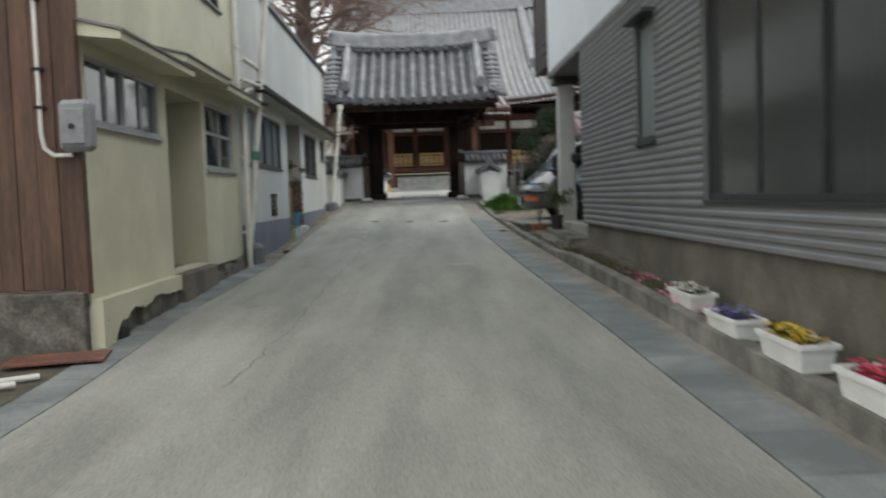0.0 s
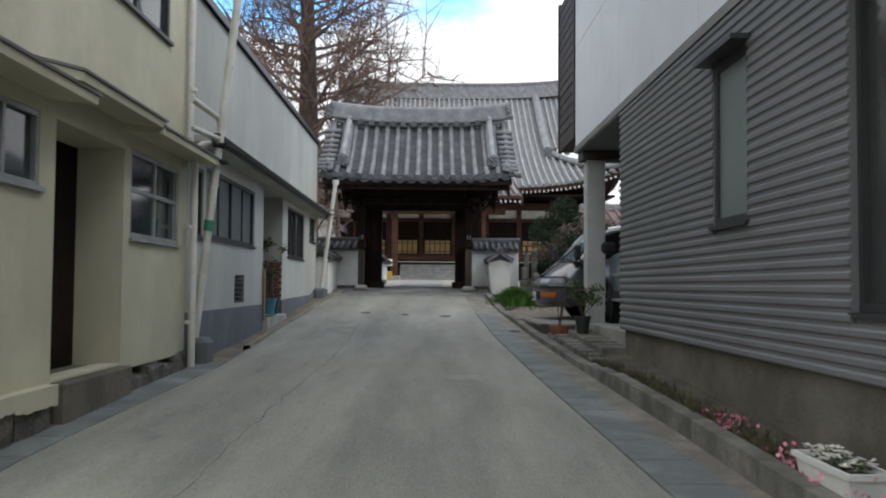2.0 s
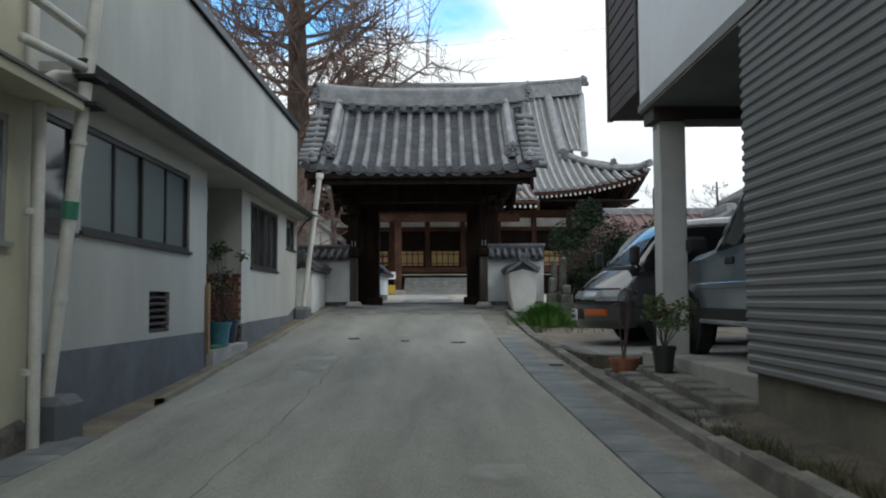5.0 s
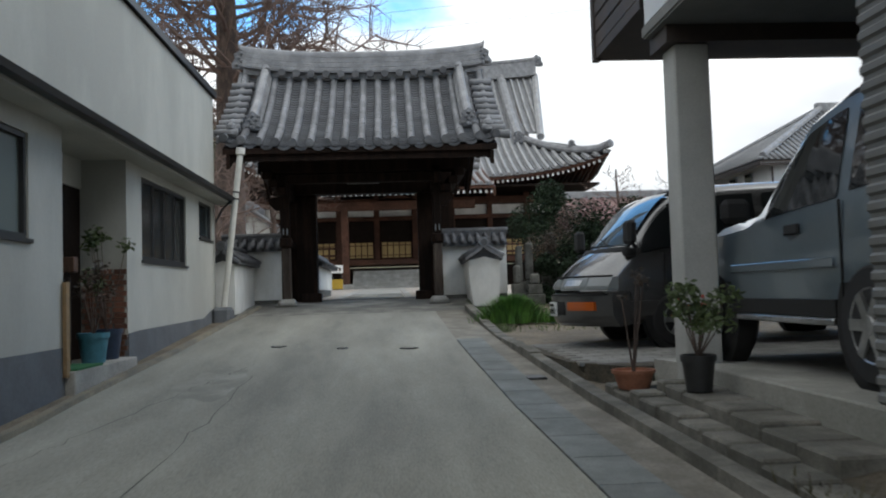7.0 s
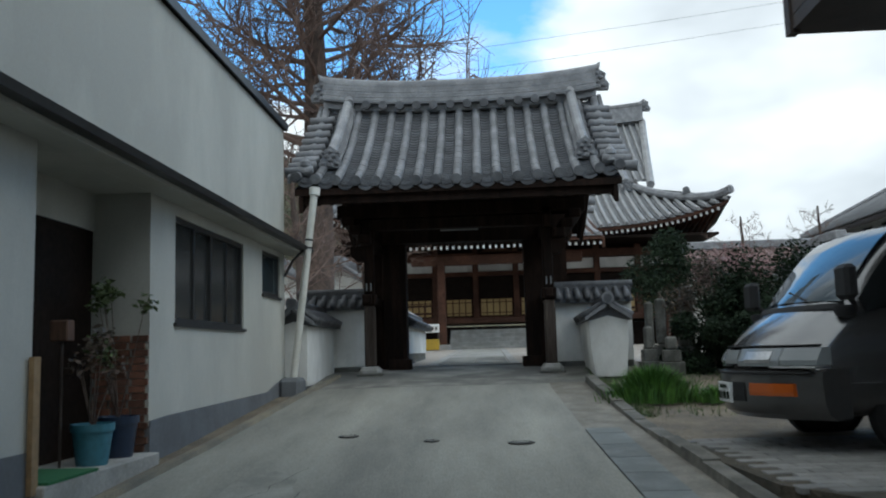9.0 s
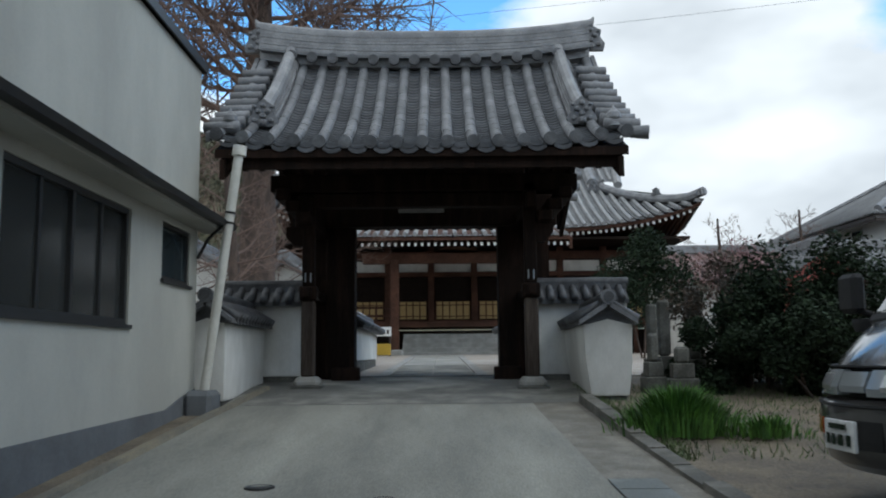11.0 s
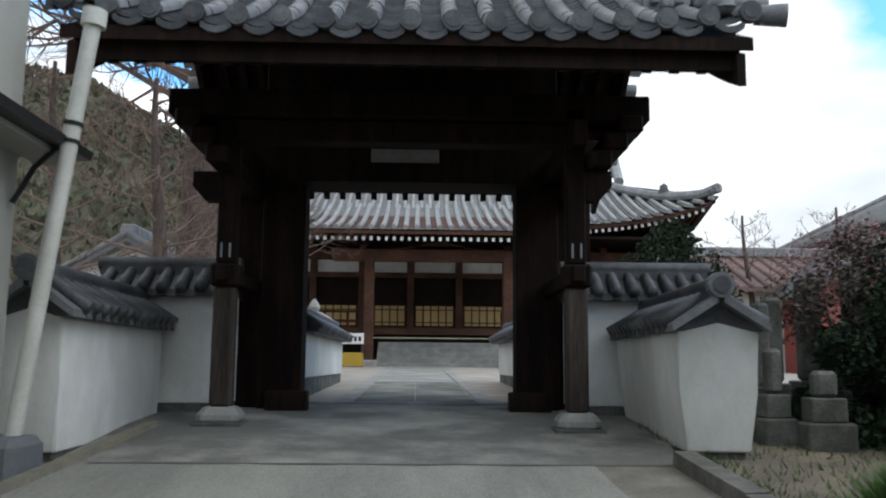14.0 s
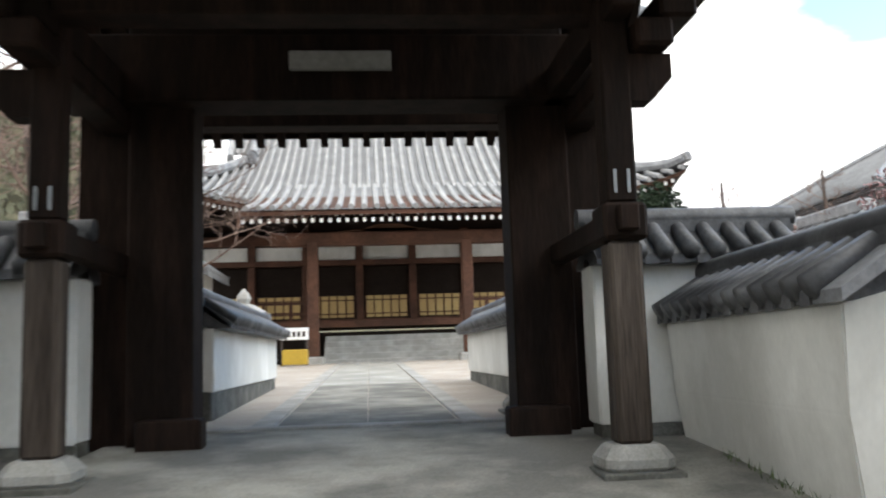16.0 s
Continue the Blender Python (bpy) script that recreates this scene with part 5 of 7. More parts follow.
# ---- parked cars ----
M_vanpaint = mat("silver-grey car paint", (0.17, 0.17, 0.17), 0.26, (0.15, 0.15, 0.15), 0.03, 1, 30, 0, metal=0.7, coat=0.8)
M_vanlow = mat("dark grey car paint", (0.085, 0.082, 0.08), 0.3, (0.07, 0.067, 0.065), 0.05, 1, 30, 0, metal=0.5, coat=0.7)
M_suvpaint = mat("blue-grey car paint", (0.15, 0.19, 0.225), 0.3, (0.135, 0.172, 0.205), 0.03, 1, 30, 0, metal=0.5, coat=0.7)
M_chrome = mat("bright alloy", (0.55, 0.55, 0.55), 0.3, None, 0.1, 5, 40, 0, metal=0.9)
M_carglass = glass_mat("tinted car glass", (0.012, 0.014, 0.015), 0.03)
M_screen = glass_mat("windscreen glass", (0.05, 0.07, 0.085), 0.02)
M_orange = glass_mat("orange lamp lens", (0.4, 0.09, 0.015), 0.12)
M_lens = glass_mat("clear headlamp lens", (0.22, 0.235, 0.24), 0.04)
M_plate = mat("white number plate", (0.75, 0.76, 0.75), 0.5)
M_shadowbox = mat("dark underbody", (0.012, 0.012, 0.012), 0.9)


def car_ring(st):
    y, zb, zm, zt, w, wt = st
    half = [(0, zb), (w * 0.86, zb), (w * 0.97, zb + 0.10), (w, (zb + zm) / 2), (w * 0.985, zm), (wt + 0.02, zt - 0.07), (wt - 0.06, zt), (wt * 0.5, zt + 0.018), (0, zt + 0.024)]
    return half + [(-x, z) for x, z in half[-2:0:-1]]


def car_loft(bm, sts, cut=None):
    rings = []
    for st in sts:
        rings.append([bm.verts.new((x, st[0], z)) for x, z in car_ring(st)])
    for a, b in zip(rings, rings[1:]):
        n = len(a)
        for i in range(n):
            bm.faces.new((a[i], b[i], b[(i + 1) % n], a[(i + 1) % n]))
    bm.faces.new(rings[0])
    bm.faces.new(rings[-1][::-1])
    return bm


def station(sts, y):
    for a, b in zip(sts, sts[1:]):
        if min(a[0], b[0]) <= y <= max(a[0], b[0]):
            f = (y - a[0]) / (b[0] - a[0])
            return tuple(p + (q - p) * f for p, q in zip(a, b))
    return sts[-1]


def side_glass(sts, y0, y1, side, lo=0.06, hi=0.93, n=6):
    """A pane on the flank between belt and roof, just proud of the body."""
    bm = B()
    rows = []
    for y in span(y0, y1, n):
        s = station(sts, y)
        r = car_ring(s)
        (xa, za), (xb, zb) = r[4], r[5]
        rows.append([bm.verts.new((side * (xa + (xb - xa) * f + 0.008), y, za + (zb - za) * f)) for f in (lo, 0.5, hi)])
    for a, b in zip(rows, rows[1:]):
        for i in range(2):
            bm.faces.new((a[i], a[i + 1], b[i + 1], b[i]))
    return bm


def screen(sts, y0, y1, inset=0.02, n=5):
    bm = B()
    rows = []
    for y in span(y0, y1, n):
        s = station(sts, y)
        w = s[5] - 0.05 - inset
        rows.append([bm.verts.new((w * f, y, s[3] + 0.032 - 0.022 * abs(f) ** 2)) for f in (-1, -0.5, 0, 0.5, 1)])
    for a, b in zip(rows, rows[1:]):
        for i in range(4):
            bm.faces.new((a[i], a[i + 1], b[i + 1], b[i]))
    return bm


def wheel(parent, x, y, r, side, w=0.2):
    tyre = B()
    prof = [(r * 0.62, -w / 2), (r * 0.9, -w / 2), (r, -w * 0.32), (r, w * 0.32), (r * 0.9, w / 2), (r * 0.62, w / 2)]
    lathe(tyre, prof, 24)
    m = Matrix.Translation((x, y, r)) @ Matrix.Rotation(radians(90), 4, "Y")
    bmesh.ops.transform(tyre, matrix=m, verts=tyre.verts)
    wh = part("wheel", tyre, M_black, parent, "black tyre", True)
    rim = B()
    lathe(rim, [(r * 0.61, -0.02), (r * 0.6, 0.02), (r * 0.5, 0.0), (r * 0.2, 0.015), (r * 0.16, 0.04), (0.01, 0.045)], 20)
    for k in range(6):
        a = k * math.pi / 3
        box(rim, -r * 0.09, r * 0.09, r * 0.15, r * 0.56, 0.0, 0.035, Matrix.Rotation(a, 4, "Z"))
    bmesh.ops.transform(rim, matrix=Matrix.Translation((x + side * w * 0.44, y, r)) @ Matrix.Rotation(radians(90 * side), 4, "Y"), verts=rim.verts)
    part("rim", rim, M_chrome, wh, "bright alloy rim")
    arch = B()
    tube(arch, [(x - side * 0.05, y, r + 0.01), (x + side * (w * 0.36), y, r + 0.01)], r * 1.22, 22)
    part("wheel_arch", arch, M_shadowbox, parent, "dark wheel arch")
    return wh


# Minivan: nose at the origin, facing +y, its front rounded in plan
def rounded(bm, depth=0.36):
    """Swing the front back towards both corners, fading out behind the windscreen."""
    for v in bm.verts:
        f = max(0.0, min(1.0, (v.co.y + 0.95) / 0.85))
        v.co.y -= depth * f * min(1.25, (v.co.x / 0.845) ** 2)
    return bm


def front_band(x0, x1, z0, z1, y0, y1, lean=0.0, n=10):
    """A band across the nose, cut in n short lengths so that it can follow the curve."""
    bm = B()
    xs = span(x0, x1, n)
    rings = [[bm.verts.new(p) for p in ((x, y0, z0), (x, y1, z0), (x, y1 + 0.004, z0 + 0.3 * (z1 - z0)), (x, y1 - lean, z1), (x, y0, z1))] for x in xs]
    for p, q in zip(rings, rings[1:]):
        for i in range(5):
            bm.faces.new((p[i], q[i], q[(i + 1) % 5], p[(i + 1) % 5]))
    bm.faces.new(rings[0])
    bm.faces.new(rings[-1][::-1])
    bmesh.ops.recalc_face_normals(bm, faces=bm.faces)
    return rounded(bm)


van = thing("van", "grey minivan with dark lower body on forecourt", "van", (2.2, 19.58, FLOOR - 0.065), 95)
VS = [(0.0, 0.36, 0.56, 0.64, 0.76, 0.745), (-0.02, 0.30, 0.66, 0.70, 0.80, 0.78), (-0.05, 0.28, 0.74, 0.80, 0.82, 0.79), (-0.20, 0.26, 0.89, 0.94, 0.835, 0.79), (-0.38, 0.25, 1.00, 1.06, 0.845, 0.78), (-0.44, 0.25, 1.04, 1.10, 0.845, 0.765),
      (-0.78, 0.25, 1.06, 1.42, 0.845, 0.72), (-1.10, 0.25, 1.08, 1.70, 0.845, 0.69), (-1.4, 0.25, 1.08, 1.80, 0.845, 0.68), (-2.6, 0.25, 1.07, 1.86, 0.845, 0.68), (-3.9, 0.26, 1.07, 1.86, 0.845, 0.68), (-4.45, 0.30, 1.07, 1.80, 0.83, 0.66), (-4.6, 0.36, 1.02, 1.60, 0.80, 0.62)]
def softened(ob):
    """Round a lofted body off, with no hard edges left."""
    for e in ob.data.edges:
        e.use_edge_sharp = False
    m = ob.modifiers.new("round", "SUBSURF")
    m.levels = m.render_levels = 2
    return ob


body = softened(part("body", rounded(car_loft(B(), VS)), M_vanpaint, van, "silver-grey painted body", True))
LOW = [(s[0] + (0.012 if i == 0 else 0), s[1] - 0.004, 0.54, 0.58, s[4] + 0.006, s[4] - 0.02) for i, s in enumerate(VS)]
softened(part("lower_body", rounded(car_loft(B(), LOW)), M_vanlow, van, "dark grey lower flank", True))
part("windscreen", rounded(screen(VS, -0.47, -1.13, 0.0, 8)), M_screen, van, "sloping windscreen reflecting the sky", True)
part("roof_visor", rounded(front_band(-0.6, 0.6, 1.735, 1.75, -1.25, -1.16)), M_black, van, "thin dark strip above the windscreen")
part("bonnet_seam", front_band(-0.78, 0.78, 0.806, 0.818, -0.1, -0.045), M_shadowbox, van)
def bumper_bar(x0, x1, prof, n=20):
    """A bar across the nose with a rounded section given as (forward, height) pairs."""
    bm = B()
    rings = [[bm.verts.new((x, y - 0.05 * abs(x / x1) ** 6, z)) for y, z in prof] for x in span(x0, x1, n)]
    for p, q in zip(rings, rings[1:]):
        for i in range(len(prof)):
            bm.faces.new((p[i], q[i], q[(i + 1) % len(prof)], p[(i + 1) % len(prof)]))
    bm.faces.new(rings[0])
    bm.faces.new(rings[-1][::-1])
    return rounded(bm)


part("bumper", bumper_bar(-0.84, 0.84, [(-0.25, 0.27), (-0.06, 0.25), (0.0, 0.29), (0.03, 0.38), (0.038, 0.48), (0.042, 0.56), (0.03, 0.61), (-0.01, 0.632), (-0.25, 0.632)]), M_vanlow, van, "dark grey bumper", True)
part("bumper_crease", front_band(-0.80, 0.80, 0.595, 0.612, -0.1, 0.041), M_shadowbox, van)
part("air_intake", front_band(-0.27, 0.27, 0.38, 0.53, -0.05, 0.043), M_shadowbox, van)
part("grille", front_band(-0.12, 0.12, 0.675, 0.785, -0.08, 0.006, 0.03), M_lens, van, "clear lamp-like grille panel")
for s in (-1, 1):
    part("side_window", rounded(side_glass(VS, -0.58, -2.1, s, 0.05, 0.9, 12)), M_carglass, van)
    part("side_window", side_glass(VS, -2.22, -3.2, s, 0.05, 0.9), M_carglass, van)
    part("side_window", side_glass(VS, -3.28, -4.35, s, 0.05, 0.9), M_carglass, van)
    wheel(van, s * 0.76, -1.12, 0.31, s)
    wheel(van, s * 0.76, -3.55, 0.31, s)
    hl = part("headlamp", front_band(s * 0.14, s * 0.57, 0.655, 0.795, -0.1, 0.010, 0.045), M_lens, van, "clear headlamp")
    part("reflector", front_band(s * 0.24, s * 0.50, 0.68, 0.77, -0.1, 0.013, 0.03), M_chrome, hl, "bright reflector")
    part("corner_lamp", front_band(s * 0.58, s * 0.83, 0.66, 0.795, -0.1, 0.008, 0.045), M_lens, van, "clear corner lamp")
    part("chrome_strip", front_band(s * 0.50, s * 0.82, 0.640, 0.654, -0.1, 0.016), M_chrome, van)
    part("turn_signal", front_band(s * 0.33, s * 0.70, 0.43, 0.525, -0.1, 0.044), M_orange, van, "orange turn signal")
    mi = part("door_mirror", boxes((s * 0.90 - 0.10, s * 0.90 + 0.10, -0.62, -0.52, 1.14, 1.40), bevel=0.03), M_black, van, "black door mirror")
    part("mirror_arm", tube(B(), [(s * 0.74, -0.72, 1.08), (s * 0.9, -0.57, 1.18)], 0.022, 8), M_black, mi)
    part("round_mirror", lathe(B(), [(0.01, -0.04), (0.07, -0.03), (0.09, 0.02), (0.085, 0.05), (0.01, 0.055)], 14, (s * 0.80, -0.60, 1.05)), M_black, mi, "small round lower mirror", True)
    part("door_seam", boxes((s * 0.846 - 0.006, s * 0.846 + 0.006, -2.19, -2.178, 0.3, 1.06)), M_shadowbox, van)
    part("door_seam", boxes((s * 0.846 - 0.006, s * 0.846 + 0.006, -0.98, -0.968, 0.66, 1.04)), M_shadowbox, van)
np_ = part("number_plate", rounded(boxes((-0.10, 0.23, 0.044, 0.066, 0.36, 0.525), bevel=0.004)), M_plate, van, "white number plate")
for a, b, c, d in ((-0.03, 0.16, 0.475, 0.505), (-0.07, -0.03, 0.39, 0.45), (0.0, 0.05, 0.39, 0.45), (0.08, 0.12, 0.39, 0.45), (0.15, 0.20, 0.39, 0.45)):
    part("plate_mark", rounded(boxes((a, b, 0.066, 0.069, c, d))), M_leafd, np_)
for x in (-0.35, 0.2):
    part("wiper", rounded(tube(B(), [(x, -0.48, 1.16), (x + 0.42, -0.57, 1.25)], 0.011, 6)), M_black, van)
part("cowl", front_band(-0.72, 0.72, 1.07, 1.125, -0.54, -0.40, 0.03), M_black, van, "black cowl below the windscreen")

# Off-road car: nose towards +y
suv = thing("suv", "blue-grey three-door off-road car under the carport", "car", (3.80, 15.45, FLOOR))
SS = [(1.76, 0.52, 0.86, 0.94, 0.72, 0.66), (1.62, 0.42, 0.94, 1.02, 0.82, 0.74), (1.2, 0.40, 1.0, 1.08, 0.86, 0.78), (0.55, 0.40, 1.02, 1.12, 0.865, 0.78), (0.36, 0.40, 1.04, 1.18, 0.865, 0.76), (-0.05, 0.40, 1.06, 1.50, 0.865, 0.72),
      (-0.38, 0.40, 1.07, 1.72, 0.865, 0.70), (-0.8, 0.40, 1.08, 1.80, 0.865, 0.70), (-1.7, 0.42, 1.13, 1.82, 0.865, 0.69), (-2.15, 0.46, 1.13, 1.78, 0.84, 0.67), (-2.2, 0.52, 1.05, 1.6, 0.82, 0.65)]
part("body", car_loft(B(), SS), M_suvpaint, suv, "blue-grey painted body", True)
part("windscreen", screen(SS, 0.30, -0.36), M_screen, suv, "", True)
for s in (-1, 1):
    part("side_window", side_glass(SS, 0.12, -0.88, s, 0.05, 0.9), M_carglass, suv)
    part("side_window", side_glass(SS, -1.02, -2.05, s, 0.08, 0.9), M_carglass, suv)
    wheel(suv, s * 0.76, 1.12, 0.36, s, 0.25)
    wheel(suv, s * 0.76, -1.25, 0.36, s, 0.25)
    part("side_step", boxes((s * 0.8 - 0.07, s * 0.8 + 0.07, -0.8, 0.68, 0.34, 0.385), bevel=0.01), M_chrome, suv, "pale side step")
    part("sill", boxes((s * 0.78 - 0.08, s * 0.78 + 0.06, -0.82, 0.7, 0.39, 0.5)), M_shadowbox, suv)
    part("door_handle", boxes((s * 0.872 - 0.012, s * 0.872 + 0.012, -0.42, -0.22, 0.93, 1.0), bevel=0.008), M_black, suv)
    part("door_mirror", boxes((s * 0.99 - 0.11, s * 0.99 + 0.11, 0.26, 0.36, 1.06, 1.24), bevel=0.04), M_black, suv)
    part("door_seam", boxes((s * 0.868 - 0.006, s * 0.868 + 0.006, -0.94, -0.93, 0.45, 1.1)), M_shadowbox, suv)
    part("side_moulding", boxes((s * 0.87 - 0.012, s * 0.87 + 0.012, -0.85, 0.72, 0.70, 0.76), bevel=0.005), M_suvpaint, suv)
    part("roof_rail", tube(B(), [(s * 0.62, -0.9, 1.86), (s * 0.62, -2.0, 1.86)], 0.02, 8), M_black, suv)
part("bumper", boxes((-0.8, 0.8, 1.66, 1.84, 0.45, 0.68), bevel=0.04), M_shadowbox, suv)


# ---- plants ----
def leaf_cloud(bm, rng, blobs, n, size, flat=0.6, blade=False):
    """Many small folded leaves scattered through overlapping blobs, thinner towards the outside."""
    for _ in range(n):
        cx, cy, cz, r = blobs[rng.randrange(len(blobs))]
        d = Vector((rng.gauss(0, 1), rng.gauss(0, 1), rng.gauss(0, 0.8))).normalized() * r * (rng.random() ** 0.45)
        c = Vector((cx, cy, cz)) + d
        u = Vector((rng.gauss(0, 1), rng.gauss(0, 1), rng.gauss(0, flat))).normalized()
        v = u.orthogonal().normalized()
        v = Matrix.Rotation(rng.uniform(0, 6.28), 3, u) @ v
        s = size * rng.uniform(0.6, 1.4)
        a, b, cc, e = c - u * s, c + v * s * 0.42, c + u * s, c - v * s * 0.42
        vs = [bm.verts.new(p) for p in (a, b, cc, e)]
        bm.faces.new(vs)
    return bm


def limbs(bm, rng, p, d, length, r, depth, spread=0.7, up=0.15, kids=5, seg=5):
    """A branch with side branches, down to fine twigs."""
    pts, q, dd = [p], p, d.normalized()
    n = 4
    for i in range(n):
        dd = (dd + Vector((rng.gauss(0, 0.10), rng.gauss(0, 0.10), rng.gauss(0, 0.08) + up * 0.35))).normalized()
        q = q + dd * length / n
        pts.append(q)
    tube(bm, pts, [r * (1 - 0.75 * i / n) for i in range(n + 1)], seg, False)
    if depth <= 0:
        return
    for k in range(kids):
        f = rng.uniform(0.25, 1.0)
        i = min(n - 1, int(f * n))
        base = pts[i].lerp(pts[i + 1], f * n - i)
        ax = (pts[i + 1] - pts[i]).normalized()
        side = Matrix.Rotation(rng.uniform(0, 6.28), 3, ax) @ ax.orthogonal().normalized()
        limbs(bm, rng, base, ax * (1 - spread * 0.6) + side * spread, length * rng.uniform(0.3, 0.55), max(0.008, r * 0.42), depth - 1, spread, up, kids, 4 if depth > 1 else 3)


def bare_tree(name, label, at, height, r, first, reach, rng, n, kids=6, material=None, lean=(0, 0)):
    t = thing(name, label, "tree", at)
    tr = B()
    pts = [(lean[0] * f * height + 0.12 * math.sin(f * 5), lean[1] * f * height, f * height) for f in span(0, 1, 9)]
    tube(tr, pts, [r * (1.25 if i == 0 else 1) * (1 - 0.9 * i / 9) + 0.02 for i in range(10)], 12)
    part("trunk", tr, material or M_bark, t, "", True)
    cr = B()
    for k in range(n):
        f = first + (0.98 - first) * (k / n)
        a = k * 2.4 + rng.uniform(-0.5, 0.5)
        i = min(8, int(f * 9))
        base = Vector(pts[i]).lerp(Vector(pts[i + 1]), f * 9 - i)
        ln = reach * (1.05 - 0.75 * ((f - first) / (1 - first))) * rng.uniform(0.7, 1.15)
        limbs(cr, rng, base, Vector((math.cos(a), math.sin(a), rng.uniform(0.12, 0.5))), ln, min(r, 0.44) * 0.25 * (1.1 - f * 0.7), 2, 0.75, 0.25, kids)
    part("crown", cr, M_twig, t, "bare spreading twigs", False, "stuff")
    return t


rng = random.Random(21)
bare_tree("bare_tree", "tall leafless tree with upswept branches behind gate", (-5.05, 38.0, 1.5), 19.0, 0.56, 0.28, 5.0, rng, 92, 10)
bare_tree("bare_tree", "leafless brown tree behind the plastered wall", (-4.6, 33.5, 1.4), 5.2, 0.16, 0.25, 2.2, rng, 20, 6)
bare_tree("bare_tree", "leafless brown tree behind the plastered wall", (-7.0, 35.0, 1.4), 6.0, 0.16, 0.22, 2.8, rng, 22, 6)
bare_tree("bare_tree", "leafless tree beside the temple hall", (-4.2, 42.0, 1.6), 5.8, 0.14, 0.4, 2.4, rng, 16, 6)
for at, h in (((12.2, 43.5, 1.5), 4.9), ((9.6, 44.0, 1.5), 4.7)):
    bare_tree("plum_tree", "small reddish bare plum tree among shrubs", at, h, 0.12, 0.3, 1.9, rng, 14, 6)


def shrub(label, at, blobs, n, size, leaf, rng, stems=5, h=1.2):
    t = thing("shrub", label, "shrub", at)
    st = B()
    for k in range(stems):
        b = blobs[k % len(blobs)]
        tube(st, [(rng.uniform(-0.1, 0.1), rng.uniform(-0.1, 0.1), -0.05), (b[0] * 0.5, b[1] * 0.5, b[2] * 0.5), (b[0], b[1], b[2])], [0.03, 0.02, 0.008], 5)
    part("stem", st, M_bark, t)
    part("crown", leaf_cloud(B(), rng, blobs, n, size), leaf, t, "", False, "stuff")
    return t


shrub("rounded dark evergreen tree in the courtyard", (5.6, 38.5, 1.4), [(0, 0, 2.7, 0.85), (0.7, 0.1, 2.4, 0.8), (-0.7, 0, 2.2, 0.75), (1.1, 0.2, 1.8, 0.7), (0.1, 0, 3.2, 0.55), (-0.2, -0.2, 1.7, 0.8)], 9000, 0.06, M_leafd, rng)
shrub("reddish-brown airy shrub among gravestones", (3.75, 26.6, 1.1), [(0, 0, 1.35, 0.42), (0.4, 0.1, 1.2, 0.4), (-0.5, 0, 1.15, 0.35), (0.1, 0.1, 1.7, 0.28), (0.2, -0.1, 0.95, 0.35)], 3800, 0.028, M_leafr, rng)
for at, k in (((4.3, 26.6, 1.0), 0.82), ((5.3, 26.4, 1.0), 0.86), ((6.4, 26.6, 1.0), 0.88), ((4.4, 25.0, 0.95), 0.7), ((5.6, 24.8, 0.95), 0.75), ((7.6, 27.0, 1.0), 0.95), ((3.4, 25.5, 1.0), 0.5), ((4.0, 26.0, 1.0), 0.95), ((4.9, 25.6, 1.0), 1.0)):
    shrub("dense dark green shrub beyond the forecourt", at, [(rng.uniform(-0.45, 0.45), rng.uniform(-0.4, 0.4), z * k, rng.uniform(0.36, 0.55) * k) for z in (0.4, 0.6, 0.8, 1.0, 1.2, 1.35, 1.55, 1.75)], 8500, 0.036, M_leafd, rng)
shrub("pink flowering plum shrub by the forecourt", (4.6, 28.4, 1.2), [(0, 0, 1.5, 0.5), (0.5, 0.1, 1.7, 0.4), (-0.3, 0, 1.75, 0.35), (0.2, 0, 2.0, 0.3)], 2600, 0.024, M_pink, rng)


def blades(rng, n, spread, h, lean=0.35):
    bm = B()
    for _ in range(n):
        a, rr = rng.uniform(0, 6.28), spread * min(1.5, abs(rng.gauss(0, 0.55)))
        p = Vector((rr * math.cos(a) * 1.35, rr * math.sin(a), 0))
        d = Vector((math.cos(a) * lean * rng.random() * 1.5, math.sin(a) * lean * rng.random() * 1.5, 1)).normalized()
        hh = h * rng.uniform(0.55, 1.1) * (1 - 0.4 * rr / spread)
        s = Vector((-math.sin(a + rng.uniform(-1, 1)), math.cos(a), 0)).normalized() * 0.011
        m = p + d * hh * 0.6
        tip = p + d * hh + Vector((d.x, d.y, -0.25)) * hh * 0.35
        v = [bm.verts.new(q) for q in (p - s, p + s, m + s * 0.8, m - s * 0.8, tip)]
        bm.faces.new((v[0], v[1], v[2], v[3]))
        bm.faces.new((v[3], v[2], v[4]))
    return bm


g = part("grass_clump", blades(rng, 2600, 0.33, 0.50), M_leafg, None, "bright green clump of long-bladed grass", kind="stuff")
g.location = (2.08, 22.6, 0.92)
tagged(g, category="grass")
g = part("grass_clump", blades(rng, 320, 0.24, 0.24), M_leafg, None, "bright green clump of long-bladed grass", kind="stuff")
g.location = (2.75, 22.3, 0.92)
tagged(g, category="grass")
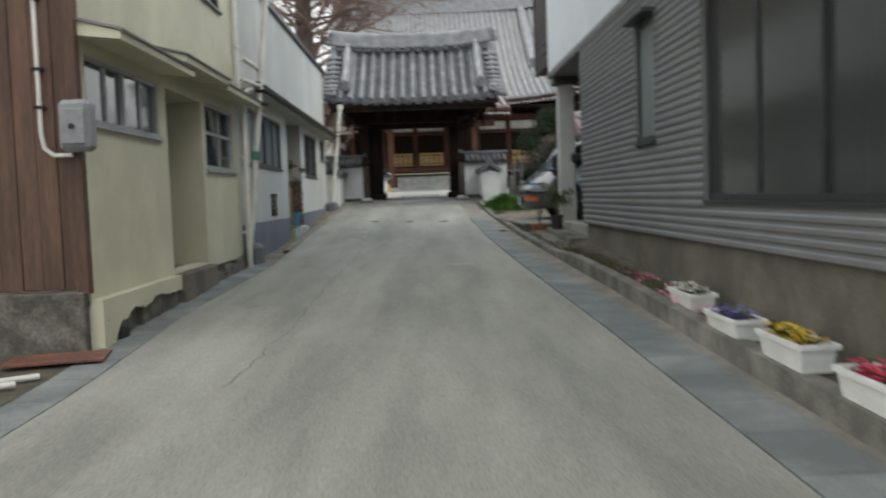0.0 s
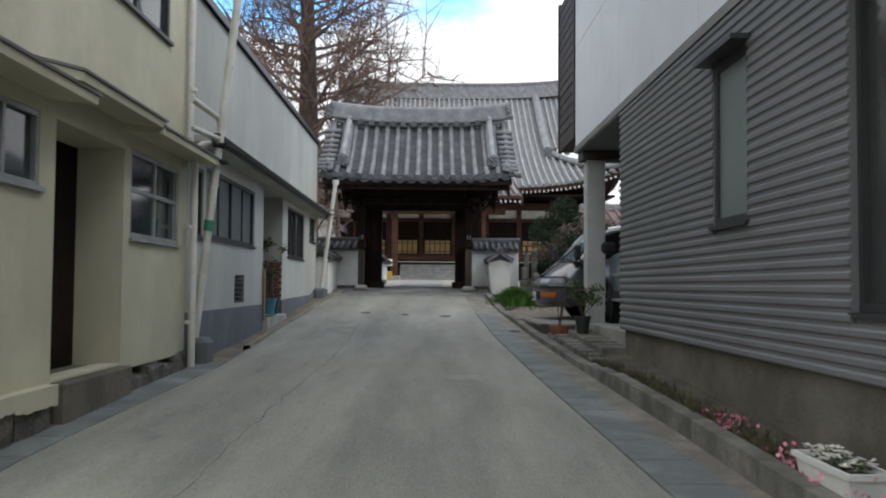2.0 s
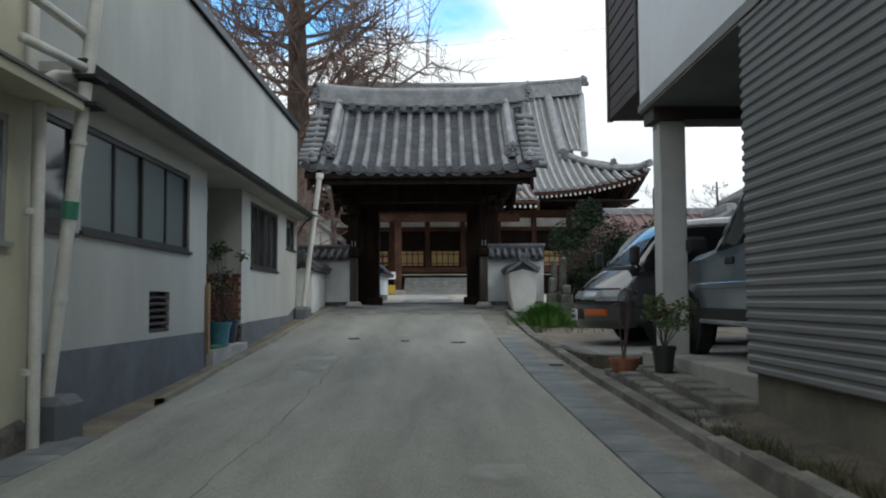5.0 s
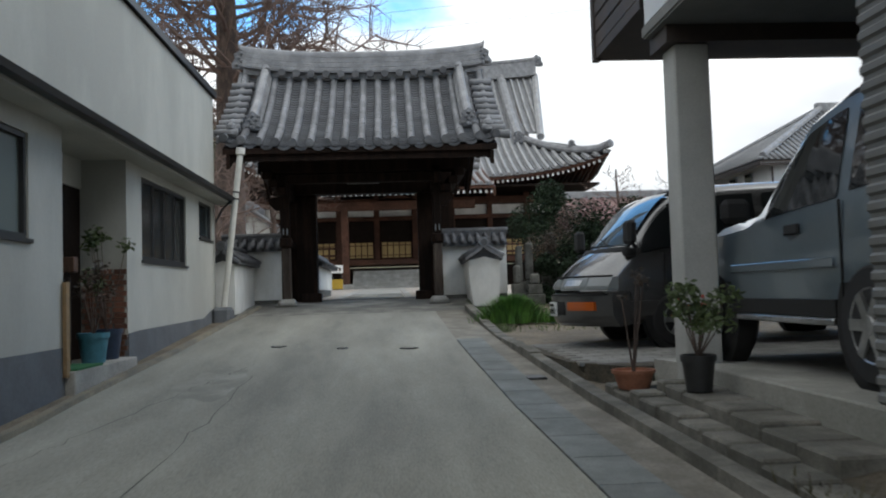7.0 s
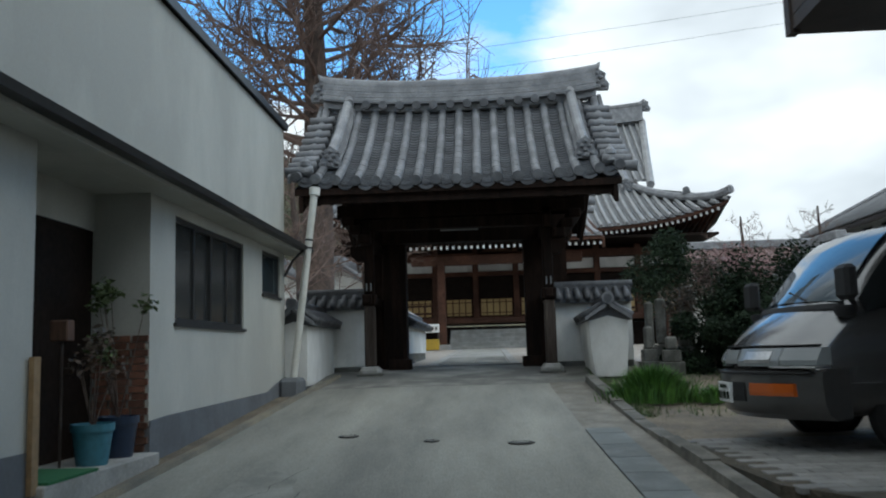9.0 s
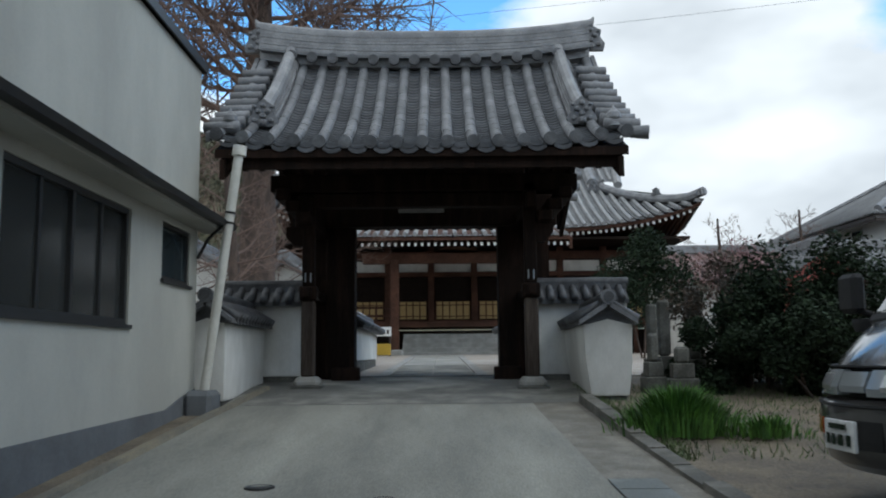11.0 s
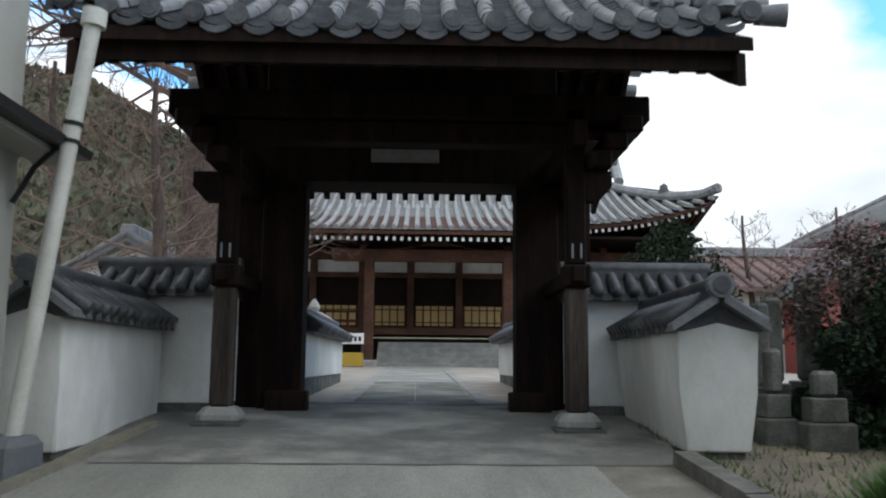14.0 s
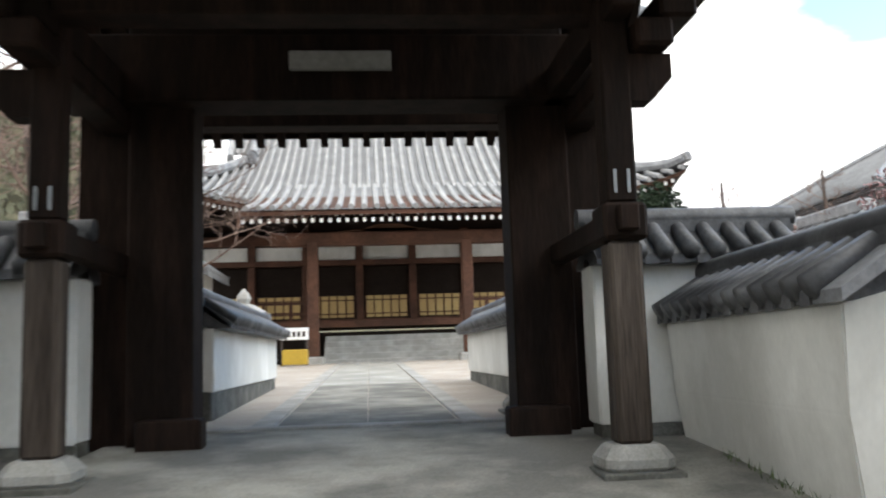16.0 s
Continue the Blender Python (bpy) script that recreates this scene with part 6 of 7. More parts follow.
# Weeds: along the bed and the far kerb
bm = B()
for _ in range(3600):
    y = rng.choice((7.9, 8.4, 9.1, 9.8, 10.4, 10.9, 11.6, 12.2, 12.8)) + rng.gauss(0, 0.3)
    x = edge_kerb(y) + 0.14 + abs(rng.gauss(0, 0.1))
    d = Vector((rng.gauss(0, 0.5), rng.gauss(0, 0.5), 1)).normalized()
    h = rng.uniform(0.03, 0.09) * (1.9 if rng.random() < 0.12 else 1)
    p = Vector((x, y, zg(y) + interp(y, ((11, 0.12), (12.6, 0.06)))))
    s = Vector((rng.gauss(0, 1), rng.gauss(0, 1), 0)).normalized() * 0.009
    bm.faces.new([bm.verts.new(q) for q in (p - s, p + s, p + d * h)])
w = part("weeds", bm, island(mat("dull olive weed", (0.10, 0.10, 0.045), 0.85, (0.06, 0.05, 0.03), 0.3, 5, 60, 0), 0.5), None, "low straggling olive weeds in the bed", kind="stuff")
tagged(w, category="weeds")
bm = B()
for k in range(260):
    y = rng.choice((6.3, 6.9, 7.3, 7.7, 8.8)) + rng.gauss(0, 0.14)
    p = Vector((edge_kerb(y) + 0.2 + rng.gauss(0, 0.06), y, zg(y) + 0.15 + abs(rng.gauss(0, 0.04))))
    u = Vector((rng.gauss(0, 1), rng.gauss(0, 1), rng.gauss(0, 1))).normalized() * 0.014
    v = u.orthogonal()
    bm.faces.new([bm.verts.new(p + q) for q in (-u, v, u, -v)])
w = part("bed_flowers", bm, island(mat("crimson and pink petals", (0.5, 0.06, 0.14), 0.7, (0.45, 0.2, 0.25), 0.1, 5, 50, 0), 0.4), None, "small crimson and pink flowers in the bed", kind="stuff")
tagged(w, category="flowers")
bm = B()
for _ in range(3600):
    y = rng.uniform(21.4, 26.2)
    x = rng.uniform(edge_kerb(y) + 0.15, 4.5) if rng.random() < 0.6 else edge_kerb(y) + 0.18 + abs(rng.gauss(0, 0.12))
    d = Vector((rng.gauss(0, 0.5), rng.gauss(0, 0.5), 1)).normalized()
    h = rng.uniform(0.02, 0.11)
    p = Vector((x, y, zg(y) - 0.03))
    s = Vector((rng.gauss(0, 1), rng.gauss(0, 1), 0)).normalized() * 0.006
    bm.faces.new([bm.verts.new(q) for q in (p - s, p + s, p + d * h)])
w = part("weeds", bm, M_leafm, None, "low weeds along the far kerb", kind="stuff")
tagged(w, category="weeds")


def pot(name, label, at, r, h, material, rim=True, soil=0.85):
    t = thing(name, label, "flowerpot", at)
    prof = [(r * 0.68, 0), (r * 0.72, 0.0), (r * 0.93, h * 0.82), (r * 1.02, h * 0.82), (r * 1.03, h), (r * 0.92, h), (r * 0.88, h * soil), (0.005, h * soil - 0.004)] if rim else [(r * 0.8, 0), (r, h), (r * 0.93, h), (r * 0.9, h * soil), (0.005, h * soil)]
    part("pot", lathe(B(), prof, 22), material, t, "", True)
    return t


def twigs(t, rng, h, n, r=0.008, leaves=0, leaf=None, size=0.03, spread=0.25, base=0.2):
    bm = B()
    tips = []
    for k in range(n):
        a = rng.uniform(0, 6.28)
        tip = Vector((math.cos(a) * spread * rng.uniform(0.3, 1), math.sin(a) * spread * rng.uniform(0.3, 1), h * rng.uniform(0.55, 1)))
        tube(bm, [(0, 0, base), tip * 0.5 + Vector((0, 0, base * 0.5)), tip], [r, r * 0.7, r * 0.3], 5)
        tips.append((tip.x, tip.y, tip.z, spread * 0.45))
    part("stem", bm, M_bark, t, "", False, "stuff")
    if leaves:
        part("foliage", leaf_cloud(B(), rng, tips, leaves, size), leaf, t, "", False, "stuff")


p = pot("terracotta_pot", "round terracotta pot with a bare sapling", (2.17, 16.38, zg(16.38) + 0.065), 0.17, 0.15, M_terra)
twigs(p, rng, 0.95, 4, 0.011, 90, M_leafr, 0.022, 0.14, 0.11)
p = pot("black_pot", "black plastic pot with a leafy red-flowered plant", (2.36, 15.42, zg(15.42) + 0.183), 0.12, 0.25, M_blackpot)
twigs(p, rng, 0.70, 10, 0.007, 700, M_leafm, 0.03, 0.24, 0.22)
bm = B()
for k in range(6):
    bmesh.ops.create_icosphere(bm, subdivisions=1, radius=0.014, matrix=Matrix.Translation((rng.uniform(-0.2, 0.2), rng.uniform(-0.2, 0.2), rng.uniform(0.5, 0.7))))
part("red_berries", bm, mat("red berry", (0.5, 0.05, 0.02), 0.4), p, "", False, "stuff")
p = pot("teal_pot", "teal plastic pot with thin shrub in entrance", (-2.86, 18.75, 0.80), 0.16, 0.31, M_bluepot)
twigs(p, rng, 1.0, 7, 0.009, 260, M_leafr, 0.03, 0.26, 0.26)
p = pot("navy_pot", "dark navy pot with bamboo-like plant in entrance", (-2.88, 19.25, 0.80), 0.165, 0.33, M_navypot)
twigs(p, rng, 1.45, 8, 0.008, 380, M_leafm, 0.038, 0.22, 0.28)


def planter(label, y, leaf, rng, x=2.17):
    t = thing("planter", label, "planter", (x, y, zg(y) + (0.145 if y < 5.5 else 0.11)), 0, "planters on the kerb")
    L, Wd, h = 0.31, 0.11, 0.165
    bm = B()
    rings = []
    for w, l, z in ((0.8, 0.9, 0), (0.8, 0.9, 0.02), (0.95, 0.97, h - 0.03), (1.08, 1.04, h - 0.03), (1.1, 1.05, h), (0.9, 0.96, h), (0.86, 0.94, h - 0.05)):
        rings.append([bm.verts.new((sx * Wd * w, sy * L * l, z)) for sx, sy in ((-1, -1), (1, -1), (1, 1), (-1, 1))])
    for a, b in zip(rings, rings[1:]):
        for i in range(4):
            bm.faces.new((a[i], a[(i + 1) % 4], b[(i + 1) % 4], b[i]))
    bm.faces.new(rings[0][::-1])
    part("tub", bm, M_planter, t, "white plastic tub")
    part("soil", boxes((-Wd * 0.88, Wd * 0.88, -L * 0.93, L * 0.93, h - 0.07, h - 0.035)), M_dirt, t)
    fl = B()
    for _ in range(85):
        c = Vector((rng.uniform(-0.08, 0.08), rng.uniform(-0.26, 0.26), h + rng.uniform(-0.02, 0.045)))
        for k in range(5):
            a = k * 1.257 + rng.uniform(-0.2, 0.2)
            u = Vector((math.cos(a), math.sin(a), rng.uniform(0, 0.5))) * 0.029
            v = Vector((-math.sin(a), math.cos(a), 0)) * 0.015
            fl.faces.new([fl.verts.new(q) for q in (c, c + u * 0.7 - v, c + u * 1.1, c + u * 0.7 + v)])
    part("flowers", fl, leaf, t, "", False, "stuff")
    part("foliage", leaf_cloud(B(), rng, [(0, yy, h - 0.01, 0.075) for yy in (-0.2, -0.1, 0, 0.1, 0.2)], 260, 0.02), M_leafm, t, "", False, "stuff")


M_fw = island(mat("white petals", (0.75, 0.73, 0.66), 0.7, None, 0.1, 5, 50, 0), 0.15)
M_fv = island(mat("violet petals", (0.16, 0.12, 0.36), 0.7, None, 0.1, 5, 50, 0), 0.3)
M_fy = island(mat("yellow petals", (0.62, 0.42, 0.02), 0.7, None, 0.1, 5, 50, 0), 0.2)
M_fr = island(mat("crimson petals", (0.55, 0.04, 0.1), 0.7, None, 0.1, 5, 50, 0), 0.25)
planter("white plastic planter of white flowers on kerb", 7.22, M_fw, rng, 2.23)
planter("white plastic planter of violet flowers on kerb", 6.05, M_fv, rng)
planter("white plastic planter of yellow flowers on kerb", 5.03, M_fy, rng)
planter("white plastic planter of crimson flowers on kerb", 4.0, M_fr, rng)


# ---- pipes, boxes, small fixtures ----
t = thing("drainpipe", "white plastic drainpipe down the cream house", "pipe")
part("pipe", tube(B(), [(-2.62, 12.82, 0.32), (-2.62, 12.82, 2.95)], 0.042, 14), M_pvc, t, "", True)
part("pipe", tube(B(), [(-2.68, 12.82, 2.98), (-2.68, 12.82, 6.4)], 0.04, 14), M_pvc, t, "", True)
part("elbow", tube(B(), [(-2.62, 12.82, 2.92), (-2.55, 12.9, 2.99), (-2.5, 13.05, 3.02), (-2.5, 13.2, 3.02)], 0.045, 12), M_pvc, t, "", True)
for z in (0.9, 2.0, 3.6, 4.8):
    part("pipe_clip", tube(B(), [(-2.66, 12.82, z), (-2.66, 12.82, z + 0.04)], 0.052, 12), M_pvc, t)
t = thing("leaning_conduit", "tall pale conduit leaning with green sleeve", "pipe")
pb, ptop = Vector((-2.69, 13.14, 0.55)), Vector((-2.03, 12.96, 6.2))
part("pipe", tube(B(), [pb, ptop], 0.048, 14), M_pvc, t, "", True)
for f, w, m in ((0.255, 0.13, M_tealtape), (0.43, 0.035, M_black), (0.35, 0.03, M_pvc), (0.60, 0.035, M_pvc), (0.15, 0.05, M_pvc)):
    a = pb.lerp(ptop, f)
    part("sleeve" if m is M_tealtape else "band", tube(B(), [a, a + (ptop - pb).normalized() * w], 0.058, 14), m, t)
part("foot", boxes((-2.74, -2.50, 13.02, 13.42, 0.2, 0.72), bevel=0.06), M_greyband, t, "lumpy grey concrete foot")
part("branch_pipe", tube(B(), [(-2.44, 12.0, 3.34), (-2.42, 13.0, 3.34), (-2.40, 13.07, 3.30), (-2.39, 13.08, 3.16)], 0.036, 10), M_pvc, t, "", True)
part("branch_pipe", tube(B(), [(-2.5, 12.3, 3.08), (-2.4, 13.05, 3.08)], 0.036, 10), M_pvc, t, "", True)
for z in (2.80, 3.00):
    part("strap", boxes((-2.46, -2.30, 12.98, 13.20, z, z + 0.028)), M_black, t)
t = thing("stub_pipe", "leaning white plastic pipe with cap near gate", "pipe")
pb, ptop = Vector((-2.62, 24.36, 1.05)), Vector((-2.27, 24.36, 3.90))
part("pipe", tube(B(), [pb, ptop], 0.052, 16), M_pvc, t, "", True)
part("cap", tube(B(), [ptop - Vector((0, 0, 0.02)), ptop + Vector((0.01, 0, 0.09))], 0.078, 16), M_pvc, t, "", True)
for f in (0.72, 0.76):
    a = pb.lerp(ptop, f)
    part("band", tube(B(), [a, a + (ptop - pb).normalized() * 0.025], 0.06, 14), M_black, t)
part("bracket", tube(B(), [pb.lerp(ptop, 0.74), (-2.6, 24.4, 2.95), (-2.72, 24.4, 2.72)], 0.018, 6), M_black, t)
part("foot", boxes((-2.74, -2.44, 24.05, 24.5, 0.9, 1.28), bevel=0.05), M_greyband, t, "grey concrete foot")
t = thing("meter_box", "rounded grey plastic meter box on house corner", "meter box")
part("case", boxes((-2.82, -2.58, 6.78, 6.97, 1.80, 2.20), bevel=0.035), M_plasticbox, t)
part("cover", boxes((-2.80, -2.60, 6.755, 6.78, 1.85, 2.13), bevel=0.01), M_plasticbox, t)
part("latch", tube(B(), [(-2.70, 6.735, 1.99), (-2.70, 6.756, 1.99)], 0.02, 10), M_black, t)
t = thing("conduit", "thin white conduit on the brown boards", "conduit")
part("pipe", tube(B(), [(-3.02, 6.95, 5.5), (-3.02, 6.95, 1.95), (-3.0, 6.95, 1.84), (-2.93, 6.95, 1.78), (-2.78, 6.95, 1.78)], 0.018, 10), M_pvc, t, "", True)
for z in (2.15, 2.45, 3.0):
    part("clip", boxes((-3.06, -2.98, 6.925, 6.99, z, z + 0.025)), M_black, t)
t = thing("steel_plate", "rusty steel plate lying beside the wall", "plate", (-2.86, 6.62, zg(6.6) + 0.02), 12)
part("plate", boxes((-0.36, 0.36, -0.22, 0.22, 0, 0.016)), M_rust, t)
for k, (a, b) in enumerate((((-3.5, 5.6), (-2.75, 6.05)), ((-3.5, 5.45), (-2.8, 5.8)))):
    t = thing("scrap_pipe", "short length of pale scrap pipe on ground", "pipe")
    part("pipe", tube(B(), [(*a, zg(5.6) + 0.03), (*b, zg(5.9) + 0.03)], 0.022, 8), M_pvc, t)
t = thing("turf_mat", "green artificial turf mat on entrance step", "mat", (-2.98, 18.05, 0.80))
part("mat", boxes((-0.33, 0.33, -0.36, 0.36, 0.001, 0.02)), M_turf, t)
t = thing("sign_post", "small brown box on a thin post in entrance", "post", (-3.05, 18.62, 0.80))
part("pole", tube(B(), [(0, 0, 0), (0, 0, 0.98)], 0.012, 8), M_brown, t)
part("box", boxes((-0.07, 0.07, -0.06, 0.06, 0.94, 1.10), bevel=0.01), M_wood, t)
t = thing("edge_board", "tan timber strip at the entrance corner", "board")
part("board", boxes((-2.735, -2.70, 17.58, 17.66, 0.75, 1.62)), mat("tan timber", (0.3, 0.2, 0.1), 0.8), t)
for x, y, rr in ((-1.19, 20.55, 0.10), (-0.37, 20.2, 0.075), (0.44, 20.0, 0.12)):
    t = thing("drain_cover", "small round iron drain cover in lane", "drain cover", (x, y, zg(y) + 0.003))
    part("lid", lathe(B(), [(rr, -0.03), (rr, 0.004), (rr * 0.85, 0.006), (rr * 0.8, 0.0), (0.01, 0.0)], 18), M_bronze, t)
t = thing("drain_cover", "small square iron drain cover beside kerb", "drain cover", (1.56, 17.5, zg(17.5) + 0.002))
part("lid", boxes((-0.085, 0.085, -0.13, 0.13, -0.02, 0.006)), M_bronze, t)

# ---- gravestones ----
for x, y, h, w in ((2.72, 26.1, 0.7, 0.15), (2.98, 26.5, 0.75, 0.19), (3.2, 25.9, 0.45, 0.18), (3.5, 26.9, 0.95, 0.24), (2.6, 25.6, 0.35, 0.15), (4.15, 27.3, 1.1, 0.26), (2.9, 25.4, 0.2, 0.2), (4.6, 27.6, 0.7, 0.22)):
    t = thing("gravestone", "weathered stepped granite gravestone with lichen", "gravestone", (x, y, zg(y) - 0.06), rng.uniform(-8, 8), "gravestones beside the gate")
    part("base", boxes((-w * 0.9, w * 0.9, -w * 0.8, w * 0.8, -0.05, 0.22), bevel=0.015), M_gstone, t)
    part("plinth", boxes((-w * 0.66, w * 0.66, -w * 0.6, w * 0.6, 0.22, 0.40), bevel=0.012), M_gstone, t)
    part("shaft", boxes((-w * 0.42, w * 0.42, -w * 0.4, w * 0.4, 0.40, 0.40 + h), bevel=0.03), M_gstone, t)
# Stone lantern in the court
t = thing("stone_lantern", "pale granite garden lantern in courtyard", "stone lantern", (-2.3, 37.0, zg(37.0) - 0.38))
part("base", lathe(B(), [(0.36, 0), (0.36, 0.15), (0.24, 0.25)], 6), M_stone, t)
part("shaft", lathe(B(), [(0.13, 0.25), (0.11, 0.8), (0.13, 1.02)], 12), M_stone, t)
part("firebox", lathe(B(), [(0.14, 1.02), (0.30, 1.10), (0.30, 1.18), (0.2, 1.18), (0.2, 1.45)], 6), M_stone, t)
part("cap", lathe(B(), [(0.44, 1.45), (0.46, 1.50), (0.2, 1.66), (0.09, 1.70), (0.13, 1.78), (0.10, 1.86), (0.02, 1.96)], 6), M_stone, t)

t = thing("notice_stand", "low stand with white board above yellow crate", "stand", (-2.12, 45.0, zg(45.0)))
for sx in (-1, 1):
    part("leg", boxes((sx * 0.33 - 0.03, sx * 0.33 + 0.03, -0.03, 0.03, 0, 1.0)), M_brown, t)
part("board", boxes((-0.38, 0.38, -0.05, -0.031, 0.68, 1.0), bevel=0.005), M_whitep, t, "white board with dark marks")
for k in range(5):
    part("mark", boxes((-0.3 + k * 0.13, -0.22 + k * 0.13, -0.055, -0.051, 0.76, 0.9)), M_brown, t)
part("crate", boxes((-0.30, 0.36, -0.22, 0.22, 0.02, 0.42), bevel=0.02), mat("yellow plastic crate", (0.55, 0.36, 0.03), 0.5), t, "yellow plastic crate")

# ---- neighbouring buildings and distance ----
def tiled_gable(name, label, x0, x1, y0, y1, ze, zr, wall, roofm, zb=1.2, over=0.5, axis="y", rib=0.45):
    """A plain house with a ribbed gable roof; the ridge runs along the given axis."""
    t = thing(name, label, "house")
    part("wall", boxes((x0, x1, y0, y1, zb, ze)), wall, t)
    bm, rb = B(), B()
    if axis == "x":
        ym = (y0 + y1) / 2
        prism(bm, [(y0 - over, ze - 0.15), (ym, zr), (y1 + over, ze - 0.15), (y1 + over, ze - 0.3), (ym, zr - 0.2), (y0 - over, ze - 0.3)], "x", x0 - over, x1 + over)
        n = int((x1 - x0 + 2 * over) / rib)
        for i in range(n + 1):
            x = x0 - over + i * rib
            tube(rb, [(x, y0 - over - 0.02, ze - 0.14), (x, ym, zr + 0.02)], 0.085, 6)
        part("gable", prism(B(), [(y0, ze), (y1, ze), (ym, zr - 0.2)], "x", x0, x1), wall, t)
        rd = boxes((x0 - over, x1 + over, ym - 0.2, ym + 0.2, zr - 0.05, zr + 0.28), bevel=0.04)
    else:
        xm = (x0 + x1) / 2
        prism(bm, [(x0 - over, ze - 0.15), (xm, zr), (x1 + over, ze - 0.15), (x1 + over, ze - 0.3), (xm, zr - 0.2), (x0 - over, ze - 0.3)], "y", y0 - over, y1 + over)
        n = int((y1 - y0 + 2 * over) / rib)
        for i in range(n + 1):
            y = y0 - over + i * rib
            for xe in (x0 - over, x1 + over):
                tube(rb, [(xe, y, ze - 0.14), (xm, y, zr + 0.02)], 0.085, 6)
        part("gable", prism(B(), [(x0, ze), (x1, ze), (xm, zr - 0.2)], "y", y0, y1), wall, t)
        rd = boxes((xm - 0.2, xm + 0.2, y0 - over, y1 + over, zr - 0.05, zr + 0.28), bevel=0.04)
    r = part("roof", bm, roofm, t)
    part("roll_tiling", rb, roofm, r, "", True, "stuff")
    part("ridge", rd, M_ridge, r)
    return t


tiled_gable("storehouse", "long low building with faded red-brown tiled roof", 8.2, 13.5, 44, 49, 4.2, 5.3, M_plaster, M_redtile, axis="x")
tiled_gable("storehouse", "low building with grey tiled roof", 14.6, 26, 44, 49, 4.3, 5.45, M_plaster, M_hallpan, axis="x")
t = tiled_gable("annex", "small annex with red painted gable", 10.6, 13.2, 41.6, 44, 3.95, 4.95, M_redroof, M_hallpan, axis="y", over=0.4)
def hipped_house(label, x0, x1, y0, y1, zb, ze, pitch, over, wall, roofm):
    """A house under a hipped roll-tiled roof; x0..y1 are its eaves."""
    t = thing("white_villa", label, "house")
    part("wall", boxes((x0 + over, x1 - over, y0 + over, y1 - over, zb, ze + 0.2)), wall, t)
    d = (y1 - y0) / 2
    zr = ze + pitch * d
    bm = B()
    for q in (0.0, -0.2):
        e = [bm.verts.new(p) for p in ((x0, y0, ze + q), (x1, y0, ze + q), (x1, y1, ze + q), (x0, y1, ze + q))]
        r = [bm.verts.new(p) for p in ((x0 + d, y0 + d, zr + q), (x1 - d, y0 + d, zr + q))]
        for f in ((e[0], e[1], r[1], r[0]), (e[1], e[2], r[1]), (e[2], e[3], r[0], r[1]), (e[3], e[0], r[0])):
            bm.faces.new(f)
    r = part("roof", bm, roofm, t, "grey tiled hipped roof")
    rb = B()
    for i in range(int((x1 - x0) / 0.34)):
        u = 0.17 + i * 0.34
        run = min(d, u, x1 - x0 - u)
        tube(rb, [(x0 + u, y0 - 0.02, ze + 0.03), (x0 + u, y0 + run, ze + pitch * run + 0.03)], 0.085, 6)
    for i in range(int((y1 - y0) / 0.34)):
        u = 0.17 + i * 0.34
        run = min(u, y1 - y0 - u)
        tube(rb, [(x0 - 0.02, y0 + u, ze + 0.03), (x0 + run, y0 + u, ze + pitch * run + 0.03)], 0.085, 6)
    part("roll_tiling", rb, roofm, r, "", True, "stuff")
    for p, q in (((x0, y0, ze), (x0 + d, y0 + d, zr)), ((x0, y1, ze), (x0 + d, y0 + d, zr)), ((x1, y0, ze), (x1 - d, y0 + d, zr))):
        p, q = Vector(p), Vector(q)
        part("hip_ridge", tube(B(), [p + Vector((0.3, 0.3 if p.y < q.y else -0.3, 0.25)), q + Vector((0, 0, 0.12))], 0.19, 8), M_ridge, r)
    part("ridge", boxes((x0 + d - 0.3, x1 - d + 0.3, y0 + d - 0.2, y0 + d + 0.2, zr - 0.1, zr + 0.45), bevel=0.05), M_ridge, r)
    part("fascia", boxes((x0 + 0.05, x1 - 0.05, y0 + 0.05, y0 + 0.12, ze - 0.32, ze - 0.06), (x0 + 0.05, x0 + 0.12, y0 + 0.12, y1 - 0.05, ze - 0.32, ze - 0.06)), M_brown, r, "dark eave board")
    return t


h = hipped_house("two-storey white house with grey tiled hipped roof", 19.5, 41.4, 53.0, 67.0, 1.0, 7.8, 0.56, 0.9, M_panel, M_hallpan)
for a, b in ((56.0, 57.0), (58.2, 59.2)):
    w = part("window", boxes((20.33, 20.398, a, b, 6.7, 7.5)), M_alu, h)
    part("pane", boxes((20.30, 20.33, a + 0.06, b - 0.06, 6.76, 7.44)), M_glass, w)
for a, b in ((22.6, 24.0), (26.1, 27.5)):
    w = part("window", boxes((a, b, 53.83, 53.898, 6.0, 7.2)), M_alu, h)
    part("pane", boxes((a + 0.06, b - 0.06, 53.80, 53.83, 6.06, 7.14)), M_glass, w)
part("downpipe", tube(B(), [(20.5, 53.8, 1.2), (20.5, 53.8, 7.5)], 0.06, 8), M_brown, h)
t = tiled_gable("outbuilding", "small white outbuilding with tiled roof beyond wall", -9.6, -6.6, 43, 47, 4.2, 5.2, M_plaster, M_hallpan, axis="y", over=0.5)
t = tiled_gable("outbuilding", "small white outbuilding with dark posts", -6.2, -4.6, 44.5, 47, 4.3, 5.0, M_plaster, M_hallpan, axis="y", over=0.4)
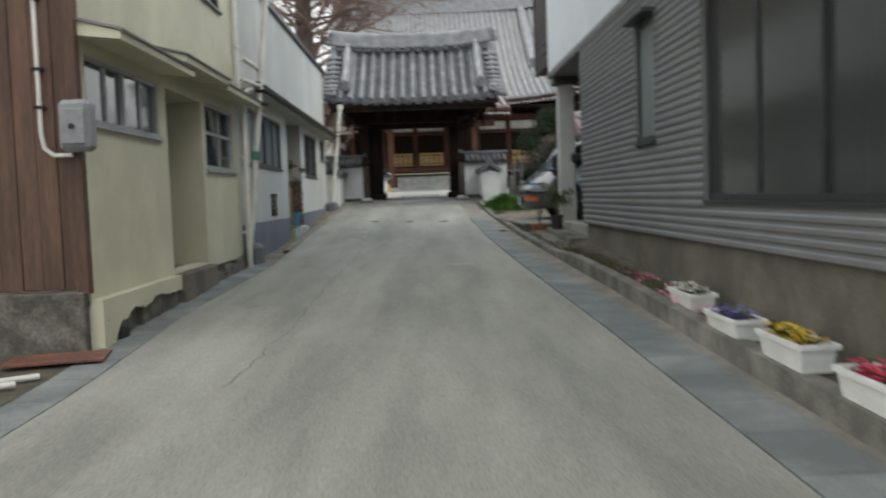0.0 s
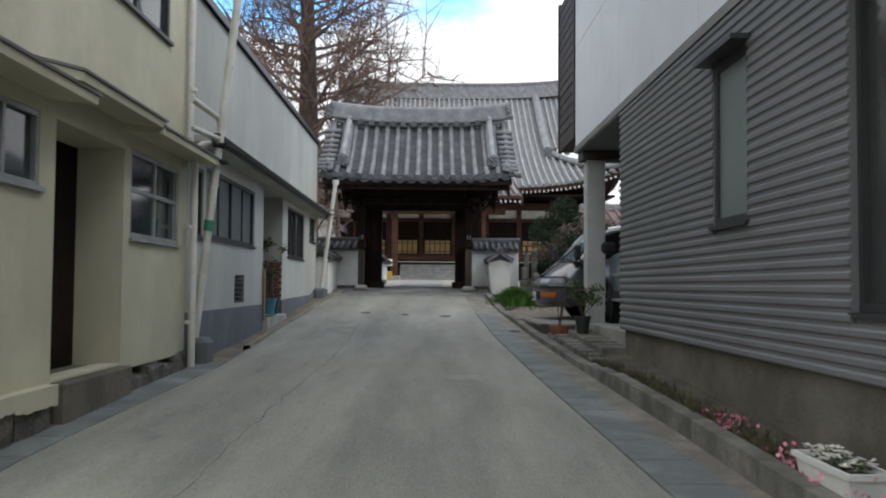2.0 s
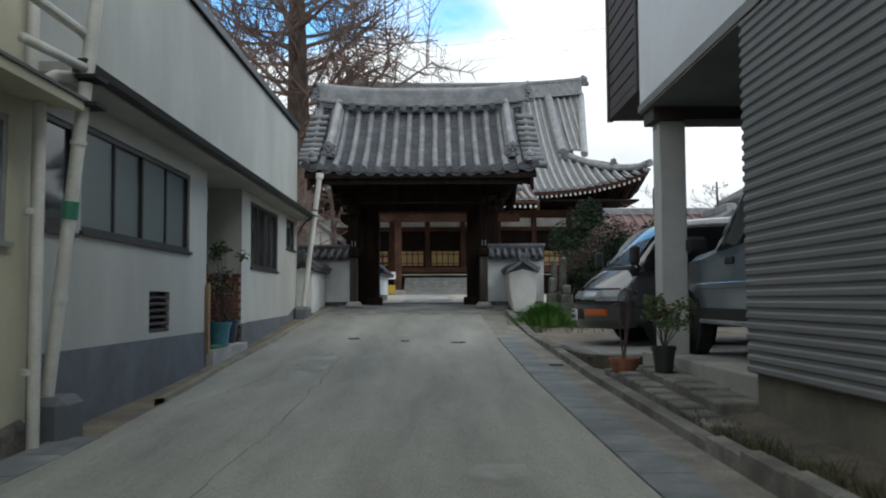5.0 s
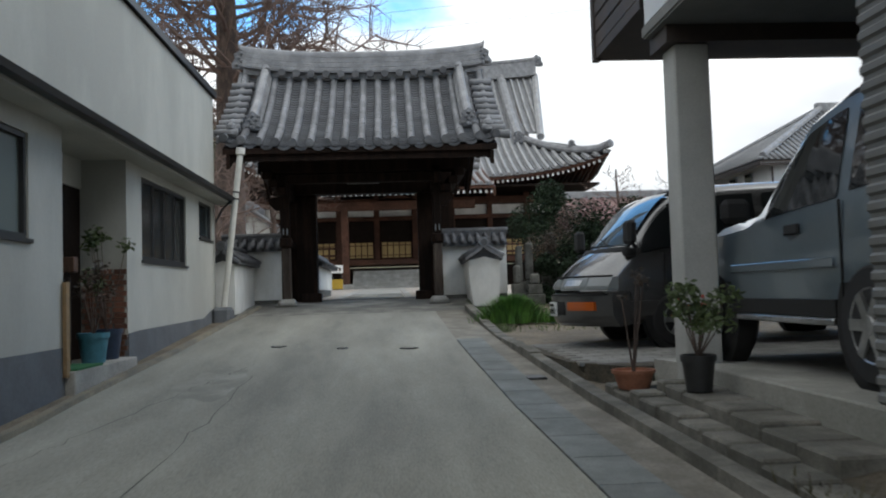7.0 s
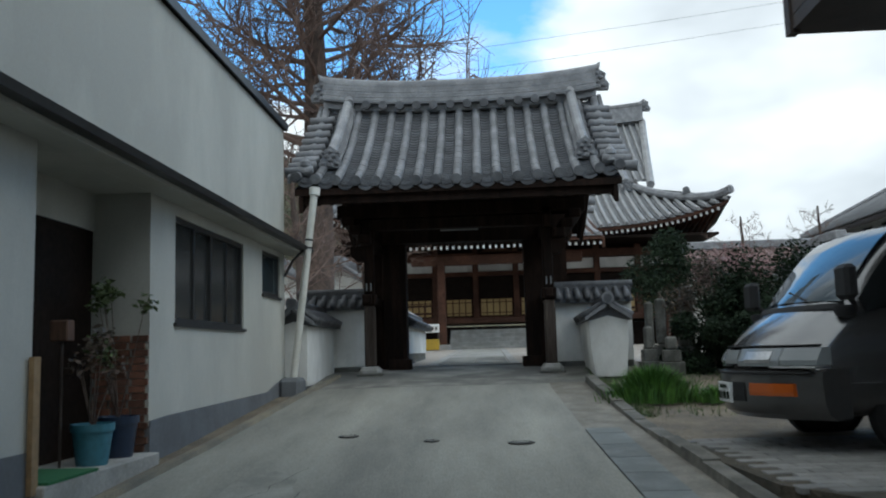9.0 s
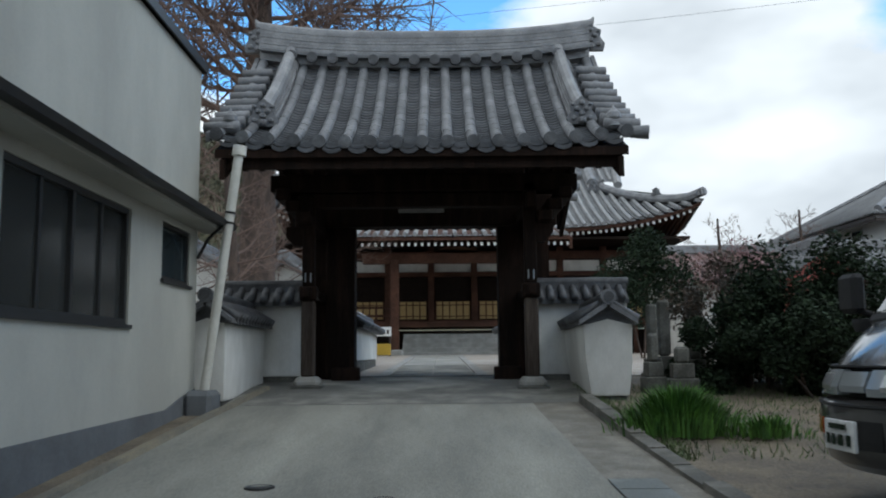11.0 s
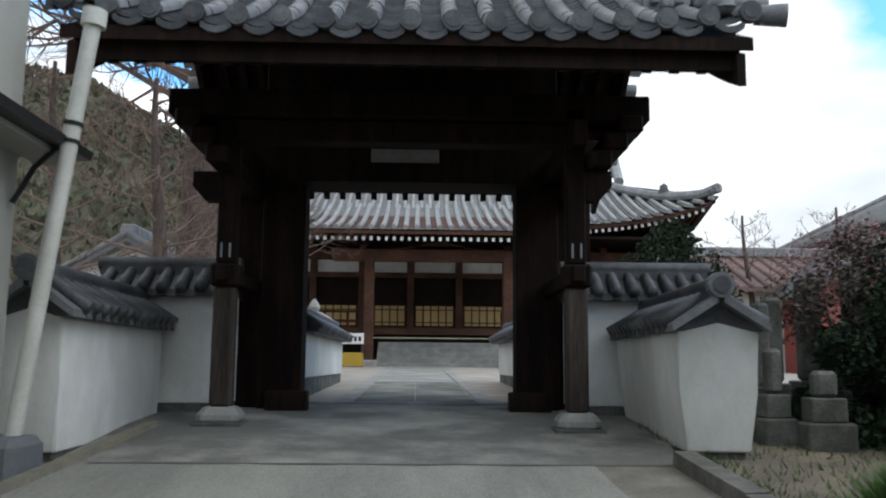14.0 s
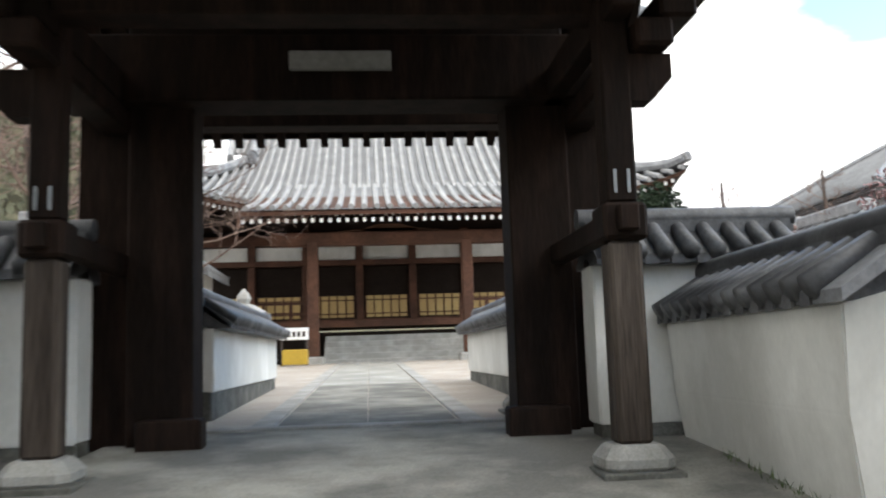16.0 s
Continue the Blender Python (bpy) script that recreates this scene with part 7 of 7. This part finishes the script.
# Wooded hill
bm = B()
nx, ny = 60, 26
grid = []
for j in range(ny + 1):
    row = []
    for i in range(nx + 1):
        x, y = -230 + 260 * i / nx, 95 + 170 * j / ny
        fx = interp(x, ((-230, 30), (-120, 44), (-60, 40), (-45, 37), (-30, 28), (-10, 15), (30, 3)))
        fy = interp(y, ((95, 0), (118, 0.8), (132, 1.0), (180, 1.15), (265, 1.2)))
        q = noise.noise(Vector((x * 0.06, y * 0.06, 1))) * 2.2 + noise.noise(Vector((x * 0.25, y * 0.25, 4))) * 1.1
        row.append(bm.verts.new((x, y, 1.5 + fx * fy + q * min(1, fy * 2))))
    grid.append(row)
for a, b in zip(grid, grid[1:]):
    for i in range(nx):
        bm.faces.new((a[i], a[i + 1], b[i + 1], b[i]))
hill = struct("backdrop_hill", bm, M_hill, "brown and green wooded hillside in distance", "hill", True)
bm = B()
for _ in range(16000):
    x, y = rng.uniform(-110, -14), rng.uniform(98, 136)
    fx = interp(x, ((-230, 30), (-120, 44), (-60, 40), (-45, 37), (-30, 28), (-10, 15), (30, 3)))
    fy = interp(y, ((95, 0), (118, 0.8), (132, 1.0), (180, 1.15)))
    c = Vector((x, y, 1.5 + fx * fy + rng.uniform(-0.5, 1.2)))
    u = Vector((rng.gauss(0, 1), rng.gauss(0, 0.5), rng.gauss(0, 0.7))).normalized() * rng.uniform(0.25, 0.7)
    v = Vector((rng.gauss(0, 0.4), rng.gauss(0, 0.4), 1)).normalized() * rng.uniform(0.3, 0.9)
    bm.faces.new([bm.verts.new(c + q) for q in (-u, v * 0.7 - u * 0.3, v, v * 0.5 + u * 0.4, u, -v * 0.3)])
w = part("woodland", bm, island(mat("winter woodland", (0.115, 0.09, 0.062), 0.95, (0.055, 0.058, 0.034), 0.3, 0.08, 2.0, 0), 0.5), None, "brown winter woodland on the hillside", kind="stuff")
tagged(w, category="woods")
# Overhead wires
for k, (a, b) in enumerate((((-30, 33, 7.0), (40, 37, 16.0)), ((-30, 33, 6.4), (40, 37, 15.4)))):
    t = thing("overhead_wire", "thin dark overhead wire against the sky", "wire")
    part("wire", tube(B(), [Vector(a).lerp(Vector(b), f) - Vector((0, 0, 1.2 * 4 * f * (1 - f))) for f in span(0, 1, 14)], 0.004, 5), M_black, t)

# ---- forecourt pavers ----
k = 0
ME_PAVER = mesh_of(boxes((0.006, 0.294, 0.006, 0.144, -0.04, 0.0), bevel=0.006), "paver", M_paver, False)
rest = B()
for j in range(30):
    y = 17.1 + j * 0.15
    for i in range(22):
        x = 1.95 + i * 0.30 - (j % 2) * 0.15
        if x < max(edge_kerb(y) + 0.16, 2.62 if y < 17.2 else 0):
            continue
        if k < 300 and x < 5.4:
            shared("paver", ME_PAVER, pav, Matrix.Translation((x, y, FLOOR - 0.062)))
            k += 1
        else:
            box(rest, x + 0.006, x + 0.294, y + 0.006, y + 0.144, FLOOR - 0.1, FLOOR - 0.062)
part("pavers_beyond", rest, island(M_paver, 0.15), pav, "", False, "stuff")
